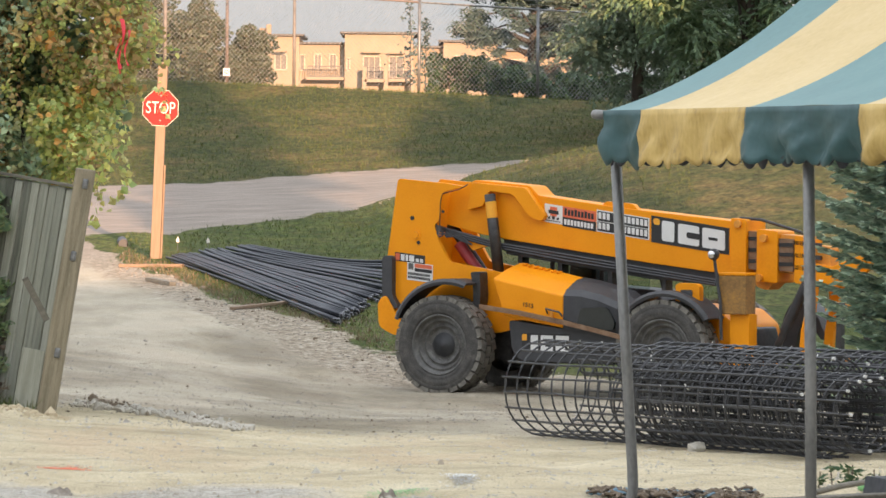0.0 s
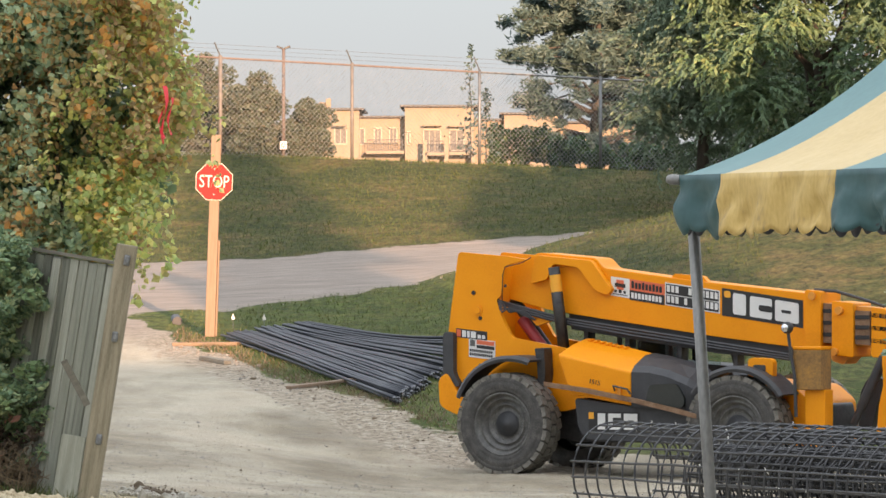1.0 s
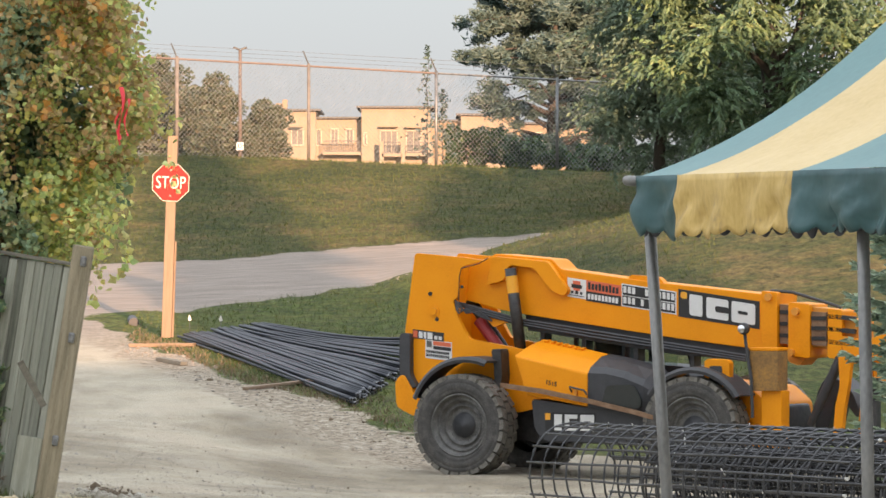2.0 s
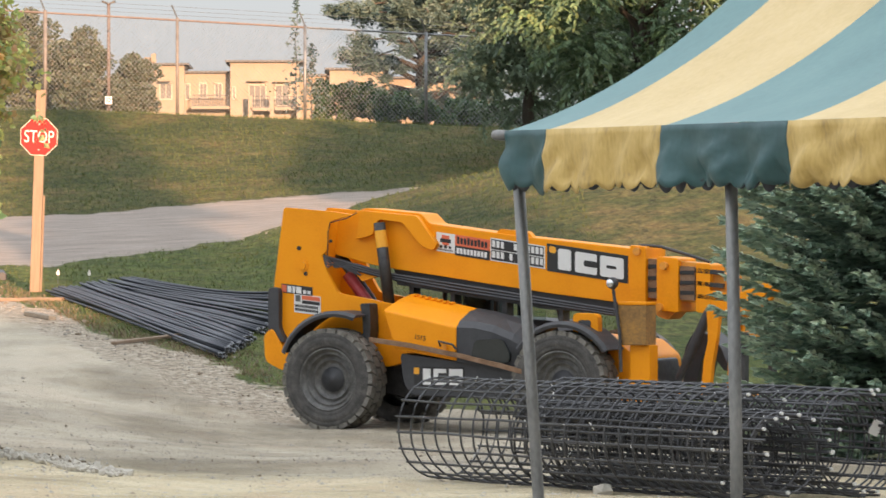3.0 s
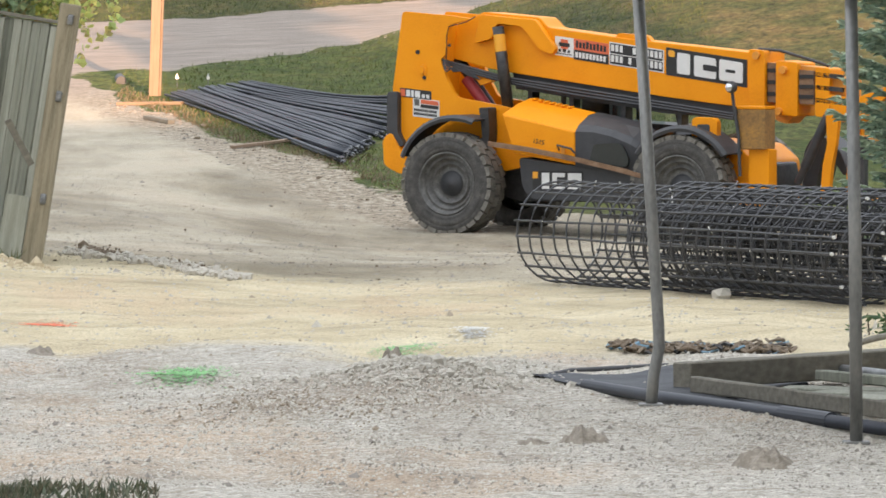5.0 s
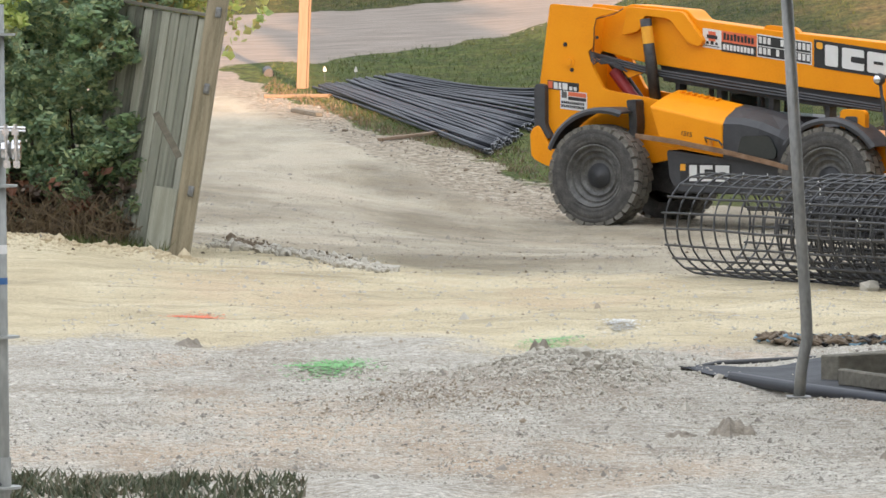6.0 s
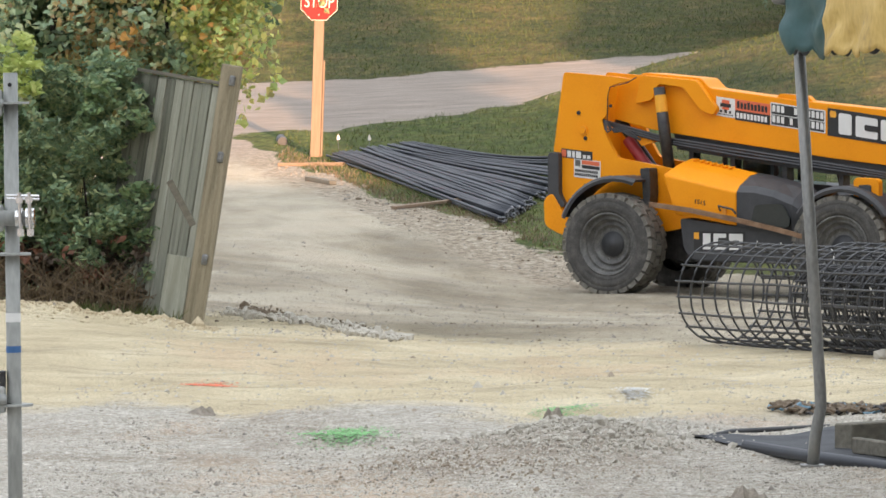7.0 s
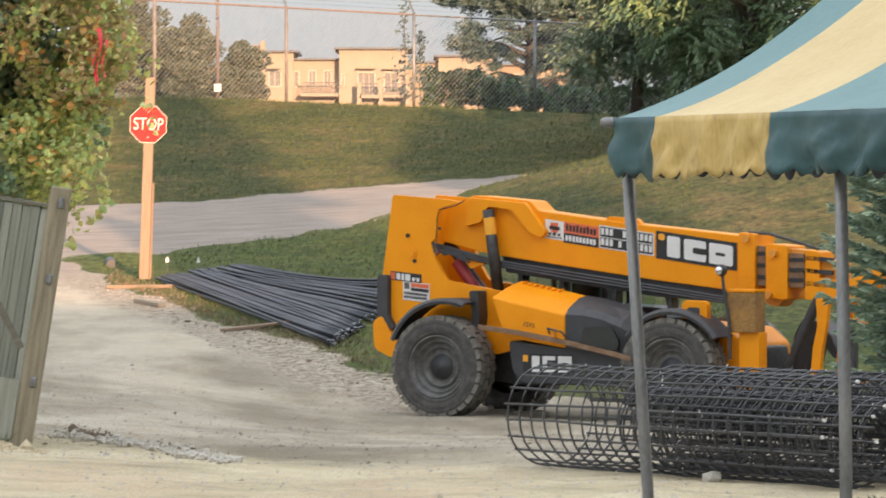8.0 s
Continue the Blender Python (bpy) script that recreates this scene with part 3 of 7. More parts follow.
def loft(bm, sections, cap=True):
    """Join outlines of equal length, each a list of 3D points."""
    vs = [[bm.verts.new(p) for p in s] for s in sections]
    n = len(vs[0])
    fs = []
    for a, b in zip(vs, vs[1:]):
        for k in range(n):
            fs.append(bm.faces.new((a[k], a[(k + 1) % n], b[(k + 1) % n], b[k])))
    if cap:
        fs.append(bm.faces.new(vs[0][::-1]))
        fs.append(bm.faces.new(vs[-1]))
    bmesh.ops.recalc_face_normals(bm, faces=fs)
    return fs


def make_wheel(parent, lx, ly, out):
    """A wheel on its axle; out: -1 faces the near side, +1 the far side."""
    w = 0.40
    R = 0.65
    at = Matrix.Translation((lx, ly, R)) @ (Matrix() if out < 0 else Matrix.Rotation(math.pi, 4, "Z"))
    bm = bmesh.new()   # rim dish, seen from -y
    lathe(bm, [(0.415, -0.175), (0.405, -0.195), (0.385, -0.195), (0.375, -0.13), (0.345, -0.115), (0.335, -0.13), (0.32, -0.13), (0.312, -0.07), (0.27, -0.05), (0.262, -0.085), (0.245, -0.085), (0.238, -0.04), (0.17, -0.03), (0.165, -0.04), (0.0, -0.04)], 40)
    rim = part("wheel", bm, RIM_GREY, parent, "dusty grey steel wheel rim", at, True)
    bm = bmesh.new()   # tyre
    lathe(bm, [(0.40, -0.16), (0.415, -0.195), (0.45, -0.212), (0.462, -0.206), (0.472, -0.214), (0.54, -0.215), (0.548, -0.208), (0.558, -0.214), (0.60, -0.205), (0.628, -0.178), (0.640, -0.15), (0.640, 0.15), (0.60, 0.20), (0.54, 0.21), (0.45, 0.21), (0.40, 0.16)], 64)
    part("tyre", bm, RUBBER, rim, "dusty black rubber tyre", None, True)
    bm = bmesh.new()   # tread blocks
    n = 26
    for k in range(n):
        for row, y0 in enumerate((-0.135, 0.0, 0.135)):
            a = (k + (0.5 if row == 1 else 0)) * math.tau / n
            m = Matrix.Rotation(-a, 4, "Y") @ Matrix.Translation((0.628, y0, 0)) @ Matrix.Rotation(0.35 * (row - 1), 4, "X")
            c = bmesh.ops.create_cube(bm, size=1.0, matrix=m @ Matrix.Diagonal((0.055, 0.126, 0.138, 1)))
            for v in c["verts"]:
                if (m.inverted() @ v.co).x > 0:
                    q = m.inverted() @ v.co
                    v.co = m @ Vector((q.x, q.y * 0.93, q.z * 0.93))
        a = (k + 0.25) * math.tau / n
        m = Matrix.Rotation(-a, 4, "Y") @ Matrix.Translation((0.612, -0.187, 0))
        bmesh.ops.create_cube(bm, size=1.0, matrix=m @ Matrix.Diagonal((0.09, 0.034, 0.082, 1)))
    part("tread", bm, RUBBER_WORN, rim, "worn dusty tread blocks")
    bm = bmesh.new()
    lathe(bm, [(0.165, -0.035), (0.16, -0.055), (0.135, -0.06), (0.128, -0.072), (0.05, -0.075), (0.045, -0.085), (0.0, -0.085)], 28)
    part("hub", bm, BLACK_PLASTIC, rim, "black wheel hub", None, True)
    for k in range(10):
        a = k * math.tau / 10
        bm = bmesh.new()
        rod(bm, (0.205 * math.cos(a), -0.045, 0.205 * math.sin(a)), (0.205 * math.cos(a), -0.005, 0.205 * math.sin(a)), 0.014, n=6)
        part("wheel_nut", bm, RIM_GREY, rim)
    return rim


def fender(parent, lx, a0, a1, r0, r1, y0, y1):
    bm = bmesh.new()
    secs = []
    n = 14
    for i in range(n + 1):
        s = i / n
        a = radians(a0 + (a1 - a0) * s)
        r = r0 + (r1 - r0) * s
        c, d = math.cos(a), math.sin(a)
        secs.append([(lx + c * (r - 0.012), y0 + 0.03, 0.65 + d * (r - 0.012)), (lx + c * (r - 0.06), y0, 0.65 + d * (r - 0.06)), (lx + c * (r - 0.02), y0 - 0.012, 0.65 + d * (r - 0.02)),
                     (lx + c * (r + 0.02), y0 + 0.03, 0.65 + d * (r + 0.02)), (lx + c * (r + 0.02), y1, 0.65 + d * (r + 0.02)), (lx + c * (r - 0.012), y1, 0.65 + d * (r - 0.012))])
    loft(bm, secs)
    return part("mudguard", bm, BLACK_PLASTIC, parent, "black plastic mudguard", None, False)


def text_mesh(name, body, size, mat, parent, m, label="", extrude=0.002, squeeze=1.0):
    cu = bpy.data.curves.new(name, "FONT")
    cu.body, cu.size, cu.extrude, cu.align_x, cu.align_y = body, size, extrude, "CENTER", "CENTER"
    cu.space_character = 1.0
    tmp = bpy.data.objects.new(name + "_tmp", cu)
    scene.collection.objects.link(tmp)
    dg = bpy.context.evaluated_depsgraph_get()
    me = bpy.data.meshes.new_from_object(tmp.evaluated_get(dg))
    bpy.data.objects.remove(tmp)
    me.materials.clear()
    me.materials.append(mat)
    ob = new(name, me)
    ob.parent = parent
    ob.matrix_local = m @ Matrix.Diagonal((squeeze, 1, 1, 1))
    return tagged(ob, label)


def plaque(name, parent, mat, x0, z0, x1, z1, y, slope=0.0, label="", thick=0.006, bars=None, bar_mat=None):
    """A flat sticker on a side facing -y, from its top left to its bottom right; bars: (u0, v0, u1, v1) of the sticker."""
    def at(u, v):
        x = x0 + (x1 - x0) * u
        return x, z0 + (z1 - z0) * v - slope * (x - x0)
    bm = bmesh.new()
    prism(bm, [at(0, 0), at(1, 0), at(1, 1), at(0, 1)], y - thick, y + 0.002)
    ob = part(name, bm, mat, parent, label)
    for b in bars or []:
        bm = bmesh.new()
        prism(bm, [at(b[0], b[1]), at(b[2], b[1]), at(b[2], b[3]), at(b[0], b[3])], y - thick - 0.004, y - thick + 0.001)
        part("print", bm, b[4] if len(b) > 4 else bar_mat, ob)
    return ob


SL = 0.137     # fall of the boom's side towards its head


def build_telehandler():
    th = thing("telehandler", "orange telehandler with dusty tyres and lowered boom parked on dirt", "telehandler",
               Matrix.Translation((0.02, 68.75, 0.0)) @ Matrix.Rotation(radians(-29), 4, "Z"))
    for lx, ly, out in ((0, 0.2, -1), (3.3, 0.2, -1), (0, 2.1, 1), (3.3, 2.1, 1)):
        make_wheel(th, lx, ly, out)
    # frame between the axles
    bm = bmesh.new()
    prism(bm, rounded([(-0.9, 0.62), (-0.95, 1.2), (0.9, 1.2), (1.4, 0.95), (4.2, 0.95), (4.3, 0.5), (2.6, 0.42), (0.8, 0.42)]), 0.72, 1.6)
    part("chassis", bm, DARK_STEEL, th, "dark steel chassis")
    for lx in (0, 3.3):
        bm = bmesh.new()
        rod(bm, (lx, 0.35, 0.65), (lx, 1.95, 0.65), 0.13, n=16)
        part("axle", bm, DARK_STEEL, th)
    # rear tower: two side plates and the block between
    plate = [(-0.92, 1.0), (-1.0, 1.12), (-1.1, 1.82), (-0.95, 2.86), (-0.2, 2.8), (0.08, 2.76), (-0.26, 2.68), (-0.32, 2.28), (-0.39, 2.24), (-0.3, 2.0), (-0.15, 1.75), (0.54, 1.64), (0.86, 1.56), (1.0, 0.9), (0.55, 0.8), (0.2, 1.15), (-0.3, 1.3), (-0.6, 1.12), (-0.68, 0.98)]
    for y0, y1 in ((0.55, 0.62), (1.68, 1.75)):
        bm = bmesh.new()
        prism(bm, rounded(plate, 0.05), y0, y1, 0.008)
        part("side_plate", bm, ORANGE, th, "orange painted side plate")
    bm = bmesh.new()
    prism(bm, rounded([(-1.06, 1.3), (-1.06, 1.9), (-0.9, 2.72), (-0.7, 2.72), (-0.75, 1.3)], 0.04), 0.62, 1.68)
    part("tower_back", bm, ORANGE, th)
    # holes and pin on the plate
    for x, z, r, mt in ((-0.72, 2.33, 0.028, DECAL_BLACK), (-0.25, 2.42, 0.02, DECAL_BLACK), (-0.62, 2.0, 0.025, DECAL_BLACK), (-0.66, 2.1, 0.05, ORANGE_DIRTY), (-0.84, 1.18, 0.03, DECAL_BLACK), (0.42, 1.55, 0.03, ORANGE_DIRTY)):
        bm = bmesh.new()
        rod(bm, (x, 0.535, z), (x, 0.556, z), r, n=14)
        part("pin", bm, mt, th)
    # rear lamp column, counterweight
    bm = bmesh.new()
    prism(bm, rounded([(-1.13, 1.82), (-0.97, 1.82), (-0.97, 1.28), (-0.86, 1.12), (-0.98, 1.1), (-1.13, 1.22)], 0.06), 0.45, 0.6, 0.015)
    part("rear_grille", bm, BLACK_PLASTIC, th, "black rear corner grille")
    bm = bmesh.new()
    prism(bm, rounded([(-1.16, 0.86), (-1.18, 1.2), (-1.06, 1.3), (-0.9, 1.05), (-0.72, 0.78), (-0.9, 0.74)], 0.08), 0.42, 1.88, 0.02)
    part("counterweight", bm, ORANGE, th, "orange rounded rear counterweight")
    # boom
    bm = bmesh.new()
    prism(bm, rounded([(-0.34, 2.25), (-0.28, 2.7), (-0.1, 2.76), (0.11, 2.85), (0.93, 2.78), (1.06, 2.65), (2.26, 2.5), (4.0, 2.33), (3.97, 1.63), (2.74, 1.77), (0.57, 2.06), (0.2, 2.12)], 0.04), 0.8, 1.27, 0.012)
    part("boom", bm, ORANGE, th, "orange box-section boom")
    bm = bmesh.new()
    prism(bm, rounded([(0.02, 2.44), (0.1, 2.82), (0.92, 2.75), (1.22, 2.38), (1.16, 2.3), (0.98, 2.36), (0.72, 2.66), (0.36, 2.7), (0.28, 2.5)], 0.05), 0.7, 0.8, 0.01)
    part("boom_bracket", bm, ORANGE, th)
    bm = bmesh.new()
    prism(bm, rounded([(1.98, 2.5), (2.05, 2.58), (2.45, 2.55), (2.55, 2.45)], 0.03), 0.84, 0.95)
    part("boom_lug", bm, ORANGE, th)
    bm = bmesh.new()
    prism(bm, [(0.5, 2.08), (3.93, 1.66), (3.75, 1.50), (2.71, 1.56), (0.55, 1.86)], 0.87, 1.2)
    part("boom_underside", bm, BLACK_PLASTIC, th, "black hose cover under the boom")
    for k in range(3):
        bm = bmesh.new()
        tube(bm, [(-0.42 + 0.03 * k, 0.7, 2.22 - 0.02 * k), (0.0, 0.72, 2.12 - 0.03 * k), (0.5, 0.74, 2.0 - 0.03 * k), (1.5, 0.8, 1.86 - 0.04 * k), (3.7, 0.8, 1.56 - 0.03 * k)], 0.02, 6)
        part("hose", bm, BLACK_PLASTIC, th)
    # lift ram, levelling ram, valve block behind
    bm = bmesh.new()
    rod(bm, (0.40, 0.66, 2.66), (0.55, 0.66, 1.6), 0.075, n=18)
    ram = part("lift_ram", bm, DARK_STEEL, th, "black hydraulic lift ram", None, True)
    bm = bmesh.new()
    rod(bm, (0.415, 0.66, 2.56), (0.445, 0.66, 2.34), 0.077, n=18, cap=False)
    part("ram_label", bm, DECAL_YELLOW, ram)
    bm = bmesh.new()
    rod(bm, (-0.35, 0.95, 2.25), (0.15, 0.95, 1.62), 0.07, n=14)
    part("levelling_ram", bm, DARK_STEEL, th)
    bm = bmesh.new()
    rod(bm, (-0.17, 0.85, 1.99), (0.14, 0.85, 1.62), 0.075, n=14)
    part("red_ram", bm, RED_PAINT, th, "dull red ram body")
    bm = bmesh.new()
    prism(bm, rounded([(-0.02, 2.03), (0.42, 2.0), (0.1, 1.9)], 0.02), 0.75, 0.82)
    part("gusset", bm, ORANGE, th)
    # seams, pin boss and grease lines on the plates
    bm = bmesh.new()
    tube(bm, [(-0.30, 0.545, 2.20), (-0.29, 0.545, 2.55), (-0.26, 0.545, 2.66), (0.0, 0.545, 2.72), (0.10, 0.60, 2.79)], 0.007, 5)
    part("seam", bm, DECAL_BLACK, th)
    bm = bmesh.new()
    lathe(bm, [(0.075, 0.0), (0.075, -0.012), (0.045, -0.014), (0.045, -0.03), (0.0, -0.03)], 20, 0.55, -0.66, 2.1)
    part("pin_boss", bm, ORANGE, th)
    for k in range(4):
        bm = bmesh.new()
        tube(bm, [(-0.40, 0.6, 2.26 - 0.03 * k), (-0.28, 0.52, 2.20 - 0.04 * k), (-0.20, 0.56, 2.08 + 0.02 * k), (-0.05, 0.66, 2.10 - 0.02 * k), (0.1, 0.72, 1.98)], 0.012, 6)
        part("hose", bm, BLACK_PLASTIC, th)
    # pipes and brackets seen beneath the boom
    for x in (0.75, 1.35, 2.1, 2.9):
        bm = bmesh.new()
        box(bm, (x, 0.98, 1.98 - 0.125 * x - 0.12), (0.07, 0.2, 0.26), None, 0.01)
        part("hose_clamp", bm, DARK_STEEL, th)
    # telescoping sections at the head
    def section(x0, x1, zt0, zb0, y0, y1, name, mt=ORANGE, lab=""):
        b = bmesh.new()
        prism(b, rounded([(x0, zt0), (x1, zt0 - 0.09 * (x1 - x0)), (x1, zb0 - 0.09 * (x1 - x0)), (x0, zb0)], 0.03), y0, y1, 0.01)
        return part(name, b, mt, th, lab)
    section(3.9, 4.9, 2.24, 1.74, 0.86, 1.2, "inner_boom", ORANGE_DIRTY)
    section(4.6, 5.3, 2.08, 1.68, 0.90, 1.16, "inner_boom", ORANGE_DIRTY)
    section(3.94, 4.16, 2.38, 1.60, 0.74, 1.33, "boom_collar")
    section(4.30, 4.60, 2.24, 1.56, 0.77, 1.3, "boom_collar")
    section(4.82, 5.02, 2.16, 1.54, 0.82, 1.26, "boom_collar")
    for zz in (1.82, 1.98, 2.14):
        bm = bmesh.new()
        box(bm, (4.55, 0.845, zz - 0.05), (1.3, 0.05, 0.055), Matrix.Rotation(0.09, 4, "Y"))
        part("wear_strip", bm, DARK_STEEL, th)
    # brown blocks with black bars, darkening the gaps between the collars
    for x0, x1, zt, zb in ((4.17, 4.29, 2.21, 1.72), (4.61, 4.81, 2.12, 1.70)):
        bm = bmesh.new()
        prism(bm, [(x0, zt), (x1, zt - 0.012), (x1, zb - 0.012), (x0, zb)], 0.80, 0.87)
        gap_fill = part("gap_block", bm, RUST, th, "brown block filling the gap between boom collars")
        for q in (0.2, 0.5, 0.8):
            bm = bmesh.new()
            box(bm, ((x0 + x1) / 2, 0.796, zb + (zt - zb) * q), (x1 - x0, 0.012, 0.05))
            part("groove", bm, DECAL_BLACK, gap_fill)
    for x, z in ((4.35, 1.6), (4.42, 2.12), (4.05, 2.3)):
        bm = bmesh.new()
        rod(bm, (x, 0.7, z), (x, 0.8, z), 0.05, n=12)
        part("pin", bm, ORANGE_DIRTY, th)
    bm = bmesh.new()
    tube(bm, [(4.0, 0.9, 2.38), (4.3, 0.9, 2.36), (4.7, 0.92, 2.25), (4.95, 0.95, 2.17)], 0.022, 6)
    part("hose", bm, BLACK_PLASTIC, th)
    bm = bmesh.new()
    prism(bm, rounded([(4.18, 1.62), (4.28, 1.48), (4.42, 1.44), (4.6, 1.62)], 0.03), 0.85, 1.2)
    part("boom_lug", bm, ORANGE_DIRTY, th)
    # boom head, carriage and forks
    bm = bmesh.new()
    prism(bm, rounded([(5.0, 1.82), (5.35, 1.76), (5.86, 1.95), (5.88, 1.88), (5.56, 1.56), (5.3, 1.46), (5.05, 1.5)], 0.03), 0.82, 0.92, 0.008)
    part("boom_head", bm, ORANGE, th, "orange boom head plate")
    bm = bmesh.new()
    prism(bm, rounded([(5.0, 1.82), (5.35, 1.76), (5.86, 1.95), (5.88, 1.88), (5.56, 1.56), (5.3, 1.46), (5.05, 1.5)], 0.03), 1.14, 1.24, 0.008)
    part("boom_head", bm, ORANGE, th)
    for y0 in (0.62, 1.36):
        bm = bmesh.new()
        prism(bm, rounded([(5.06, 1.56), (5.24, 1.55), (5.20, 1.2), (5.14, 0.9), (5.10, 0.5), (4.98, 0.5), (5.02, 0.95), (5.08, 1.2)], 0.02), y0, y0 + 0.09, 0.008)
        part("carriage_plate", bm, ORANGE, th)
    bm = bmesh.new()
    box(bm, (5.5, 1.03, 1.25), (0.07, 1.3, 0.12), None, 0.01)
    box(bm, (5.5, 1.03, 0.55), (0.07, 1.3, 0.12), None, 0.01)
    part("carriage_bar", bm, ORANGE_DIRTY, th)
    for y0 in (0.55, 1.4):
        bm = bmesh.new()
        prism(bm, [(5.55, 1.3), (5.62, 1.3), (5.62, 0.36), (6.75, 0.33), (6.75, 0.30), (5.55, 0.30)], y0, y0 + 0.12)
        part("fork", bm, DARK_STEEL, th, "steel pallet fork")
    bm = bmesh.new()
    rod(bm, (5.02, 0.78, 1.54), (4.7, 0.78, 0.9), 0.065, n=12)
    rod(bm, (4.7, 0.78, 0.9), (4.6, 0.78, 0.7), 0.05, n=10)
    part("crowd_ram", bm, BLACK_PLASTIC, th)
    # engine hood: orange cover and black nose
    bm = bmesh.new()
    fs = loft(bm, [[(0.78, 0.05, 1.55), (0.95, 0.05, 1.05), (0.97, 0.66, 1.0), (0.88, 0.66, 1.76), (0.83, 0.36, 1.68)],
                   [(1.84, 0.05, 1.335), (1.84, 0.05, 0.91), (1.84, 0.66, 0.9), (1.84, 0.66, 1.575), (1.84, 0.36, 1.48)]])
    bmesh.ops.bevel(bm, geom=list(bm.edges), offset=0.025, segments=2, profile=0.5, affect="EDGES")
    hood = part("engine_cover", bm, ORANGE, th, "orange engine cover")
    for k in range(7):
        bm = bmesh.new()
        x = 0.98 + k * 0.085
        box(bm, (x, 0.6, 1.735 - 0.19 * (x - 0.95)), (0.05, 0.12, 0.035), None, 0.012)
        part("louvre", bm, ORANGE, hood)
    bm = bmesh.new()
    secs = []
    for x, zt, zn, zb, yn in ((1.845, 1.57, 1.335, 0.9, 0.05), (2.1, 1.53, 1.33, 0.88, 0.04), (2.35, 1.47, 1.28, 0.86, 0.05), (2.6, 1.40, 1.18, 0.85, 0.10), (2.74, 1.30, 1.08, 0.86, 0.18)):
        secs.append([(x, yn, zn), (x, yn, zb), (x, 0.66, zb), (x, 0.66, zt), (x, 0.42, zt - 0.03), (x, yn + 0.08, zn + 0.08)])
    loft(bm, secs)
    nose = part("engine_nose", bm, BLACK_PLASTIC, th, "black plastic engine nose", None, False)
    bm = bmesh.new()
    prism(bm, rounded([(2.12, 1.18), (2.5, 1.2), (2.62, 1.0), (2.6, 0.9), (2.05, 0.9)], 0.06), 0.01, 0.06)
    part("air_grille", bm, GLASS_DARK, nose)
    bm = bmesh.new()
    tube(bm, [(1.62, 0.03, 1.1), (1.62, -0.02, 1.16), (1.82, -0.02, 1.12), (1.86, 0.0, 1.06)], 0.014, 6)
    part("grab_handle", bm, BLACK_PLASTIC, hood)
    bm = bmesh.new()
    box(bm, (1.68, 0.03, 1.08), (0.05, 0.03, 0.16), None, 0.008)
    part("latch", bm, ORANGE_DIRTY, hood)
    # lower skirt, tank, rail
    bm = bmesh.new()
    prism(bm, rounded([(0.99, 1.0), (1.04, 0.61), (1.17, 0.46), (2.5, 0.44), (2.68, 0.6), (2.7, 0.88), (1.84, 0.9)], 0.06), 0.12, 0.6, 0.012)
    skirt = part("skirt_panel", bm, BLACK_PLASTIC, th, "black lower side panel")
    plaque("emblem", skirt, DECAL_BLACK, 1.2, 0.83, 1.92, 0.59, 0.12, 0.0, "black emblem panel with white shapes", bars=[(0.0, 0.05, 0.10, 0.4, DECAL_YELLOW), (0.18, 0.1, 0.33, 0.95, DECAL_WHITE), (0.39, 0.1, 0.64, 0.32, DECAL_WHITE), (0.39, 0.32, 0.48, 0.72, DECAL_WHITE), (0.39, 0.72, 0.64, 0.95, DECAL_WHITE), (0.70, 0.1, 0.97, 0.45, DECAL_WHITE), (0.70, 0.45, 0.78, 0.6, DECAL_WHITE), (0.90, 0.45, 0.97, 0.6, DECAL_WHITE), (0.70, 0.6, 0.97, 0.95, DECAL_WHITE)])
    bm = bmesh.new()
    loft(bm, [[(x, -0.02, z + 0.03), (x, -0.02, z - 0.03), (x, 0.03, z - 0.03), (x, 0.03, z + 0.03)] for x, z in ((0.62, 1.17), (1.2, 1.1), (1.9, 0.98), (2.45, 0.87), (2.8, 0.79))])
    part("side_rail", bm, RUST, th, "rusty brown side rail")
    # mudguards
    fender(th, 0, 153, 64, 0.755, 0.90, 0.0, 0.5)
    fender(th, 3.3, 144, 32, 0.73, 0.79, 0.0, 0.5)
    bm = bmesh.new()
    prism(bm, rounded([(0.31, 1.62), (0.45, 1.63), (0.47, 1.3), (0.45, 1.12), (0.36, 1.16), (0.35, 1.4)], 0.03), 0.3, 0.52, 0.01)
    part("mudguard_bracket", bm, DARK_STEEL, th)
    # front frame and stabiliser
    bm = bmesh.new()
    prism(bm, rounded([(2.85, 1.15), (3.05, 1.25), (3.9, 1.18), (4.15, 0.98), (4.2, 0.45), (3.9, 0.4), (3.75, 0.9), (2.9, 0.95)], 0.05), 0.48, 1.8, 0.012)
    part("front_frame", bm, ORANGE, th, "orange front frame")
    bm = bmesh.new()
    out = rounded([(3.41, 1.02), (3.41, 1.5), (3.46, 1.53), (3.72, 1.52), (3.76, 1.48), (3.76, 1.03)], 0.03)
    prism(bm, out, 0.2, 0.32, 0.008)
    loop = part("lamp_bracket", bm, ORANGE, th)
    bm = bmesh.new()
    prism(bm, rounded([(3.49, 1.08), (3.49, 1.44), (3.66, 1.44), (3.66, 1.08)], 0.03), 0.185, 0.21)
    part("lamp_recess", bm, BLACK_PLASTIC, loop)
    bm = bmesh.new()
    box(bm, (4.27, 0.27, 1.385), (0.39, 0.3, 0.5), None, 0.015)
    stab = part("stabiliser_box", bm, material("mud_caked_steel", [(0.12, 0.075, 0.035), (0.27, 0.15, 0.05), (0.45, 0.23, 0.05)], 4, 0.9, bump=0.4, fine=30), th, "mud-caked brown stabiliser box")
    bm = bmesh.new()
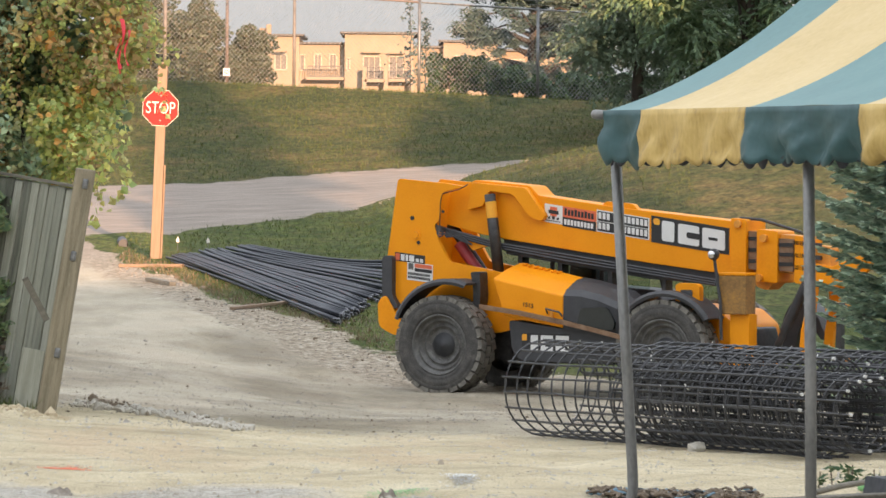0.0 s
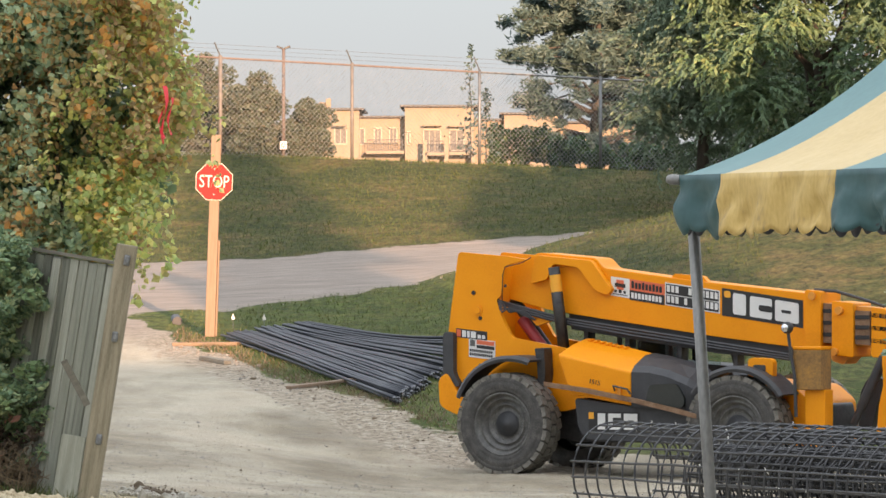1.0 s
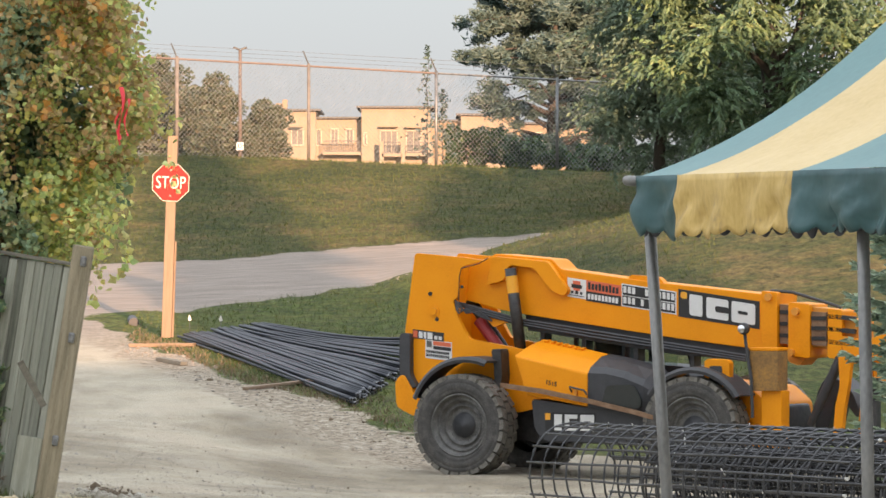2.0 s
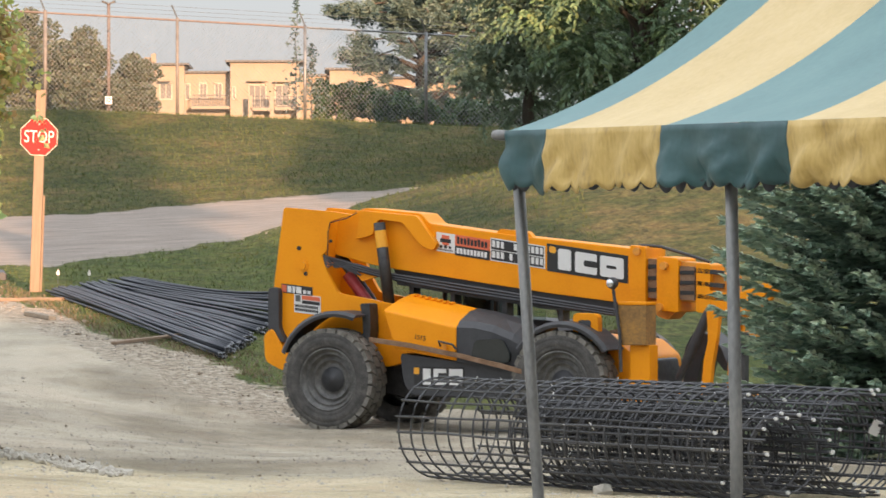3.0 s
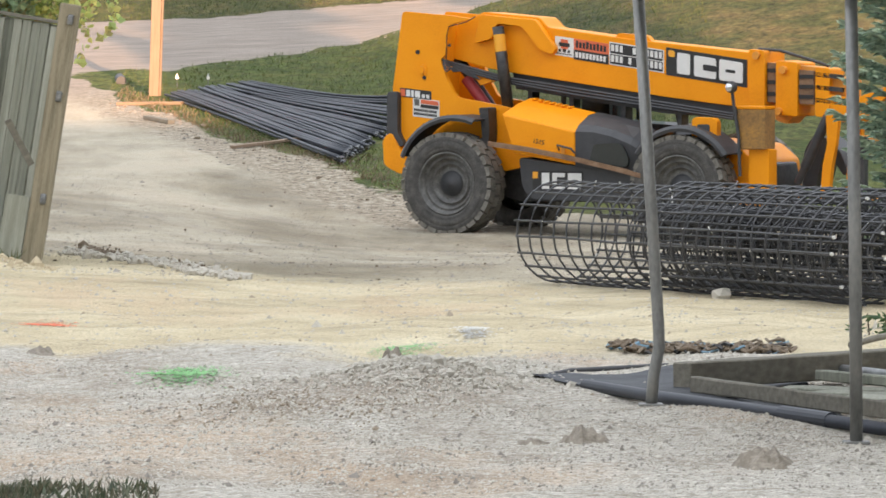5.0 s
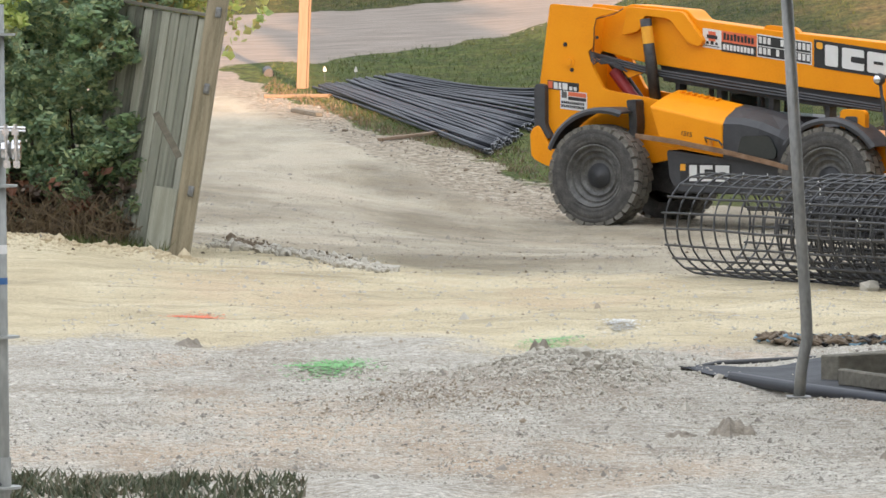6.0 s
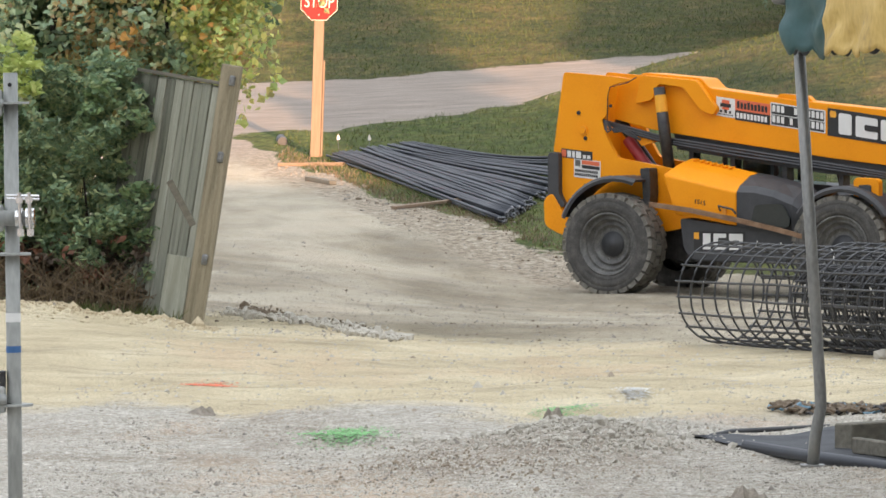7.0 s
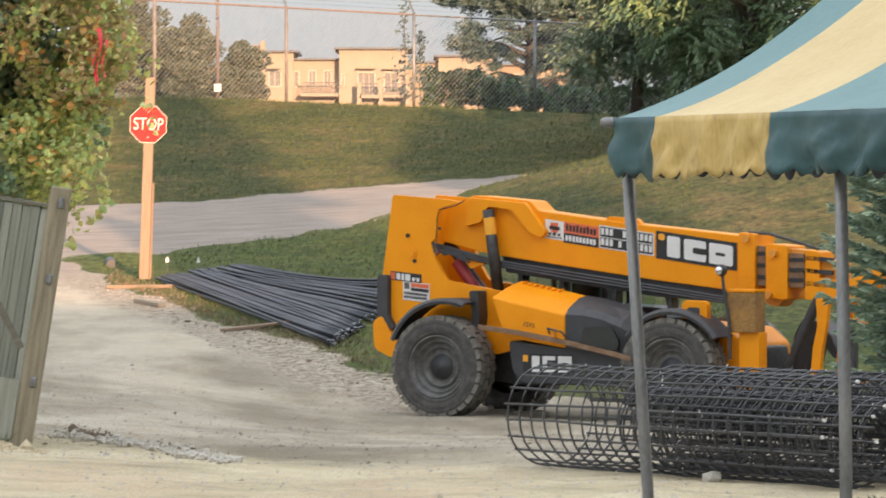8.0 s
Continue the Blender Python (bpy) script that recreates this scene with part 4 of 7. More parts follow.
    box(bm, (4.27, 0.27, 1.655), (0.40, 0.31, 0.04), None, 0.01)
    part("cap_plate", bm, ORANGE, stab)
    bm = bmesh.new()
    box(bm, (4.34, 0.32, 0.75), (0.28, 0.24, 0.78), None, 0.012)
    part("stabiliser_leg", bm, ORANGE, th, "orange stabiliser leg")
    bm = bmesh.new()
    tube(bm, [(4.14, 0.08, 0.8), (4.12, 0.08, 1.3), (4.05, 0.08, 1.7), (4.03, 0.08, 1.86)], 0.022, 8)
    stalk = part("lamp_stalk", bm, BLACK_PLASTIC, th)
    bm = bmesh.new()
    lathe(bm, [(0.0, -0.05), (0.06, -0.045), (0.075, -0.02), (0.075, 0.02), (0.05, 0.06), (0.0, 0.07)], 16, 0.06, 4.03, 1.91)
    head = part("lamp_head", bm, DARK_STEEL, stalk, "round dark lamp housing", None, True)
    bm = bmesh.new()
    lathe(bm, [(0.0, -0.02), (0.04, -0.012), (0.05, 0.0)], 16, -0.0, 4.02, 1.905)
    part("lens", bm, CHROME, head, "bright lamp lens", None, True)
    bm = bmesh.new()
    prism(bm, rounded([(4.40, 0.62), (4.42, 1.08), (4.52, 1.26), (4.70, 1.28), (4.92, 1.10), (5.02, 0.86), (4.98, 0.78), (4.84, 0.95), (4.68, 1.02), (4.58, 0.62)], 0.05), 1.35, 1.85, 0.015)
    part("front_guard", bm, BLACK_PLASTIC, th, "black plastic guard over the far front wheel")
    # cab on the far side, seen under the boom
    bm = bmesh.new()
    prism(bm, rounded([(0.8, 0.9), (0.8, 1.5), (2.5, 1.4), (2.75, 0.9)], 0.06), 1.5, 2.25, 0.02)
    cab = part("cab", bm, BLACK_PLASTIC, th, "dark cab with glazed sides")
    bm = bmesh.new()
    box(bm, (1.6, 1.87, 2.32), (1.5, 0.75, 0.08), None, 0.03)
    part("cab_roof", bm, BLACK_PLASTIC, cab)
    for x in (0.9, 1.65, 2.35):
        for y in (1.53, 2.2):
            bm = bmesh.new()
            rod(bm, (x + (0.25 if x > 2 else 0), y, 1.35), (x, y, 2.3), 0.035, n=8)
            part("cab_pillar", bm, BLACK_PLASTIC, cab)
    bm = bmesh.new()
    box(bm, (1.6, 1.56, 1.85), (1.5, 0.01, 0.9))
    part("cab_glass", bm, CAB_GLASS, cab)
    bm = bmesh.new()
    box(bm, (1.3, 1.85, 1.55), (0.45, 0.45, 0.5), None, 0.08)
    part("seat", bm, BLACK_PLASTIC, cab)
    # stickers on the boom
    y = 0.8
    plaque("sticker", th, DECAL_WHITE, 1.16, 2.545, 1.43, 2.30, y, 0.137, "white sticker with a dark and red emblem",
           bars=[(0.3, 0.12, 0.7, 0.3, DECAL_RED), (0.22, 0.3, 0.78, 0.5, DECAL_BLACK), (0.32, 0.5, 0.68, 0.62, DECAL_RED), (0.2, 0.66, 0.32, 0.8, DECAL_BLACK), (0.42, 0.62, 0.58, 0.8, DECAL_BLACK), (0.68, 0.66, 0.8, 0.8, DECAL_BLACK), (0.1, 0.86, 0.9, 0.91, RIM_GREY)])
    plaque("sticker", th, DECAL_RED, 1.43, 2.51, 1.93, 2.37, y, 0.137, "red sticker with black print bars", bars=[(0.06 + k * 0.1, 0.25 if k % 3 else 0.15, 0.13 + k * 0.1, 0.8, DECAL_BLACK) for k in range(9)])
    plaque("sticker", th, DECAL_BLACK, 1.43, 2.37, 1.93, 2.245, y, 0.137, "black sticker with white print bars", bars=[(0.05 + k * 0.1, 0.22, 0.12 + k * 0.1, 0.78, DECAL_WHITE) for k in range(9)])
    plaque("sticker", th, DECAL_WHITE, 1.94, 2.47, 2.72, 2.18, y, 0.137, "white-edged sticker with number bars", bars=[(0.02, 0.05, 0.98, 0.49, DECAL_BLACK), (0.02, 0.53, 0.98, 0.95, DECAL_BLACK)])
    for row in (0, 1):
        for k in range(12 - 0):
            if k in (3, 4 + row):
                continue
            x0 = 1.97 + k * 0.062
            z0 = 2.44 - row * 0.135 - 0.137 * (x0 - 1.94)
            bm = bmesh.new()
            prism(bm, [(x0, z0), (x0 + 0.042, z0 - 0.006), (x0 + 0.042, z0 - 0.09), (x0, z0 - 0.084)], y - 0.014, y - 0.009)
            part("print", bm, DECAL_WHITE, th)
    panel = plaque("emblem", th, DECAL_BLACK, 2.75, 2.40, 3.89, 2.05, y, 0.137, "black emblem panel with white shapes")
    def bar(x0, z0, x1, z1, mt=DECAL_WHITE, lift=0.0):
        f = lambda x, z: (2.75 + x * 1.14, 2.40 - z * 0.35 - 0.137 * x * 1.14)
        b = bmesh.new()
        prism(b, rounded([f(x0, z0), f(x1, z0), f(x1, z1), f(x0, z1)], 0.03), y - 0.013 - lift, y - 0.005)
        part("print", b, mt, panel)
    bar(0.03, 0.08, 0.11, 0.32, DECAL_YELLOW)
    for q in ((0.14, 0.12, 0.30, 0.88), (0.35, 0.13, 0.62, 0.88), (0.66, 0.13, 0.95, 0.88)):
        bar(*q)
    for q in ((0.46, 0.40, 0.63, 0.62), (0.74, 0.45, 0.86, 0.56)):
        bar(*q, DECAL_BLACK, 0.004)
    # stickers on the rear plate
    plaque("sticker", th, DECAL_BLACK, -0.98, 1.87, -0.52, 1.755, 0.55, 0.1, "black model sticker with white bars", bars=[(0.02, 0.1, 0.16, 0.9, DECAL_RED), (0.2, 0.15, 0.32, 0.88, DECAL_WHITE), (0.36, 0.15, 0.44, 0.88, DECAL_WHITE), (0.48, 0.15, 0.64, 0.88, DECAL_WHITE), (0.7, 0.45, 0.8, 0.85, DECAL_WHITE), (0.84, 0.45, 0.94, 0.85, DECAL_WHITE)])
    plaque("sticker", th, DECAL_WHITE, -0.79, 1.74, -0.40, 1.50, 0.55, 0.1, "white sticker with red and black print bars", bars=[(0.05, 0.05, 0.24, 0.4, RIM_GREY), (0.3, 0.04, 0.97, 0.26, DECAL_RED), (0.3, 0.3, 0.97, 0.48, DECAL_BLACK)] + [(0.04 + 0.08 * k, 0.56 + 0.2 * r, 0.1 + 0.08 * k, 0.7 + 0.2 * r, DECAL_BLACK) for k in range(11) for r in (0, 1)])
    flat = Matrix.Rotation(radians(90), 4, "X")
    text_mesh("stencil", "1515", 0.085, DECAL_BLACK, hood, Matrix.Translation((1.32, 0.045, 1.2)) @ Matrix.Rotation(radians(10), 4, "Y") @ flat, "black stencilled number")
    text_mesh("stencil", "1515", 0.075, DECAL_BLACK, th, Matrix.Translation((-0.58, 0.545, 1.38)) @ Matrix.Rotation(radians(4), 4, "Y") @ flat)
    return th


telehandler = build_telehandler()


# ---------------- stop sign ----------------
def build_stop_sign():
    st = thing("stop_sign", "red octagonal stop sign on a leaning raw wooden post", "stop sign", Matrix.Translation((-4.98, 92.0, lay(-4.98, 92.0) - 0.05)) @ Matrix.Rotation(radians(1.9), 4, "Y"))
    bm = bmesh.new()
    box(bm, (0, 0, 1.75), (0.17, 0.16, 3.52), None, 0.012)
    part("post", bm, WOOD_NEW, st, "pale raw timber post")
    bm = bmesh.new()
    box(bm, (0.105, 0.02, 0.85), (0.03, 0.09, 1.7), None, 0.004)
    part("batten", bm, WOOD_NEW, st)
    def octagon(r, y0, y1, mt, name, parent, lab=""):
        b = bmesh.new()
        prism(b, [(r * math.cos(radians(22.5 + 45 * k)), r * math.sin(radians(22.5 + 45 * k))) for k in range(8)], y0, y1, 0.0)
        return part(name, b, mt, parent, lab, Matrix.Translation((-0.01, -0.09, 2.70)))
    pl = octagon(0.342, -0.005, 0.0, SIGN_WHITE, "sign_plate", st, "octagonal plate with white border")
    octagon(0.331, -0.008, -0.0045, SIGN_RED, "sign_face", pl, "red sign face").matrix_local = Matrix()
    text_mesh("lettering", "STOP", 0.30, SIGN_WHITE, pl, Matrix.Translation((0, -0.010, -0.005)) @ Matrix.Rotation(radians(90), 4, "X"), "white block letters", squeeze=0.72)
    for z in (0.22, -0.22):
        bm = bmesh.new()
        rod(bm, (0, -0.016, z), (0, -0.006, z), 0.015, n=10)
        part("bolt", bm, GALV, pl)
    rng = np.random.default_rng(77)
    P = np.array([(0.06 + rng.normal() * 0.05, -0.04 + rng.normal() * 0.012, z) for z in rng.uniform(-0.20, 0.34, 16)] + [(-0.03 + rng.normal() * 0.06, -0.04, 0.30 + rng.normal() * 0.04) for _ in range(8)])
    ob = new("clinging_leaf", leaves_mesh("clinging_leaf", P, 0.085, LEAF_HEDGE, rng, 1.3, 0.6, 0.5))
    ob.parent = pl
    tagged(ob, "green creeper leaves over the sign face", kind="stuff")
    return st



# ---------------- gate ----------------
def build_gate():
    gx, gy = -3.44, 44.5
    base = lay(gx, gy) - 0.06
    g = thing("gate", "weathered grey board gate leaning on a thick post", "gate", Matrix.Translation((gx, gy, base)))
    lean = math.atan2(0.345, 2.2)
    bm = bmesh.new()
    box(bm, (0, 0, 1.1), (0.17, 0.15, 2.3), None, 0.012)
    post = part("post", bm, WOOD_POST, g, "weathered brown square post", Matrix.Rotation(lean, 4, "Y"))
    for z in (0.62, 1.48, 2.12):
        bm = bmesh.new()
        box(bm, (0.02, -0.08, z), (0.05, 0.02, 0.09), None, 0.012)
        rod(bm, (0.02, -0.12, z), (0.02, -0.08, z), 0.018, n=10)
        part("hinge_bolt", bm, GALV, post, "bright galvanised bolt plate")
    swing = Matrix.Translation((-0.04, 0.05, 0)) @ Matrix.Rotation(lean, 4, "Y") @ Matrix.Rotation(radians(134), 4, "Z")
    panel = part("panel_rail", box(bmesh.new(), (0.62, -0.05, 2.02), (1.2, 0.05, 0.09), None, 0.005), WOOD_GREY, g, "grey rails of the gate", swing)
    for z in (0.45, 1.2):
        part("rail", box(bmesh.new(), (0.62, -0.05, z), (1.2, 0.05, 0.09), None, 0.005), WOOD_GREY, panel)
    rng = random.Random(4)
    for k in range(10):
        bm = bmesh.new()
        w = rng.uniform(0.102, 0.110)
        zt = 2.06 + rng.uniform(-0.012, 0.012)
        z0 = 0.06 + rng.uniform(-0.03, 0.05)
        box(bm, (0.10 + k * 0.118, rng.uniform(-0.004, 0.004), (zt + z0) / 2), (w, 0.022, zt - z0), Matrix.Rotation(rng.uniform(-0.004, 0.004), 4, "Y"), 0.003)
        part("board", bm, WOOD_GREY, panel)
    part("top_cap", box(bmesh.new(), (0.62, 0, 2.09), (1.24, 0.07, 0.03), None, 0.004), WOOD_DARK, panel)
    bm = bmesh.new()
    box(bm, (0, -0.09, 0), (0.055, 0.03, 0.42), None, 0.004)
    part("brace", bm, WOOD_DARK, g, "short loose dark wooden brace", Matrix.Translation((-0.07, -0.08, 1.08)) @ Matrix.Rotation(radians(-28), 4, "Y"))
    bm = bmesh.new()
    box(bm, (0, 0, 0.32), (0.2, 0.02, 0.62), None, 0.004)
    part("kick_board", bm, WOOD_GREY, g, "paler replaced board foot", Matrix.Translation((-0.19, -0.05, 0.02)) @ Matrix.Rotation(lean, 4, "Y"))
    return g


build_gate()


# ---------------- scaffold standard ----------------
def build_scaffold():
    sx, sy = -1.948, 17.7
    s = thing("scaffold", "galvanised scaffold standard with couplers beside the yard", "scaffold", Matrix.Translation((sx, sy, lay(sx, sy))) @ Matrix.Rotation(radians(-0.5), 4, "Y"))
    z0 = lay(sx, sy)
    bm = bmesh.new()
    rod(bm, (0, 0, 0.0), (0, 0, 2.74 - z0), 0.0242, n=20)
    std = part("standard", bm, SCAFFOLD, s, "grey galvanised upright tube", None, True)
    bm = bmesh.new()
    rod(bm, (0, 0, 1.22 - z0 - 0.1), (0, 0, 1.22 - z0 + 0.02), 0.029, n=20)
    part("spigot_joint", bm, SCAFFOLD, std)
    for z in (2.64, 2.14, 1.64, 1.14):
        bm = bmesh.new()
        lathe_z = [(0.024, -0.004), (0.062, -0.004), (0.062, 0.004), (0.024, 0.004)]
        lathe(bm, lathe_z, 20)
        bmesh.ops.rotate(bm, verts=bm.verts, cent=(0, 0, 0), matrix=Matrix.Rotation(radians(90), 3, "X"))
        part("rosette", bm, SCAFFOLD, s, "", Matrix.Translation((0, 0, z - z0)))
    for z, r, x1 in ((2.26, 0.0255, 0.075), (2.64, 0.012, -0.02), (1.66, 0.018, -0.02)):
        bm = bmesh.new()
        rod(bm, (-1.9, -0.02, z - z0), (x1, -0.052, z - z0), r, n=18)
        led = part("ledger", bm, SCAFFOLD, s, "horizontal scaffold tube", None, True)
        bm = bmesh.new()
        box(bm, (-0.05, -0.03, z - z0), (0.05, 0.05, 0.09), None, 0.01)
        part("wedge_head", bm, SCAFFOLD, led)
    zc = 2.26 - z0
    bm = bmesh.new()
    for x0, x1 in ((0.018, 0.042), (0.052, 0.080)):
        rod(bm, (x0, -0.052, zc), (x1, -0.052, zc), 0.032, n=18)
    box(bm, (0.0, -0.03, zc), (0.062, 0.05, 0.05), None, 0.012)
    coupler = part("coupler", bm, CHROME, s, "bright steel swivel coupler")
    for dz, r in ((0.066, 0.0045), (0.076, 0.0045)):
        bm = bmesh.new()
        rod(bm, (-0.012, -0.06, zc + dz), (0.098, -0.06, zc + dz - 0.004), r, n=8)
        part("bar", bm, CHROME, coupler)
    for x in (0.034, 0.066):
        bm = bmesh.new()
        rod(bm, (x, -0.085, zc + 0.085), (x + 0.004, -0.085, zc - 0.06), 0.0065, n=8)
        rod(bm, (x, -0.085, zc + 0.07), (x, -0.085, zc + 0.05), 0.013, n=6)
        rod(bm, (x + 0.004, -0.085, zc - 0.035), (x + 0.004, -0.085, zc - 0.058), 0.013, n=6)
        part("bolt", bm, CHROME, coupler)
    bm = bmesh.new()
    rod(bm, (0.0, -0.026, 2.70 - z0), (0.0, -0.022, 2.70 - z0), 0.007, n=10)
    part("pin_hole", bm, SOCKET_DARK, std)
    bm = bmesh.new()
    box(bm, (-0.035, -0.02, 1.69 - z0), (0.018, 0.04, 0.13), None, 0.004)
    part("wedge", bm, DARK_STEEL, s)
    for z, h, mt, lab in ((1.93, 0.03, DECAL_WHITE, "white tape with faint marks"), (1.825, 0.022, BLUE_TAPE, "blue tape band")):
        bm = bmesh.new()
        rod(bm, (0, 0, z - z0 - h / 2), (0, 0, z - z0 + h / 2), 0.0252, n=20, cap=False)
        part("tape", bm, mt, std, lab)
    bm = bmesh.new()
    tube(bm, [(-0.16, -0.03, 1.27 - z0), (-0.05, -0.04, 1.20 - z0), (0.0, -0.05, 1.15 - z0)], 0.006, 6)
    part("cable", bm, BLACK_PLASTIC, s)
    bm = bmesh.new()
    box(bm, (-0.2, 0, 1.19 - z0), (0.5, 0.06, 0.03), Matrix.Rotation(radians(35), 4, "Y"), 0.004)
    part("diagonal", bm, SCAFFOLD, s)
    return s


build_scaffold()


# ---------------- striped tent ----------------
TA = Vector((0.985, 29.0, 0))
TU = Vector((0.96, -2.3, 0)).normalized()       # along the front
TN = Vector((-TU.y, TU.x, 0))                   # inwards, away from the viewer
if TN.y < 0:
    TN = -TN
TW = 6.0
EAVE, DROP = 3.18, 0.33
STRIPE = 1.385


def tent_height(u, d):
    """Roof height over the eave, at d inwards from it: the cloth hangs slack from the ridge."""
    q = d if d < TW / 2 else TW - d
    return 0.28 * q + 0.2 * q * q


def build_tent():
    t = thing("party_tent", "peaked party tent with pale yellow and teal stripes and scalloped valance", "tent", Matrix.Translation(TA))
    def P(u, d, z):
        return TU * u + TN * d + Vector((0, 0, z))
    # roof, one strip of cloth at a time
    edges = [0.0, 0.53]
    while edges[-1] < TW - 1e-3:
        edges.append(min(TW, edges[-1] + STRIPE))
    for k in range(len(edges) - 1):
        bm = bmesh.new()
        nu, nd = max(2, int((edges[k + 1] - edges[k]) / 0.07)), 84
        grid = [[bm.verts.new(P(u, d, EAVE + tent_height(u, d) + 0.006 * noise.noise(Vector((u * 2, d * 2, 1)))))
                 for d in np.linspace(0, TW, nd + 1)] for u in np.linspace(edges[k], edges[k + 1], nu + 1)]
        for i in range(nu):
            for j in range(nd):
                bm.faces.new((grid[i][j], grid[i + 1][j], grid[i + 1][j + 1], grid[i][j + 1]))
        # the roof takes the paler, skylit copies of the valance colours
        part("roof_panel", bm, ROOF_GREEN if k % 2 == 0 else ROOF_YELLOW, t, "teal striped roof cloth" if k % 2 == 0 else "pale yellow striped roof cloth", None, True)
    # valances
    def valance(origin, along, out, length, bounds, phase):
        for k in range(len(bounds) - 1):
            b = bmesh.new()
            n = max(3, int((bounds[k + 1] - bounds[k]) / 0.018))
            rows = 9
            cols = []
            for i in range(n + 1):
                u = bounds[k] + (bounds[k + 1] - bounds[k]) * i / n
                sc = (u / 0.168) % 1.0
                lobe = max(0, math.sin(math.pi * sc)) ** 0.55
                drop = DROP * (0.88 + 0.05 * noise.noise(Vector((u * 0.8, phase, 0)))) + 0.055 * lobe * (0.8 + 0.7 * noise.noise(Vector((math.floor(u / 0.168) * 3.3, phase, 2)))) - 0.01
                col = []
                for j in range(rows + 1):
                    s = j / rows
                    fold = 0.028 * s * math.sin(u * 13 + 3 * noise.noise(Vector((u, phase, s)))) + 0.05 * s * noise.noise(Vector((u * 1.7, s * 1.3, phase))) + 0.035 * noise.noise(Vector((u * 4.5 + s * 2.5, s * 2.2, phase))) * min(1.0, 3 * s)
                    p = origin + along * u + out * (0.02 + fold + 0.006 * math.sin(math.pi * s)) + Vector((0, 0, EAVE - drop * s))
                    col.append(b.verts.new(p))
                cols.append(col)
            for i in range(n):
                for j in range(rows):
                    b.faces.new((cols[i][j], cols[i][j + 1], cols[i + 1][j + 1], cols[i + 1][j]))
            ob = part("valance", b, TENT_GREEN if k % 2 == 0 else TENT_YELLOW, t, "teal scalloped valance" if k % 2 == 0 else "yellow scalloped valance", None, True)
            md = ob.modifiers.new("cloth", "SOLIDIFY")
            md.thickness = 0.003
    # dark inner strip added to stand for the shade between the scallops
    def shade_strip(origin, along, out, length):
        b = bmesh.new()
        n = int(length / 0.018)
        cols = []
        for i in range(n + 1):
            u = length * i / n
            lobe = max(0, math.sin(math.pi * ((u / 0.168 + 0.5) % 1.0))) ** 0.6
            drop = DROP * 0.84 + 0.062 * lobe * (0.8 + 0.6 * noise.noise(Vector((math.floor(u / 0.168 + 0.5) * 2.7, 4, 2))))
            cols.append([b.verts.new(origin + along * u - out * (0.03 - 0.012 * math.sin(u * 9) * q) + Vector((0, 0, EAVE - 0.02 - (drop - 0.02) * q))) for q in (0, 0.5, 1.0)])
        for i in range(n):
            for j in range(2):
                b.faces.new((cols[i][j], cols[i][j + 1], cols[i + 1][j + 1], cols[i + 1][j]))
        ob = part("valance_shade", b, PLASTIC_SHEET, t, "dark strip added as the shade between the scallops", None, True)
        ob.modifiers.new("cloth", "SOLIDIFY").thickness = 0.003
    zero = Vector((0, 0, 0))
    shade_strip(zero, TU, -TN, TW)
    valance(zero, TU, -TN, TW, edges, 1.0)
    valance(TN * TW, TU, TN, TW, edges, 13.0)
    # frame
    def at_ground(p):
        w = TA + p
        return lay(w.x, w.y)
    legs = [(0.1, 0.06), (2.51, 0.08), (TW, 0.0), (0.0, TW), (TW, TW), (TW, TW / 2)]
    for k, (u, d) in enumerate(legs):
        p = TU * u + TN * d
        g = at_ground(p)
        b = bmesh.new()
        if k == 0:
            pts = [(1.12 - TA.x, 0.06, g - 0.02), (1.135 - TA.x, 0.06, g + 0.16), (1.165 - TA.x, 0.06, g + 0.32), (1.16 - TA.x, 0.06, g + 0.45), (1.125 - TA.x, 0.06, g + 1.0), (1.03 - TA.x, 0.06, EAVE - 0.03)]
        else:
            pts = [p + Vector((0.03, 0, g - 0.02)), p + Vector((0.02, 0, g + 1.0)), p + Vector((-0.01, 0, EAVE - 0.03))]
        tube(b, pts, 0.032, 14)
        leg = part("leg", b, TENT_POLE, t, "dull grey steel tent leg" if k else "bent dull grey steel tent leg", None, True)
        b = bmesh.new()
        q = Vector(pts[0])
        box(b, (q.x, q.y, q.z + 0.025), (0.13, 0.13, 0.012), None, 0.003)
        part("foot_plate", b, TENT_POLE, leg)
    for a, c in (((0, 0), (TW, 0)), ((0, 0), (0, TW)), ((TW, 0), (TW, TW)), ((0, TW), (TW, TW))):
        b = bmesh.new()
        rod(b, P(min(max(a[0], 0.06), TW - 0.06), min(max(a[1], 0.06), TW - 0.06), EAVE - 0.05), P(min(max(c[0], 0.06), TW - 0.06), min(max(c[1], 0.06), TW - 0.06), EAVE - 0.05), 0.025, n=12)
        part("eave_tube", b, TENT_POLE, t, "", None, True)
    b = bmesh.new()
    tube(b, [(0.06, 0.02, EAVE - 0.03), (-0.06, 0.035, EAVE - 0.022), (-0.078, 0.037, EAVE - 0.021), (-0.088, 0.038, EAVE - 0.02)], [0.029, 0.029, 0.024, 0.012], 14)
    part("corner_fitting", b, TENT_POLE, t, "protruding grey corner pipe end", None, True)
    b = bmesh.new()
    top = EAVE + tent_height(TW / 2, TW / 2)
    rod(b, P(TW / 2, TW / 2, top - 1.2), P(TW / 2, TW / 2, top - 0.02), 0.03, n=10)
    part("crown_pole", b, TENT_POLE, t)
    for u in (0.03, TW / 2, TW - 0.03):
        b = bmesh.new()
        tube(b, [P(u, d, EAVE + tent_height(u, d) - 0.06) for d in np.linspace(0.05, TW - 0.05, 17)], 0.024, 8)
        part("rafter_tube", b, TENT_POLE, t)
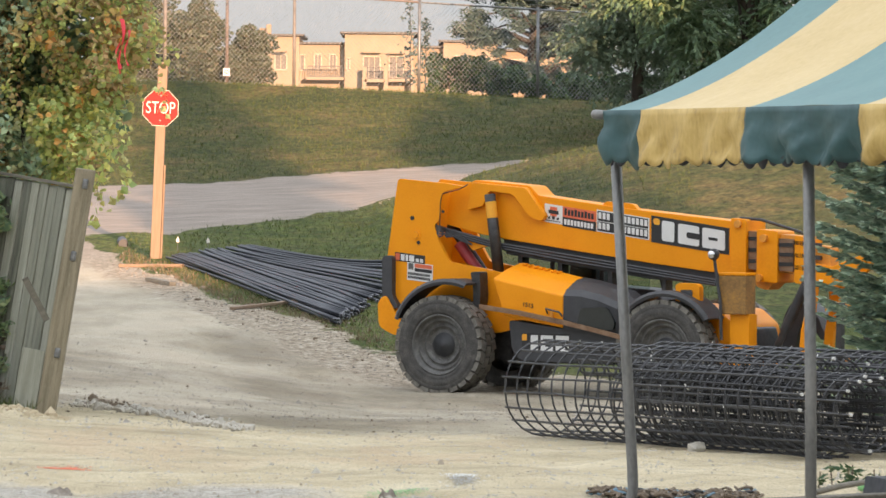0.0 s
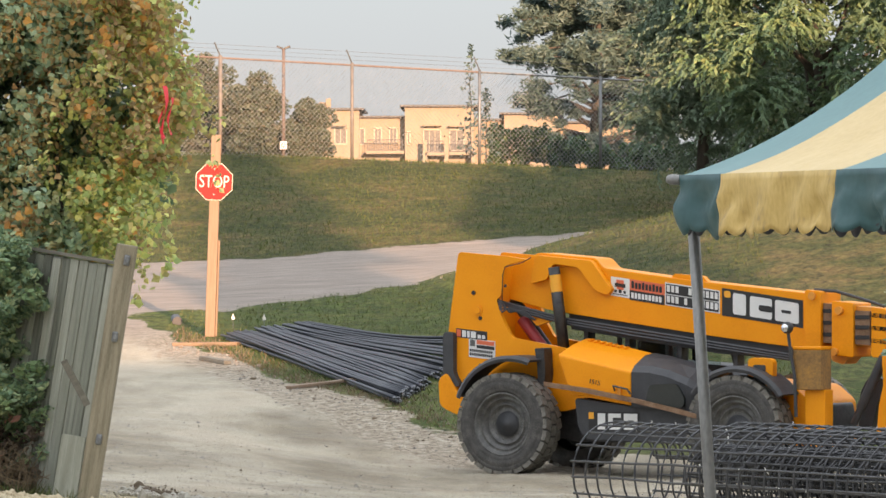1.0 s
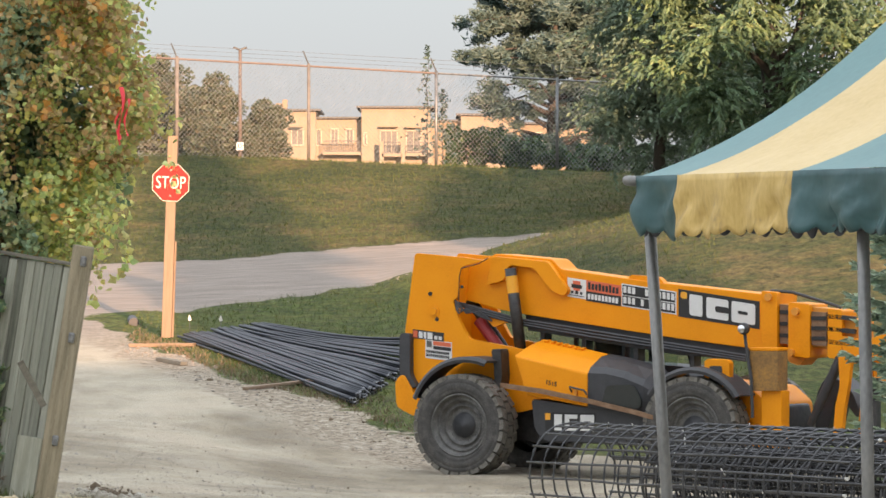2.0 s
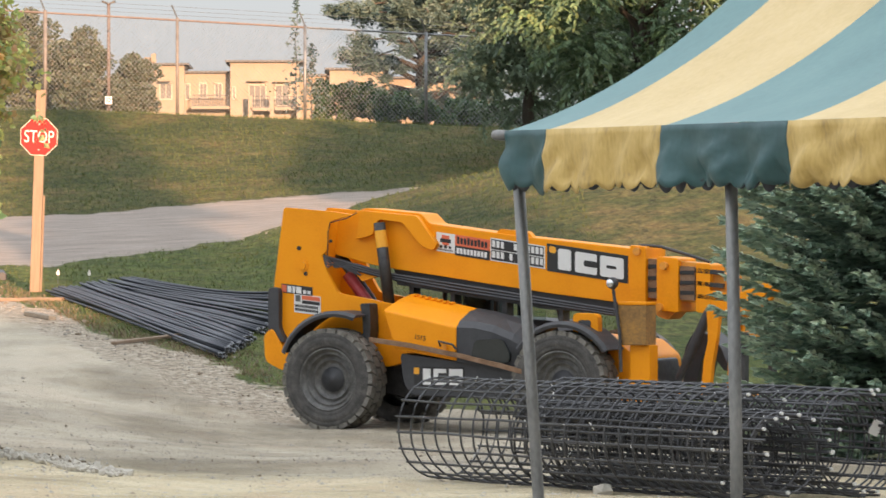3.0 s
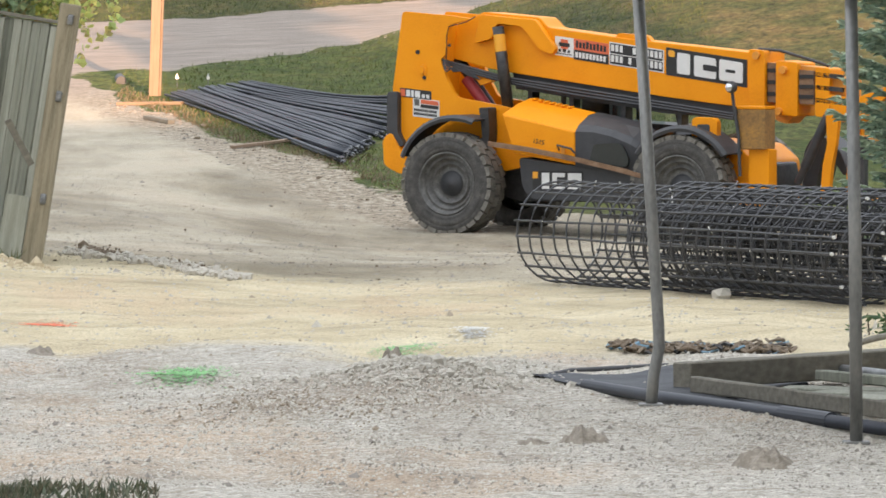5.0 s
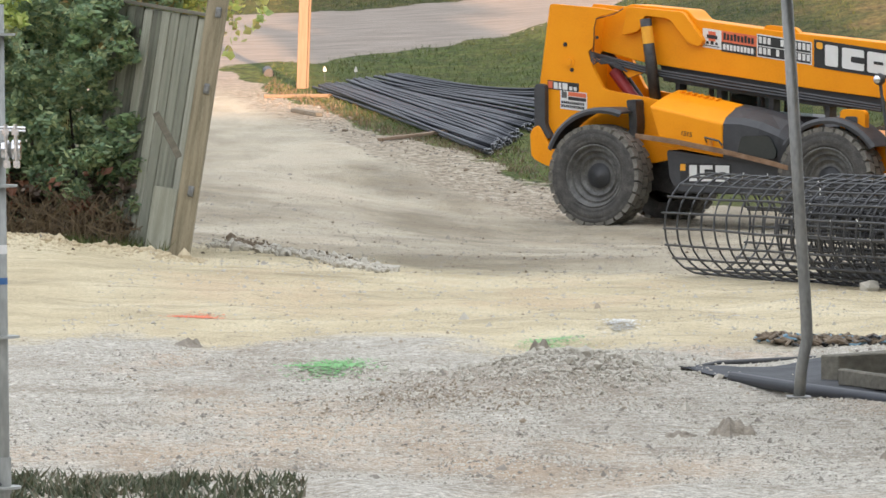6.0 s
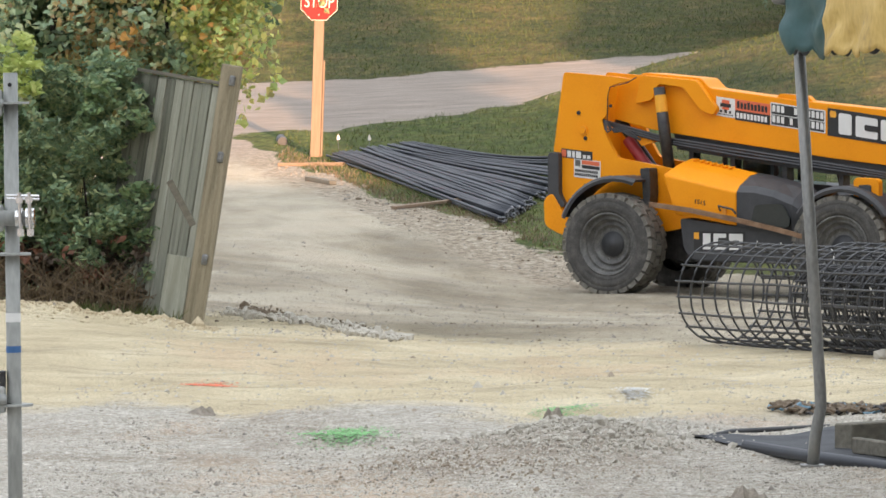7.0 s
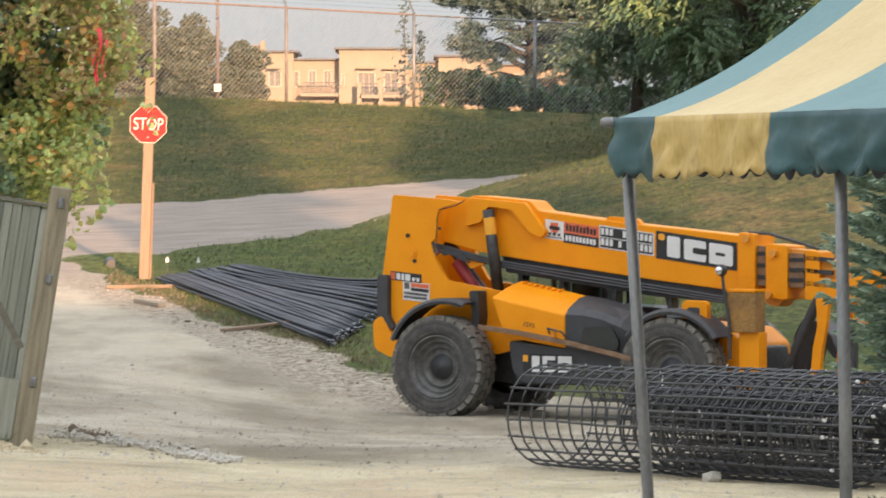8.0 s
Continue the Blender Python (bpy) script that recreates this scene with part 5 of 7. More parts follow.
    b = bmesh.new()
    rod(b, P(0.03, TW / 2, top - 0.06), P(TW - 0.03, TW / 2, top - 0.06), 0.026, n=8)
    part("ridge_tube", b, TENT_POLE, t)
    return t


build_tent()


# ---------------- rolled black rod mesh ----------------
def build_cage(name, origin, yaw, length, radius, turns, label, seed, ring_step=0.175, bars=20, skew=0.0):
    rng = random.Random(seed)
    c = thing(name, label, "mesh roll", Matrix.Translation(origin) @ Matrix.Rotation(yaw, 4, "Z"), group="black mesh rolls")
    nb = int(bars * turns)
    def P(a, x):
        r = radius * (1 - 0.085 * (turns - a / math.tau))
        z = r * math.sin(a)
        flat = -radius + 0.012
        return Vector((x + skew * math.cos(a + 0.4), r * math.cos(a), max(flat, z * (0.96 if z > 0 else 1.0)))) + Vector((0, 0, radius))
    bm = bmesh.new()
    n = int(length / ring_step)
    k = int(26 * turns)
    wig = [rng.uniform(-0.012, 0.012) for _ in range(n + 1)]
    for i in range(n + 1):
        pts = [P(0.3 + math.tau * turns * j / k, i * ring_step + wig[i] + 0.01 * math.sin(j * 0.7 + i)) for j in range(k + 1)]
        tube(bm, pts, 0.009, 5)
    rings = part("hoop_rod", bm, MESH_BLACK, c, "bent black cross rods")
    rings["kind"] = "stuff"
    for j in range(nb):
        a = 0.3 + math.tau * turns * j / nb
        b = bmesh.new()
        e0, e1 = rng.uniform(0.0, 0.05), rng.uniform(0.02, 0.14)
        pts = [P(a, -e0 + (length + e0 + e1) * s / 6) + Vector((0, rng.uniform(-0.008, 0.008), rng.uniform(-0.008, 0.008))) for s in range(7)]
        tube(b, pts, 0.0105, 6)
        rodp = part("long_rod", b, MESH_BLACK, c)
        if rng.random() < 0.72:
            continue
        b = bmesh.new()
        d = (pts[-1] - pts[-2]).normalized()
        rod(b, pts[-1], pts[-1] + d * 0.022, 0.0135, n=8)
        part("end_cap", b, KNOT_WHITE, rodp, "white rod end cap")
    # tie wires
    b = bmesh.new()
    for i in range(0, n + 1):
        for j in range(nb):
            if rng.random() < 0.10:
                p = P(0.3 + math.tau * turns * j / nb, i * ring_step)
                q = Vector((rng.uniform(-0.02, 0.02), rng.uniform(-0.02, 0.02), rng.uniform(-0.01, 0.03)))
                rod(b, p - q, p + q, 0.005, n=4)
    tie = part("tie_wire", b, KNOT_WHITE, c, "pale twisted tie wires")
    tie["kind"] = "stuff"
    return c


ROLL_YAW = math.atan2(-4.6, 3.0)
build_cage("mesh_roll", (0.93, 43.3, lay(0.93, 43.3)), ROLL_YAW, 4.1, 0.435, 1.04, "rolled black coated rod mesh lying on pale dirt", 3)
build_cage("mesh_roll", (1.95, 42.95, lay(1.95, 42.95) + 0.02), ROLL_YAW + 0.04, 3.6, 0.43, 2.04, "second rolled black rod mesh beside the first", 5)
build_cage("mesh_roll", (1.72, 42.1, lay(1.72, 42.1) + 0.03), ROLL_YAW + 0.02, 3.0, 0.33, 1.5, "tight black rod mesh coil inside the others", 9)
bm = bmesh.new()
box(bm, (0, 0, 0), (0.075, 0.004, 0.12), None, 0.001)
solid("paper_tag", bm, DECAL_WHITE, "white paper tag tied to the mesh roll", "tag", at=pose(4.15, 40.42, 1.13, 10, 25, 0))


# ---------------- stack of black pipes ----------------
def build_pipe_pile():
    rng = random.Random(8)
    # two bundles: far ends, near ends (each from the lane side to the grass side), count
    bundles = (
        ((-4.74, 90.9), (-3.95, 92.6), (-1.49, 77.2), (-1.12, 80.2), 46),
        ((-4.25, 92.2), (-3.42, 93.5), (-1.12, 80.6), (-0.05, 87.6), 44),
    )
    for far_a, far_b, near_a, near_b, n in bundles:
        for i in range(n):
            layer = i % 3
            s = (i + 0.5) / n
            e = min(1.0, max(0.0, s + rng.uniform(-0.16, 0.16)))
            x0 = far_a[0] + (far_b[0] - far_a[0]) * s + rng.uniform(-0.05, 0.12)
            y0 = far_a[1] + (far_b[1] - far_a[1]) * s + rng.uniform(-0.35, 0.35)
            x1 = near_a[0] + (near_b[0] - near_a[0]) * e + rng.uniform(-0.05, 0.07)
            y1 = near_a[1] + (near_b[1] - near_a[1]) * e + rng.uniform(-0.4, 0.4)
            bow = rng.uniform(-0.035, 0.035)
            # a pipe is stiff: it follows the bank in one gentle curve
            qs = np.linspace(0, 1, 11)
            rest = np.polyfit(qs, [lay(x0 + (x1 - x0) * q, y0 + (y1 - y0) * q) for q in qs], 3)
            pts = []
            for j in range(11):
                q = j / 10
                x, y = x0 + (x1 - x0) * q + bow * math.sin(math.pi * q), y0 + (y1 - y0) * q
                pts.append(Vector((x, y, float(np.polyval(rest, q)) + 0.035 + layer * 0.04 + 0.012 * math.sin(2.2 * q + i))))
            bm = bmesh.new()
            tube(bm, pts, 0.023, 8)
            p = solid("pipe", bm, PIPE_BLACK, "long black pipe in a heap on the grass", "pipe", "pipes in the heap", shade=True)
            d = (pts[-1] - pts[-2]).normalized()
            bm = bmesh.new()
            rod(bm, pts[-1] - d * 0.05, pts[-1] + d * 0.008, 0.027, n=10)
            part("pipe_collar", bm, PIPE_BLACK, p, "", None, True)
            bm = bmesh.new()
            rod(bm, pts[-1] + d * 0.008, pts[-1] + d * 0.011, 0.024, n=10)
            m = part("pipe_lip", bm, PIPE_LIP, p, "scuffed pale pipe end", None, True)
            bm = bmesh.new()
            rod(bm, pts[-1] + d * 0.011, pts[-1] + d * 0.014, 0.017, n=10)
            part("bore", bm, SOCKET_DARK, m, "", None, True)


build_pipe_pile()


# ---------------- planting ----------------
def leaves_mesh(name, pts, size, mat, rng, aspect=1.6, hang=0.0, up=0.3, along=None, lobed=False):
    """One leaf at each point: a folded diamond of four corners."""
    n = len(pts)
    P = np.asarray(pts, float)
    a = rng.normal(size=(n, 3))
    a[:, 2] = a[:, 2] * 0.6 - hang
    if along is not None:
        a = a * 0.25 + along
    a /= np.linalg.norm(a, axis=1)[:, None]
    b = rng.normal(size=(n, 3)) + np.array([0, -0.5, up])
    b = np.cross(a, b)
    b /= np.linalg.norm(b, axis=1)[:, None] + 1e-9
    nn = np.cross(a, b)
    s = size * rng.uniform(0.6, 1.3, size=(n, 1))
    L, Wd = a * s * aspect * 0.5, b * s * 0.5
    if lobed:
        # a broad leaf with a pointed tip, both halves folded up a little
        out = []
        for l, w in ((-0.8, 0.0), (-1.0, 0.55), (-0.2, 1.0), (0.25, 0.55), (1.0, 0.0), (0.25, -0.55), (-0.2, -1.0), (-1.0, -0.55)):
            out.append(P + L * l + Wd * w + nn * s * 0.14 * abs(w))
        V = np.stack(out, 1).reshape(-1, 3)
        F = np.arange(8 * n).reshape(n, 8)
        both = np.concatenate([F[:, [0, 1, 2, 3, 4]], F[:, [0, 4, 5, 6, 7]]])
        me = bpy.data.meshes.new(name)
        me.from_pydata(V.tolist(), [], both.tolist())
        me.materials.append(mat)
        return me
    V = np.stack([P - L, P + Wd + nn * s * 0.12 - L * 0.15, P + L, P - Wd + nn * s * 0.12 - L * 0.15], 1).reshape(-1, 3)
    F = np.arange(4 * n).reshape(n, 4)
    tri = np.concatenate([F[:, [0, 1, 2]], F[:, [0, 2, 3]]])
    me = bpy.data.meshes.new(name)
    me.from_pydata(V.tolist(), [], tri.tolist())
    me.materials.append(mat)
    return me


def clump_points(centres, radii, per, rng, squash=0.8, shell=0.55):
    out = []
    for c, r in zip(centres, radii):
        d = rng.normal(size=(per, 3))
        d /= np.linalg.norm(d, axis=1)[:, None]
        d *= (shell + (1 - shell) * rng.random((per, 1))) * r
        d[:, 2] *= squash
        out.append(np.asarray(c) + d)
    return np.concatenate(out)


def leaf_part(name, me, parent, label=""):
    ob = new(name, me)
    ob.parent = parent
    return tagged(ob, label, kind="stuff")


def trunk_with_limbs(parent, base, top, r, limbs, mat=BARK):
    bm = bmesh.new()
    b, t = Vector(base), Vector(top)
    pts = [b.lerp(t, s) + Vector((0.1 * math.sin(s * 5), 0.1 * math.cos(s * 4), 0)) * (t - b).length * 0.06 for s in (0, 0.2, 0.4, 0.6, 0.8, 1.0)]
    tube(bm, pts, [r * (1 - 0.85 * s) + 0.01 for s in (0, 0.2, 0.4, 0.6, 0.8, 1.0)], 9)
    part("trunk", bm, mat, parent, "", None, True)
    bm = bmesh.new()
    for s, end in limbs:
        a = b.lerp(t, s)
        e = Vector(end)
        m = a.lerp(e, 0.5) + Vector((0, 0, 0.12 * (e - a).length))
        tube(bm, [a, a.lerp(m, 0.6), m, e], [r * 0.4 * (1 - s) + 0.03, r * 0.3 * (1 - s) + 0.025, 0.03, 0.012], 6)
    part("limb", bm, mat, parent, "", None, True)


def broad_tree(name, label, x, y, ground_z, height, rx, ry, crown_from, clumps, per, leaf, mat, seed, cr=0.75, aspect=1.6, hang=0.2, sunlit_mat=None):
    rng = np.random.default_rng(seed)
    t = thing(name, label, "tree")
    c0 = ground_z + crown_from
    cs, rs = [], []
    while len(cs) < clumps:
        u = rng.uniform(-1, 1, 3)
        if np.dot(u, u) > 1 or np.dot(u, u) < 0.15:
            continue
        w = 0.75 + 0.5 * noise.noise(Vector((u[0] * 2 + seed, u[1] * 2, u[2] * 2)))
        cs.append((x + u[0] * rx * w, y + u[1] * ry * w, c0 + (u[2] * 0.5 * w + 0.5) * (height - crown_from)))
        rs.append(cr * rng.uniform(0.6, 1.25))
    limbs = [(min(0.92, 0.25 + 0.6 * k / 10), cs[int(k * len(cs) / 11)]) for k in range(11)]
    trunk_with_limbs(t, (x, y, ground_z - 0.1), (x, y, ground_z + height * 0.85), max(0.1, height * 0.022), limbs)
    P = clump_points(cs, rs, per, rng)
    leaf_part("crown", leaves_mesh("crown", P, leaf, mat, rng, aspect, hang), t)
    # upper clumps get lighter leaves: sunlight put into the leaf colour
    if sunlit_mat:
        k = [i for i, c in enumerate(cs) if c[2] > c0 + 0.35 * (height - crown_from)]
        P = clump_points([cs[i] for i in k], [rs[i] * 1.15 for i in k], max(4, per // 3), rng, shell=0.9)
        leaf_part("sunlit_leaves", leaves_mesh("sunlit_leaves", P, leaf, sunlit_mat, rng, aspect, hang), t)
    return t


def spray_points(centres, radii, sprays, leaflets, rng, length=0.42, squash=0.85, droop=0.45):
    """Feathery shoots that arch outwards and down from each clump: leaf places and directions."""
    out, dirs = [], []
    for c, r in zip(centres, radii):
        d = rng.normal(size=(sprays, 3))
        d[:, 2] = d[:, 2] * 0.7 + 0.15
        d /= np.linalg.norm(d, axis=1)[:, None]
        start = np.asarray(c) + d * r * np.array([1, 1, squash]) * rng.uniform(0.3, 1.0, (sprays, 1))
        side = np.cross(d, (0, 0, 1))
        side /= np.linalg.norm(side, axis=1)[:, None] + 1e-6
        L = length * rng.uniform(0.55, 1.3, (sprays, 1))
        for j in range(leaflets):
            q = (j + 0.6) / leaflets
            sg = 1 if j % 2 else -1
            p = start + d * L * q + np.array([0, 0, -1]) * L * droop * q * q + side * sg * L * 0.10 * (1.1 - q)
            out.append(p + rng.normal(size=p.shape) * 0.012)
            dirs.append(d * 0.7 + side * sg * 0.8 + np.array([0, 0, -0.35 - 0.5 * q]))
    return np.concatenate(out), np.concatenate(dirs)


def spray_tree(name, label, x, y, gz, height, rx, ry, crown_from, clumps, sprays, mat, seed, cr=0.55, leaf=0.062, sunlit_mat=None, aspect=2.6):
    """A crown of limbs with arching leaf sprays in layered, uneven masses with gaps between."""
    rng = np.random.default_rng(seed)
    t = thing(name, label, "tree")
    c0 = gz + crown_from
    cs, rs = [], []
    while len(cs) < clumps:
        u = rng.uniform(-1, 1, 3)
        n2 = float(np.dot(u, u))
        if n2 > 1 or n2 < 0.12:
            continue
        g = noise.noise(Vector((u[0] * 2.4 + seed, u[1] * 2.4, u[2] * 2.4)))
        if g < -0.12:
            continue
        w = 0.80 + 0.55 * g
        cs.append((x + u[0] * rx * w, y + u[1] * ry * w, c0 + (u[2] * 0.5 * w + 0.5) * (height - crown_from)))
        rs.append(cr * rng.uniform(0.45, 1.3))
    limbs = [(min(0.92, 0.2 + 0.7 * k / 22), cs[int(k * len(cs) / 23)]) for k in range(22)]
    trunk_with_limbs(t, (x, y, gz - 0.1), (x, y, gz + height * 0.85), max(0.1, height * 0.022), limbs)
    P, D = spray_points(cs, rs, sprays, 11, rng)
    leaf_part("crown", leaves_mesh("crown", P, leaf, mat, rng, aspect, 0.2, 0.3, D), t)
    # lighter leaves high on the near side paint the sun on the crown
    if sunlit_mat:
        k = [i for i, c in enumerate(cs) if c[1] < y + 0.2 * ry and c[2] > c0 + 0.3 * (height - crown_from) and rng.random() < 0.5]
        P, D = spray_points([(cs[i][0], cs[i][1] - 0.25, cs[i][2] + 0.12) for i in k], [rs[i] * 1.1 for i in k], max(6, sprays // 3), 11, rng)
        leaf_part("sunlit_leaves", leaves_mesh("sunlit_leaves", P, leaf, sunlit_mat, rng, aspect, 0.2, 0.3, D), t)
    return t


# vine-smothered fence corner beside the gate
def build_vines():
    rng = np.random.default_rng(11)
    v = thing("vine_thicket", "climbing vines with yellowing autumn leaves over a hidden support", "vine")
    bm = bmesh.new()
    for k in range(6):
        x = -5.6 + 0.36 * k
        pts = [(x + 0.1 * math.sin(j + k), 47.2 + 0.15 * math.cos(2 * j + k), lay(x, 47.2) - 0.1 + j * (0.62 - 0.02 * k)) for j in range(8)]
        tube(bm, pts, [0.035 - 0.003 * j for j in range(8)], 6)
    part("stem", bm, BARK, v, "woody vine stems")
    cs, rs = [], []
    edge_z = (1.6, 2.6, 3.0, 3.3, 3.7, 4.1, 4.6, 5.0, 5.6)
    edge_x = (-3.55, -3.3, -3.12, -2.98, -2.75, -2.62, -2.78, -2.90, -3.1)
    for _ in range(640):
        z = rng.uniform(1.7, 5.7)
        xr = np.interp(z, edge_z, edge_x) - 0.16 + 0.10 * rng.normal()
        x = xr - abs(rng.normal()) * 0.2 if rng.random() < 0.4 else rng.uniform(-5.7, xr)
        cs.append((x, 46.5 + rng.uniform(-0.5, 0.9) + 0.5 * noise.noise(Vector((x * 2, z * 2, 0))), z))
        rs.append(rng.uniform(0.12, 0.28))
    P = clump_points(cs, rs, 38, rng, 1.1)
    leaf_part("foliage", leaves_mesh("foliage", P[P[:, 0] > -3.75 + 0.25 * np.sin(P[:, 2] * 3)], 0.058, LEAF_VINE, rng, 1.1, 0.5, 0.7, None, True), v, "light green vine leaves")
    brown = clump_points([(c[0], c[1] - 0.12, c[2]) for c in cs if noise.noise(Vector((c[0] * 1.3, c[2] * 1.1, 4))) > -0.12 and c[2] > 2.5], [0.2] * len(cs), 24, rng, 1.1, 0.3)
    leaf_part("browned_foliage", leaves_mesh("browned_foliage", brown, 0.054, LEAF_VINE_BROWN, rng, 1.15, 0.6, 0.7, None, True), v, "tan and brown autumn vine leaves")
    deep = P[P[:, 0] <= -3.75 + 0.25 * np.sin(P[:, 2] * 3)]
    leaf_part("shaded_foliage", leaves_mesh("shaded_foliage", deep, 0.062, LEAF_VINE_DARK, rng, 1.2, 0.5, 0.7, None, True), v, "small blue-green vine leaves")
    front = [c for c in cs if c[1] < 46.4 and c[2] > 2.6 and c[0] > -4.3]
    pick = [front[int(i)] for i in rng.integers(0, len(front), 60)]
    turned = clump_points([(c[0], c[1] - 0.2, c[2]) for c in pick], [0.16] * len(pick), 5, rng, 1.0, 0.1)
    leaf_part("turned_leaf", leaves_mesh("turned_leaf", turned, 0.068, LEAF_ORANGE, rng, 1.1, 0.5, 0.7, None, True), v, "clusters of orange autumn leaves")
    # inner dark mass so that no light shows through low down
    cs = [(rng.uniform(-5.8, -3.3 if k > 75 else -4.0), 47.6 + rng.uniform(-0.4, 0.6), rng.uniform(3.2, 5.7) if k > 75 else rng.uniform(0.8, 3.2)) for k in range(260)]
    P = clump_points(cs, [0.4] * len(cs), 60, rng, 1.0, 0.2)
    leaf_part("inner_foliage", leaves_mesh("inner_foliage", P, 0.11, LEAF_HEDGE, rng, 1.3, 0.5), v)
    # trailing shoots past the post
    cs = []
    for k in range(9):
        x0, z0 = -3.0 + rng.uniform(-0.12, 0.1), 2.95 + rng.uniform(-0.1, 0.35)
        for j in range(int(rng.uniform(3, 7))):
            cs.append((x0 + 0.16 * math.sin(j * 0.7 + k), 45.2 + rng.uniform(-0.15, 0.1), z0 - j * 0.09))
    P = clump_points(cs, [0.06] * len(cs), 3, rng)
    leaf_part("trailing_shoot", leaves_mesh("trailing_shoot", P, 0.065, LEAF_VINE, rng, 1.2, 0.8), v, "trailing green shoots")
    return v


def build_shrubs():
    rng = np.random.default_rng(12)
    s = thing("shrub", "dense dark green shrub beside the board gate", "shrub")
    bm = bmesh.new()
    for k in range(10):
        x = -5.5 + 0.19 * k
        tube(bm, [(x, 45.6, lay(x, 45.6) - 0.05), (x + 0.05 * math.sin(k), 45.5, 1.3), (x + 0.15 * math.sin(2 * k), 45.5, 2.0)], [0.02, 0.015, 0.008], 5)
    part("stem", bm, BARK, s)
    cs, rs = [], []
    for _ in range(270):
        z = rng.uniform(0.95, 2.9)
        xr = -3.78 - 0.10 * max(0, z - 1.8) + 0.08 * rng.normal()
        x = rng.uniform(-5.7, xr)
        cs.append((x, 45.3 + rng.uniform(-0.35, 0.35) + 0.4 * noise.noise(Vector((x * 2.2, z * 2.2, 5))), z))
        rs.append(rng.uniform(0.07, 0.18))
    P = clump_points(cs, rs, 130, rng, 0.7)
    leaf_part("foliage", leaves_mesh("foliage", P, 0.033, LEAF_HEDGE, rng, 2.3, 0.15, 0.9), s)
    # front sprigs in a lighter green, their sunlight painted in
    k = [i for i in range(len(cs)) if cs[i][1] < 45.3][:34]
    P = clump_points([(cs[i][0], cs[i][1] - 0.12, cs[i][2]) for i in k], [0.12] * len(k), 26, rng, 0.5)
    leaf_part("sunlit_shoot", leaves_mesh("sunlit_shoot", P, 0.036, LEAF_LIME, rng, 2.3, 0.1), s, "lighter green shoots with sunlight put into their colour")
    P = clump_points([(rng.uniform(-5.3, -4.75), 44.75 + rng.uniform(-0.1, 0.1), rng.uniform(2.62, 3.1)) for _ in range(26)], [0.1] * 26, 22, rng, 0.6, 0.2)
    leaf_part("pale_shoot", leaves_mesh("pale_shoot", P, 0.048, LEAF_PALE, rng, 1.9, 0.1), s, "pale yellow-green shoots at the top")
    # low russet sprays, leaf litter and dry stems at the foot
    d = thing("dead_weeds", "dry brown weeds and russet sprays under the shrub", "weeds", kind="stuff")
    P = clump_points([(rng.uniform(-5.3, -4.1), 44.9 + rng.uniform(-0.1, 0.2), rng.uniform(1.05, 1.45)) for _ in range(14)], [0.14] * 14, 12, rng, 0.5)
    leaf_part("russet_leaf", leaves_mesh("russet_leaf", P, 0.045, LEAF_RUSSET, rng, 2.2, 0.6), d)
    P = clump_points([(rng.uniform(-5.7, -3.85), 45.1 + rng.uniform(-0.1, 0.3), rng.uniform(0.85, 1.3)) for _ in range(120)], [0.16] * 120, 40, rng, 0.7, 0.1)
    leaf_part("leaf_litter", leaves_mesh("leaf_litter", P, 0.04, LITTER, rng, 1.6, 0.3), d)
    bm = bmesh.new()
    for _ in range(420):
        x, y = rng.uniform(-5.6, -3.9), 44.7 + rng.uniform(-0.2, 0.4)
        z = lay(x, y)
        h = rng.uniform(0.15, 0.5)
        tube(bm, [(x, y, z), (x + rng.normal() * 0.06, y, z + h * 0.6), (x + rng.normal() * 0.14, y - 0.05, z + h)], 0.004, 3)
    part("stem", bm, DRY_GRASS, d)["kind"] = "stuff"


def build_ribbon():
    bm = bmesh.new()
    for dx, l, k in ((0.0, 0.5, 0), (0.05, 0.32, 1), (-0.03, 0.25, 2)):
        vs = []
        for j in range(9):
            s = j / 8
            c = Vector((-2.86 + dx + 0.02 * math.sin(6 * s + k), 45.75 - 0.01 * j, 4.22 - 0.1 * k - l * s))
            w = 0.014 * math.cos(4 * s + k) + 0.005
            vs.append((bm.verts.new(c + Vector((w, 0, 0))), bm.verts.new(c - Vector((w, 0.02, 0)))))
        for a, b in zip(vs, vs[1:]):
            bm.faces.new((a[0], a[1], b[1], b[0]))
    ob = solid("ribbon", bm, RIBBON_RED, "red plastic ribbon hanging in the vines", "ribbon")
    md = ob.modifiers.new("thick", "SOLIDIFY")
    md.thickness = 0.003


build_stop_sign()
build_vines()
build_shrubs()
build_ribbon()


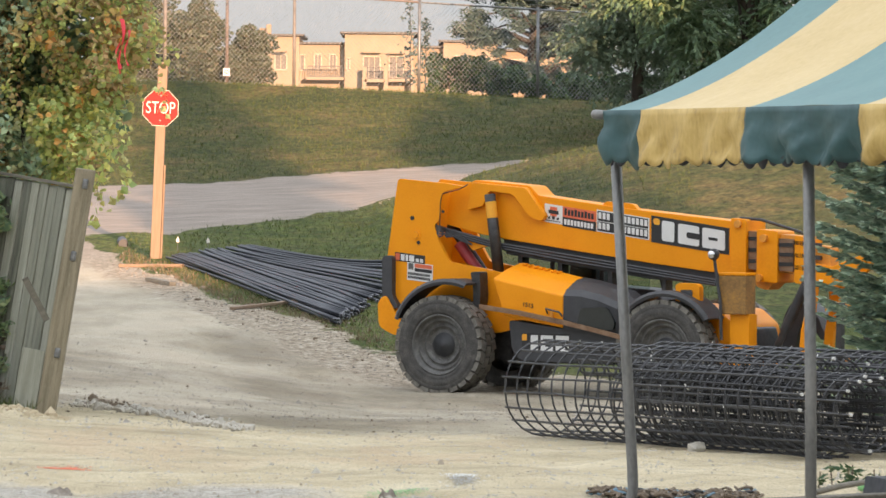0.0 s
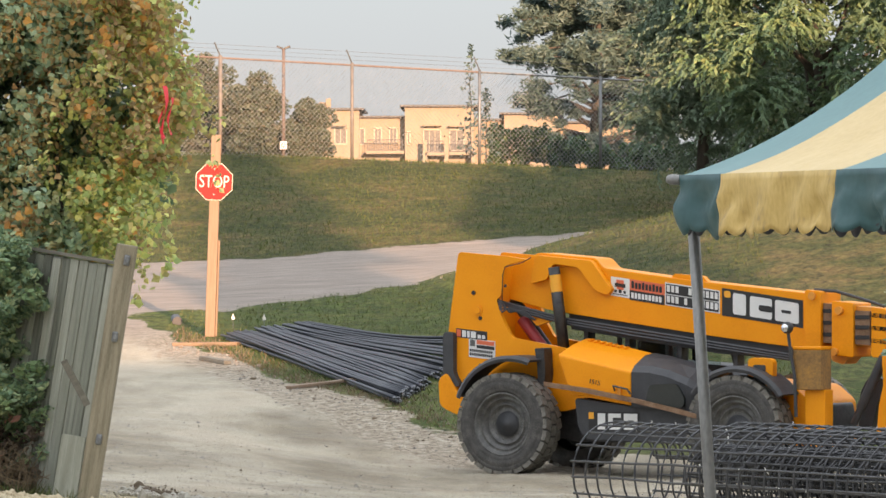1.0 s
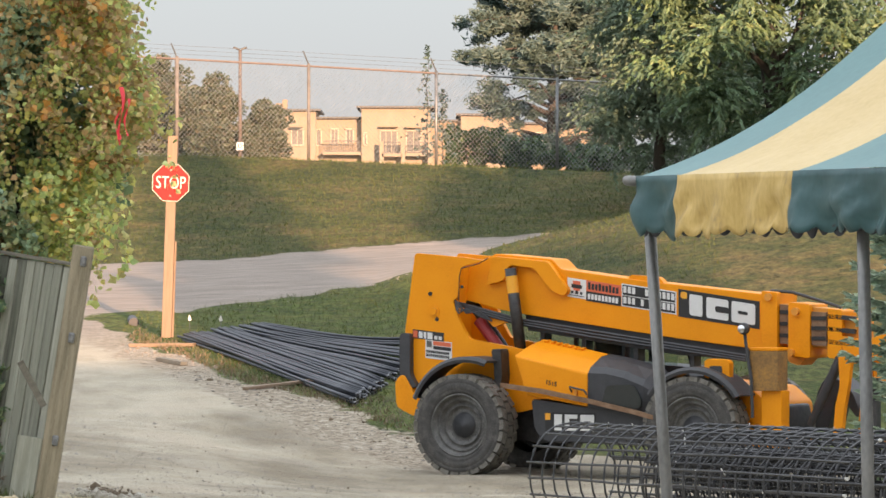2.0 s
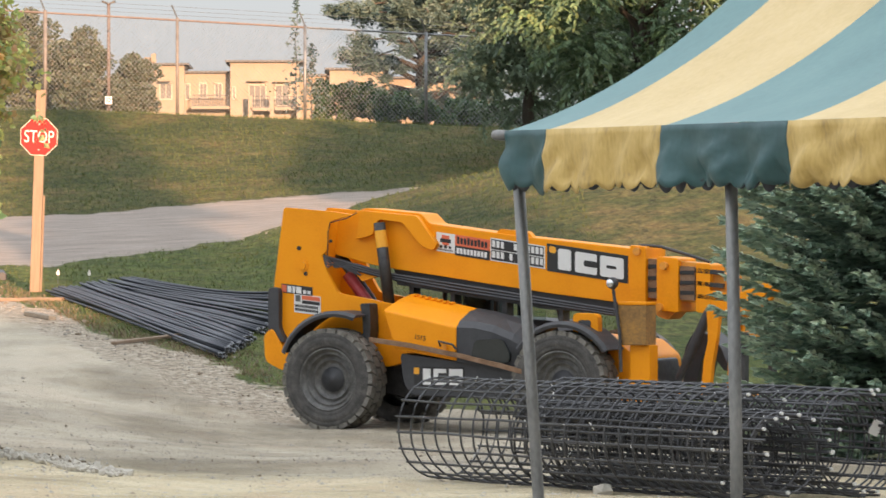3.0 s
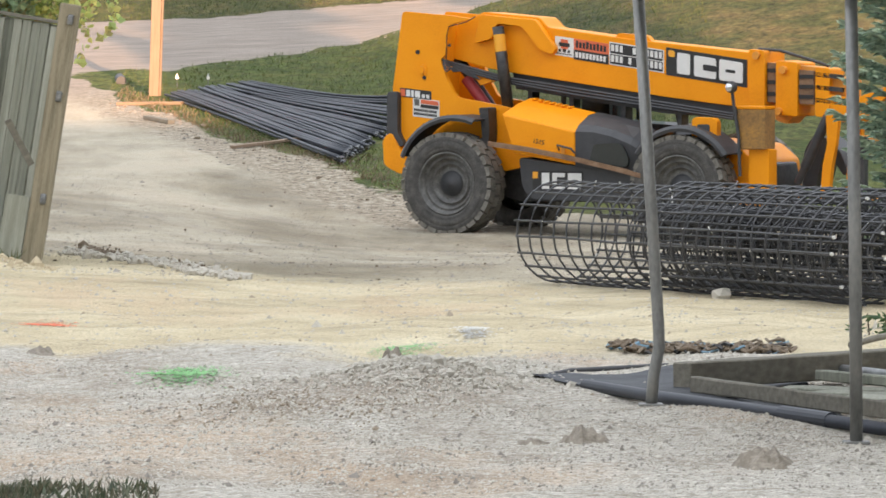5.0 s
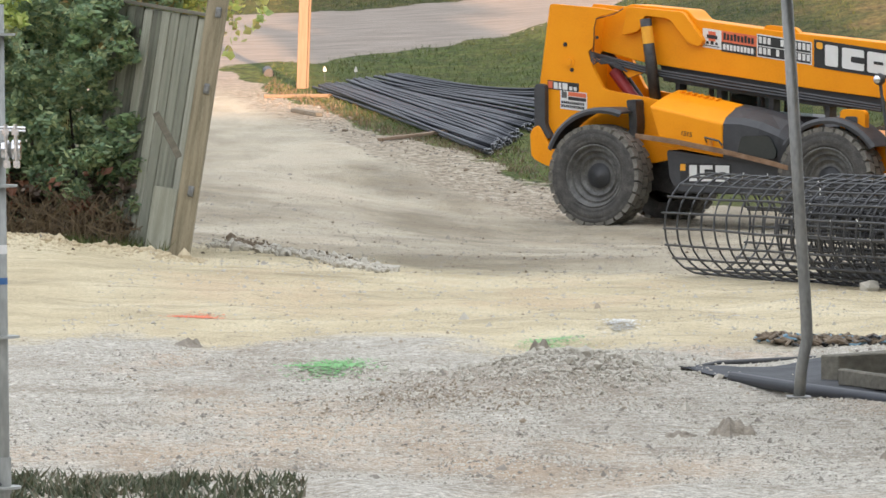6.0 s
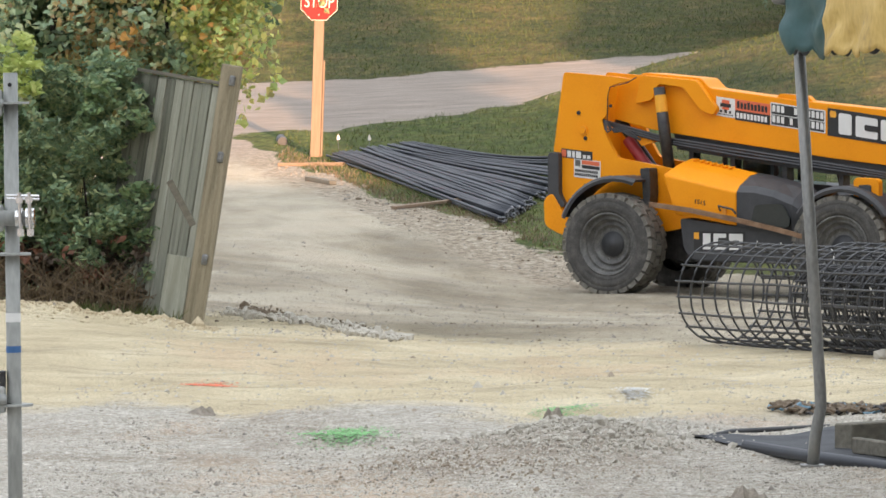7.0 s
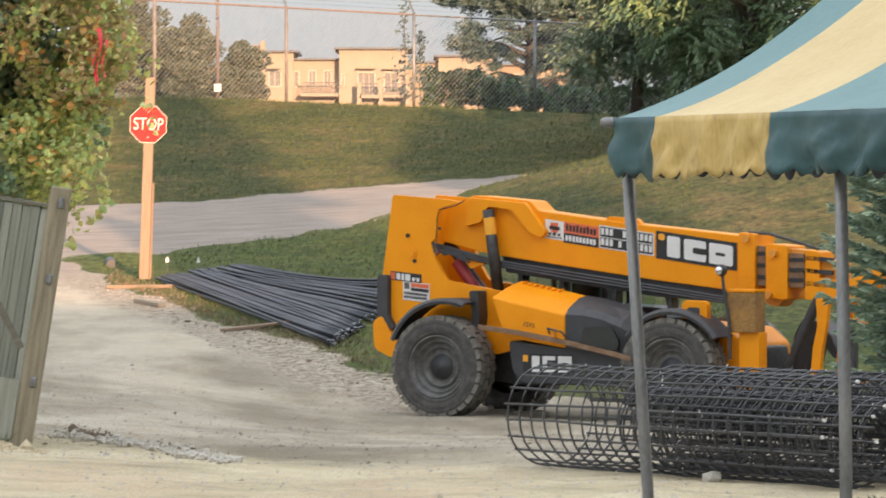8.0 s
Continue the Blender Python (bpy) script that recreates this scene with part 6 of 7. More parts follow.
# ---------------- blue spruce ----------------
def build_spruce(x, y, height, radius, seed, label):
    rng = np.random.default_rng(seed)
    t = thing("spruce_tree", label, "tree")
    gz = lay(x, y)
    bm = bmesh.new()
    tube(bm, [(x, y, gz - 0.1), (x, y, gz + height * 0.5), (x, y, gz + height)], [0.16, 0.1, 0.015], 9)
    part("trunk", bm, BARK, t)
    V, F = [], []
    tip_of = []
    limb = bmesh.new()
    z = 0.25
    while z < height - 0.2:
        r = radius * (1 - z / height) ** 0.7 * (0.80 + 0.20 * smooth(0.6, 2.2, z))
        n = max(5, int(7 + r * 8))
        off = rng.random() * 6
        for k in range(n):
            a = off + k * math.tau / n + rng.normal() * 0.1
            L = r * rng.uniform(0.75, 1.12)
            d = Vector((math.cos(a), math.sin(a), 0))
            droop = rng.uniform(0.0, 0.42)
            pts = []
            for s in (0, 0.35, 0.7, 1.0):
                pts.append(Vector((x, y, gz + z)) + d * (L * s) + Vector((0, 0, -droop * L * s + (0.10 + droop * 0.7) * L * s * s * s)))
            tube(limb, pts, [0.022, 0.016, 0.01, 0.006], 4)
            side = d.cross(Vector((0, 0, 1)))
            m = int(26 + L * 74)
            for q in range(m):
                s = 0.25 + 0.75 * (q + rng.random()) / m
                i = min(2, int(s / 0.34))
                p = pts[0].lerp(pts[3], s)
                p.z = float(np.interp(s, (0, 0.35, 0.7, 1.0), [v.z for v in pts]))
                ax = (d * rng.uniform(0.4, 1.0) + side * rng.uniform(-1, 1) + Vector((0, 0, rng.uniform(-0.35, 0.35)))).normalized()
                ln = rng.uniform(0.09, 0.19) * (1.15 - 0.4 * s)
                w = rng.uniform(0.014, 0.026)
                u = ax.orthogonal().normalized()
                v = ax.cross(u)
                b = len(V)
                V.append(tuple(p))
                for c in range(4):
                    an = c * math.tau / 4
                    V.append(tuple(p + ax * (ln * 0.35) + (u * math.cos(an) + v * math.sin(an)) * w * 1.35))
                V.append(tuple(p + ax * ln))
                # outer needles not pointing down get the paler, skylit colour
                tip_of += [1 if s > 0.74 and ax.z > -0.15 else 0] * 2
                F.append((b, b + 1, b + 5, b + 3))
                F.append((b, b + 2, b + 5, b + 4))
        z += rng.uniform(0.11, 0.17)
    part("limb", limb, BARK, t)
    me = bpy.data.meshes.new("needles")
    me.from_pydata(V, [], F)
    me.materials.append(LEAF_SPRUCE)
    me.materials.append(SPRUCE_TIP)
    me.polygons.foreach_set("material_index", tip_of)
    leaf_part("needles", me, t, "blue-grey needle sprays")


build_spruce(6.08, 52.5, 10.5, 2.6, 21, "blue spruce with dense drooping grey-green branches")
build_spruce(8.3, 56.0, 7.0, 2.2, 22, "second blue spruce standing behind the first")

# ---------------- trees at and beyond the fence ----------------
spray_tree("ash_tree", "tall leafy tree above the bank, sunlight coloured into its outer leaves", 6.9, 117, 4.2, 7.2, 3.3, 2.6, 0.5, 120, 30, LEAF_TREE, 31, 0.62, 0.066, LEAF_LIME)
spray_tree("maple_tree", "dark broadleaf tree with deep shade inside its crown", 4.55, 121, 4.4, 6.6, 1.75, 1.9, 0.3, 110, 30, LEAF_MAPLE, 32, 0.5, 0.066, None, 1.9)
spray_tree("maple_tree", "dark broadleaf tree beyond the tent roof", 10.2, 120, 4.4, 7.0, 2.6, 2.4, 0.3, 100, 30, LEAF_TREE, 33, 0.6, 0.066, None, 1.9)
spray_tree("maple_tree", "low dark tree filling the gap behind the fence", 6.6, 126, 4.6, 3.9, 1.8, 1.4, 0.0, 100, 30, LEAF_MAPLE, 34, 0.5, 0.066, None, 1.9)


def build_pine(x, y, gz, height, rx, seed):
    rng = np.random.default_rng(seed)
    t = thing("pine_tree", "dark irregular pine with sky gaps behind the fence", "tree")
    cs, rs, limbs = [], [], []
    for k in range(46):
        s = k / 45
        z = gz + 0.4 + s * (height - 0.6)
        w = rx * (1.0 - 0.55 * abs(s - 0.45) * 1.5)
        a = k * 2.4 + rng.normal() * 0.3
        e = np.array((x + math.cos(a) * w * rng.uniform(0.7, 1.1), y + math.sin(a) * w, z + rng.uniform(-0.1, 0.5)))
        limbs.append((min(0.97, 0.08 + 0.85 * s), e))
        for q in range(9):
            f = rng.uniform(0.25, 1.08)
            if z - gz < 2.8 and rng.random() < 0.62:
                continue
            cs.append((x + (e[0] - x) * f + rng.normal() * 0.22, y + (e[1] - y) * f + rng.normal() * 0.2, z + (e[2] - z) * f + rng.normal() * 0.14))
            rs.append(rng.uniform(0.22, 0.5))
    trunk_with_limbs(t, (x, y, gz - 0.1), (x + 0.2, y, gz + height), 0.2, limbs)
    P = clump_points(cs, rs, 190, rng, 0.7, 0.15)
    leaf_part("crown", leaves_mesh("crown", P, 0.05, LEAF_PINE, rng, 4.5, -0.2), t)


build_pine(2.6, 150, lay(2.6, 150) - 0.1, 6.0, 2.9, 41)
build_pine(4.6, 155, lay(4.6, 155) - 0.1, 7.2, 2.6, 42)
for bx, by, hh, rr, sd in ((0.4, 134, 0.9, 0.6, 51), (1.4, 135, 0.75, 0.8, 52), (3.2, 135, 0.55, 0.9, 53), (5.0, 134, 0.6, 0.8, 54)):
    rng = np.random.default_rng(sd)
    b = thing("bush", "dark low bush growing behind the chain-link fence", "bush", group="bushes behind the fence")
    gz = lay(bx, by)
    bm = bmesh.new()
    for k in range(5):
        tube(bm, [(bx + 0.1 * k - 0.2, by, gz - 0.05), (bx + (k - 2) * rr * 0.35, by, gz + hh * 0.7)], [0.02, 0.008], 4)
    part("stem", bm, BARK, b)
    cs = [(bx + rng.uniform(-rr, rr), by + rng.uniform(-0.4, 0.4), gz + rng.uniform(0.1, hh)) for _ in range(26)]
    leaf_part("foliage", leaves_mesh("foliage", clump_points(cs, [0.25] * 26, 45, rng), 0.12, LEAF_SHRUB, rng, 1.6, 0.1), b)


def build_sapling(x, y, h, seed):
    rng = np.random.default_rng(seed)
    s = thing("sapling", "thin upright sapling against the fence", "sapling")
    gz = lay(x, y)
    bm = bmesh.new()
    pts = [(x + 0.05 * math.sin(3 * j), y, gz + h * j / 6) for j in range(7)]
    tube(bm, pts, [0.02 - 0.0028 * j for j in range(7)], 5)
    part("trunk", bm, BARK, s)
    P = np.array([(x + rng.normal() * (0.10 + 0.16 * abs(math.sin(5.3 * z + seed))) * (1.15 - z / h), y + rng.normal() * 0.1, gz + z) for z in rng.uniform(0.2, h, 230)])
    leaf_part("foliage", leaves_mesh("foliage", P, 0.07, LEAF_PINE, rng, 1.8, 0.2), s)


build_sapling(-0.72, 131, 2.9, 61)
build_sapling(-0.35, 132, 1.9, 62)
broad_tree("far_tree", "rounded far tree with browning foliage", -10.3, 225, 5.8, 5.6, 1.9, 1.7, 0.0, 90, 300, 0.12, LEAF_FAR, 71, 0.6)
broad_tree("far_tree", "rounded far tree with browning foliage", -12.6, 228, 5.8, 6.1, 1.9, 1.7, 0.0, 90, 300, 0.12, LEAF_FAR, 72, 0.6)
broad_tree("far_tree", "small round dark green far tree", -8.0, 224, 5.8, 4.6, 1.15, 1.0, 0.0, 60, 300, 0.11, LEAF_FAR, 73, 0.45)

# ---------------- chain-link fence ----------------
FENCE_X = (-10.3, -6.65, -3.55, -0.50, 2.44, 5.4, 8.4)


def fence_y(x):
    return 127.5 + 0.35 * (x + 6.6)


def rail_z(x):
    return 7.60 - 0.043 * (x + 6.57)


def build_fence():
    f = thing("chain_link_fence", "tall grey chain-link fence with barbed wire on a grassy crest", "fence")
    for x in FENCE_X:
        y = fence_y(x)
        bm = bmesh.new()
        rod(bm, (x, y, lay(x, y) - 0.2), (x, y, rail_z(x) + 0.06), 0.05 if x < -6 and x > -9 else 0.04, n=10)
        p = part("post", bm, POST_DULL if x < -1 else GALV, f, "", None, True)
        bm = bmesh.new()
        rod(bm, (x, y, rail_z(x) + 0.04), (x - 0.13, y - 0.2, rail_z(x) + 0.36), 0.016, n=6)
        part("wire_arm", bm, GALV, p)
    for a, b in zip(FENCE_X, FENCE_X[1:]):
        bm = bmesh.new()
        rod(bm, (a, fence_y(a), rail_z(a)), (b, fence_y(b), rail_z(b)), 0.024, n=8)
        part("top_rail", bm, material("rusty_rail", [(0.13, 0.10, 0.09), (0.21, 0.17, 0.15)], 6, 0.7, 0.2, 0.05) if a < -3 else GALV, f)
        for k in range(3):
            bm = bmesh.new()
            off = 0.12 + 0.1 * k
            rod(bm, (a - 0.4 * off, fence_y(a) - 0.6 * off, rail_z(a) + off), (b - 0.4 * off, fence_y(b) - 0.6 * off, rail_z(b) + off), 0.004, n=4)
            part("barbed_wire", bm, GALV, f)
        bm = bmesh.new()
        x = a - 2.6
        step = 0.105
        while x < b + 2.6:
            for sg in (1, -1):
                # a wire climbs at 45 degrees between the ground and the rail
                zb, zt = lay(min(max(x, a), b), fence_y(min(max(x, a), b))), rail_z(min(max(x, a), b))
                h = zt - zb
                x0, x1 = (x, x + h * 0.9) if sg > 0 else (x + h * 0.9, x)
                s0 = max(0.0, min(1.0, (a - x0) / (x1 - x0))) if x1 > x0 else max(0.0, min(1.0, (b - x0) / (x1 - x0)))
                s1 = max(0.0, min(1.0, (b - x0) / (x1 - x0))) if x1 > x0 else max(0.0, min(1.0, (a - x0) / (x1 - x0)))
                if s1 - s0 > 0.02:
                    q0, q1 = x0 + (x1 - x0) * s0, x0 + (x1 - x0) * s1
                    rod(bm, (q0, fence_y(q0), zb + h * s0), (q1, fence_y(q1), zb + h * s1), 0.0046, n=3, cap=False)
            x += step
        w = part("wire_mesh", bm, TENT_POLE, f)
        w["kind"] = "stuff"
    return f


build_fence()


def build_light_pole():
    x, y = -5.25, 130
    p = thing("light_pole", "slim rusty light pole with a white lettered base plate", "light pole")
    z0 = lay(x, y)
    bm = bmesh.new()
    rod(bm, (x, y, z0 - 0.2), (x, y, 7.92), 0.05, 0.04, n=10)
    part("pole", bm, material("rust_brown_steel", [(0.14, 0.11, 0.095), (0.21, 0.17, 0.15)], 6, 0.7, 0.2), p, "", None, True)
    for s in (-1, 1):
        bm = bmesh.new()
        box(bm, (x + s * 0.09, y, 7.95), (0.16, 0.1, 0.05), Matrix.Rotation(s * -0.35, 4, "Y"), 0.01)
        part("lamp_head", bm, DARK_STEEL, p)
    bm = bmesh.new()
    box(bm, (x, y - 0.08, 5.58), (0.17, 0.02, 0.19), None, 0.004)
    pl = part("plate", bm, DECAL_WHITE, p, "white square plate")
    text_mesh("lettering", "D", 0.15, DECAL_BLACK, pl, Matrix.Translation((x, y - 0.095, 5.58)) @ Matrix.Rotation(radians(90), 4, "X"))


build_light_pole()


# ---------------- building beyond the crest ----------------
def build_building():
    S = 25.33
    def X(c):
        return (c - 709) / S
    def Z(c):
        return 2.7 + (440 - c) / S
    b = thing("low_building", "cream stucco building with flat roofs, balconies and tall windows", "building")
    gy = 375.0
    gz = lay(-8, gy) - 1.0
    def block(c0, c1, top, y0, y1, mt, slab=True):
        bm = bmesh.new()
        box(bm, ((X(c0) + X(c1)) / 2, (y0 + y1) / 2, (gz + Z(top)) / 2), (X(c1) - X(c0), y1 - y0, Z(top) - gz))
        w = part("wall", bm, mt, b)
        if slab:
            bm = bmesh.new()
            box(bm, ((X(c0) + X(c1)) / 2, (y0 + y1) / 2, Z(top) + 0.07), (X(c1) - X(c0) + 0.7, y1 - y0 + 0.9, 0.14), None, 0.02)
            part("roof", bm, DARK_STEEL, b, "thin dark overhanging flat roof")
        return w
    block(385, 460, 168, gy - 1.2, gy + 9, STUCCO)
    block(455, 545, 181, gy, gy + 8, STUCCO)
    block(541, 662, 163, gy - 1.6, gy + 9, STUCCO)
    block(660, 722, 186, gy, gy + 8, STUCCO_DARK)
    block(716, 812, 176, gy - 1.2, gy + 9, STUCCO)
    block(812, 1010, 190, gy + 1, gy + 8, STUCCO_DARK)
    bm = bmesh.new()
    box(bm, (X(404), gy + 1, Z(165) + 0.3), (0.35, 0.5, 0.9), None, 0.02)
    box(bm, (X(393), gy + 1.5, Z(165) + 0.25), (0.5, 0.5, 0.5), None, 0.02)
    part("chimney", bm, STUCCO_DARK, b)
    def window(c0, y0, c1, y1, front, cols=2):
        bm = bmesh.new()
        fw = 0.1
        x0, x1, z0, z1 = X(c0), X(c1), Z(y1), Z(y0)
        for bx, bz, sx, sz in (((x0 + x1) / 2, z1, x1 - x0 + fw, fw), ((x0 + x1) / 2, z0, x1 - x0 + fw, fw), (x0, (z0 + z1) / 2, fw, z1 - z0), (x1, (z0 + z1) / 2, fw, z1 - z0)):
            box(bm, (bx, front - 0.05, bz), (sx, 0.14, sz))
        for k in range(1, cols):
            box(bm, (x0 + (x1 - x0) * k / cols, front - 0.05, (z0 + z1) / 2), (0.05, 0.1, z1 - z0))
        fr = part("window", bm, TRIM_CREAM, b, "cream-framed tall window")
        bm = bmesh.new()
        box(bm, ((x0 + x1) / 2, front + 0.0, (z0 + z1) / 2), (x1 - x0, 0.04, z1 - z0))
        part("pane", bm, WINDOW_GLASS, fr)
    for w in ((417, 200, 438, 228, gy - 1.2, 2), (460, 200, 469, 228, gy, 1), (486, 199, 499, 226, gy, 2), (513, 199, 526, 226, gy, 2), (545, 207, 550, 228, gy - 1.6, 1), (574, 203, 604, 242, gy - 1.6, 3), (620, 203, 645, 240, gy - 1.6, 2), (735, 200, 760, 235, gy - 1.2, 2), (830, 205, 860, 235, gy + 1, 2)):
        window(*w)
    for c0, c1, top in ((573, 605, 196), (619, 647, 197), (417, 438, 196)):
        bm = bmesh.new()
        box(bm, ((X(c0) + X(c1)) / 2, gy - 2.0, Z(top)), (X(c1) - X(c0), 0.9, 0.1))
        part("canopy", bm, STUCCO_DARK, b)
    for c0, c1, y0, y1, front in ((475, 537, 221, 239, gy - 1.6), (580, 610, 224, 243, gy - 3.2), (622, 660, 224, 242, gy - 3.2)):
        bm = bmesh.new()
        box(bm, ((X(c0) + X(c1)) / 2, front, Z(y0)), (X(c1) - X(c0), 0.06, 0.06))
        box(bm, ((X(c0) + X(c1)) / 2, front, Z(y1)), (X(c1) - X(c0), 0.06, 0.06))
        n = int((X(c1) - X(c0)) / 0.12)
        for k in range(n + 1):
            box(bm, (X(c0) + (X(c1) - X(c0)) * k / n, front, (Z(y0) + Z(y1)) / 2), (0.03, 0.03, Z(y0) - Z(y1)))
        part("balcony_rail", bm, DARK_STEEL, b, "dark metal balcony rail")
        bm = bmesh.new()
        box(bm, ((X(c0) + X(c1)) / 2, (front + gy) / 2, Z(y1) - 0.15), (X(c1) - X(c0) + 0.2, gy - front + 0.3, 0.2))
        part("balcony_slab", bm, STUCCO, b)
    for c in (577, 615, 661):
        bm = bmesh.new()
        box(bm, (X(c), gy - 3.2, (gz + Z(224)) / 2), (0.28, 0.3, Z(221) - gz))
        part("pier", bm, STUCCO, b)


build_building()


# ---------------- unseen wall and trees added to shade yard and slope ---
bm = bmesh.new()
box(bm, (13.5, -13.0, 7.5), (45.0, 0.4, 15.5))
# raised blocks, sized to shade the grass by the pipes and the mound's left
box(bm, (24.2, -13.05, 16.6), (6.4, 0.36, 3.0))
box(bm, (27.3, -13.05, 17.0), (1.5, 0.36, 4.0))
solid("shade_wall", bm, CONCRETE_WALL, "plain unseen wall added behind the viewer to shade the yard", "wall", kind="structure")


def shade_tree(label, x, y, masses, clumps, seed):
    """An unseen tall tree added to cast shade; masses: centre and half sizes of the crown's lobes."""
    rng = np.random.default_rng(seed)
    t = thing("shade_tree", label, "tree")
    cs = []
    vol = [m[2][0] * m[2][1] * m[2][2] for m in masses]
    for (cx, cz, half), v in zip([(m[0], m[1], m[2]) for m in masses], vol):
        k = 0
        while k < clumps * v / sum(vol):
            u = rng.uniform(-1, 1, 3)
            if np.dot(u, u) > 1:
                continue
            cs.append((cx + u[0] * half[0], y + u[1] * half[1], cz + u[2] * half[2]))
            k += 1
    gz = lay(x, y)
    top = max(m[1] for m in masses)
    trunk_with_limbs(t, (x, y, gz - 0.1), (x, y, top), 0.3, [(0.55 + 0.04 * k, cs[int(k * len(cs) / 11)]) for k in range(11)])
    P = clump_points(cs, [0.45] * len(cs), 80, rng, 0.9, 0.2)
    leaf_part("crown", leaves_mesh("crown", P, 0.26, LEAF_TREE, rng, 1.6, 0.2), t)


# crown lobes are laid out to throw the shadow patches on slope and road
shade_tree("unseen broad tree added to shade the right of the slope", 17.0, 60, ((14.3, 11.9, (1.9, 1.6, 1.2)), (16.8, 12.6, (2.8, 2.0, 1.9)), (19.6, 13.2, (2.2, 2.0, 2.3))), 420, 81)
shade_tree("unseen leaning tree added to shade the road and left slope", 17.0, 20, ((14.7, 13.6, (1.2, 1.0, 1.0)), (15.9, 14.9, (1.3, 1.0, 1.1)), (17.4, 16.8, (1.4, 1.2, 1.5)), (18.3, 18.9, (0.9, 1.0, 1.6)), (18.7, 20.4, (0.5, 0.6, 1.0))), 330, 82)


# ---------------- yard clutter ----------------
def scatter_rocks(name, pts, sizes, mat, label, category, seed, fine=False):
    rng = np.random.default_rng(seed)
    bm = bmesh.new()
    if fine:
        ring = [bm.verts.new((math.cos(k * math.tau / 5), math.sin(k * math.tau / 5), 0.2 * (-1) ** k)) for k in range(5)]
        top, low = bm.verts.new((0.1, 0, 1)), bm.verts.new((0, 0.1, -1))
        for k in range(5):
            bm.faces.new((ring[k], ring[(k + 1) % 5], top))
            bm.faces.new((ring[(k + 1) % 5], ring[k], low))
        bm.verts.index_update()
    else:
        bmesh.ops.create_icosphere(bm, subdivisions=1, radius=1.0)
    base = np.array([v.co[:] for v in bm.verts])
    tri = np.array([[v.index for v in f.verts] for f in bm.faces])
    bm.free()
    Vs, Fs = [], []
    for i, (p, s) in enumerate(zip(pts, sizes)):
        v = base * (1 + 0.28 * rng.normal(size=(len(base), 1)))
        a = rng.random() * 6.3
        c, d = math.cos(a), math.sin(a)
        v = v @ np.array([[c, d, 0], [-d, c, 0], [0, 0, 1.0]])
        v = v * s * np.array([1.05, 0.9, rng.uniform(0.75, 1.15)])
        Vs.append(v + np.asarray(p))
        Fs.append(tri + i * len(base))
    me = bpy.data.meshes.new(name)
    me.from_pydata(np.concatenate(Vs).tolist(), [], np.concatenate(Fs).tolist())
    me.materials.append(mat)
    return tagged(new(name, me), label, category, kind="stuff")


def yard_points(n, x0, x1, y0, y1, rng, bias=None):
    out = []
    while len(out) < n:
        x, y = rng.uniform(x0, x1), rng.uniform(y0, y1)
        if bias and rng.random() > bias(x, y):
            continue
        out.append((x, y, lay(x, y)))
    return out


rg = np.random.default_rng(5)
dens = lambda x, y: (0.25 + 0.75 * (0.5 + noise.noise(Vector((x * 1.5, y * 0.6, 7))))) * (1.0 if y < 34 else 0.25)
pts = yard_points(18000, -3.6, 3.6, 26.0, 44.0, rg, dens)
scatter_rocks("gravel", pts, np.exp(rg.normal(-5.1, 0.45, len(pts))), STONE, "loose pale crushed stone over the yard", "gravel", 6, True)
# thick crushed stone over the near part of the yard, in drifts
drift = lambda x, y: 0.05 + 0.95 * smooth(-0.2, 0.45, noise.noise(Vector((x * 1.1, y * 0.5, 3))) + 0.12 * (31.5 - y))
pts = yard_points(30000, -3.0, 3.0, 23.8, 33.5, rg, drift)
scatter_rocks("pale_gravel", pts[:20000], np.exp(rg.normal(-5.3, 0.42, 20000)), STONE, "thick pale crushed stone near the viewer", "gravel", 61, True)
scatter_rocks("grey_gravel", pts[20000:], np.exp(rg.normal(-5.35, 0.45, 10000)), GRAVEL_GREY, "grey crushed stone mixed into the yard", "gravel", 62, True)
pts = yard_points(2600, -3.8, 3.6, 26.0, 43.5, rg)
scatter_rocks("soil_crumbs", pts, np.exp(rg.normal(-5.35, 0.5, len(pts))), HEAP_SOIL, "brown soil crumbs on the yard", "soil", 7, True)
# stony lip beside the gate post and along the lane's edge
pts = [(x, 47.8 + (x + 3.0) * -3.2 + dy, lay(x, 47.8 + (x + 3.0) * -3.2 + dy) + 0.02) for x, dy in zip(rg.uniform(-3.5, -1.6, 620), rg.normal(0, 0.55, 620))]
scatter_rocks("rubble", pts, np.exp(rg.normal(-4.2, 0.5, len(pts))), STONE, "broken pale rubble beside the gate post", "rubble", 8)
pts = [(x, 47.8 + (x + 3.0) * -3.2 + dy, lay(x, 47.8 + (x + 3.0) * -3.2 + dy) + 0.02) for x, dy in zip(-3.4 + 1.5 * rg.beta(1.0, 2.0, 420), rg.normal(0.9, 0.4, 420))]
scatter_rocks("soil_clods", pts, np.exp(rg.normal(-4.5, 0.45, len(pts))), STONE_DARK, "dark soil clods on the rubble lip", "soil", 9)
pts = [(x, y, lay(x, y)) for x, y in zip(rg.uniform(-5.2, -3.15, 1500), rg.normal(43.75, 0.28, 1500))]
scatter_rocks("soil_lip", pts, np.exp(rg.normal(-4.75, 0.5, len(pts))), LIP_SOIL, "crumbly pale soil ridge below the shrub", "rubble", 31)
pts = []
for _ in range(1500):
    x = rg.uniform(-5.6, 0.6)
    y = bank_line(x) * DEEP + rg.normal(-1.2, 1.3)
    pts.append((x, y, lay(x, y)))
scatter_rocks("bank_stones", pts[:700], np.exp(rg.normal(-4.75, 0.5, 700)), STONE_DARK, "brown stones along the grass bank", "stones", 10)
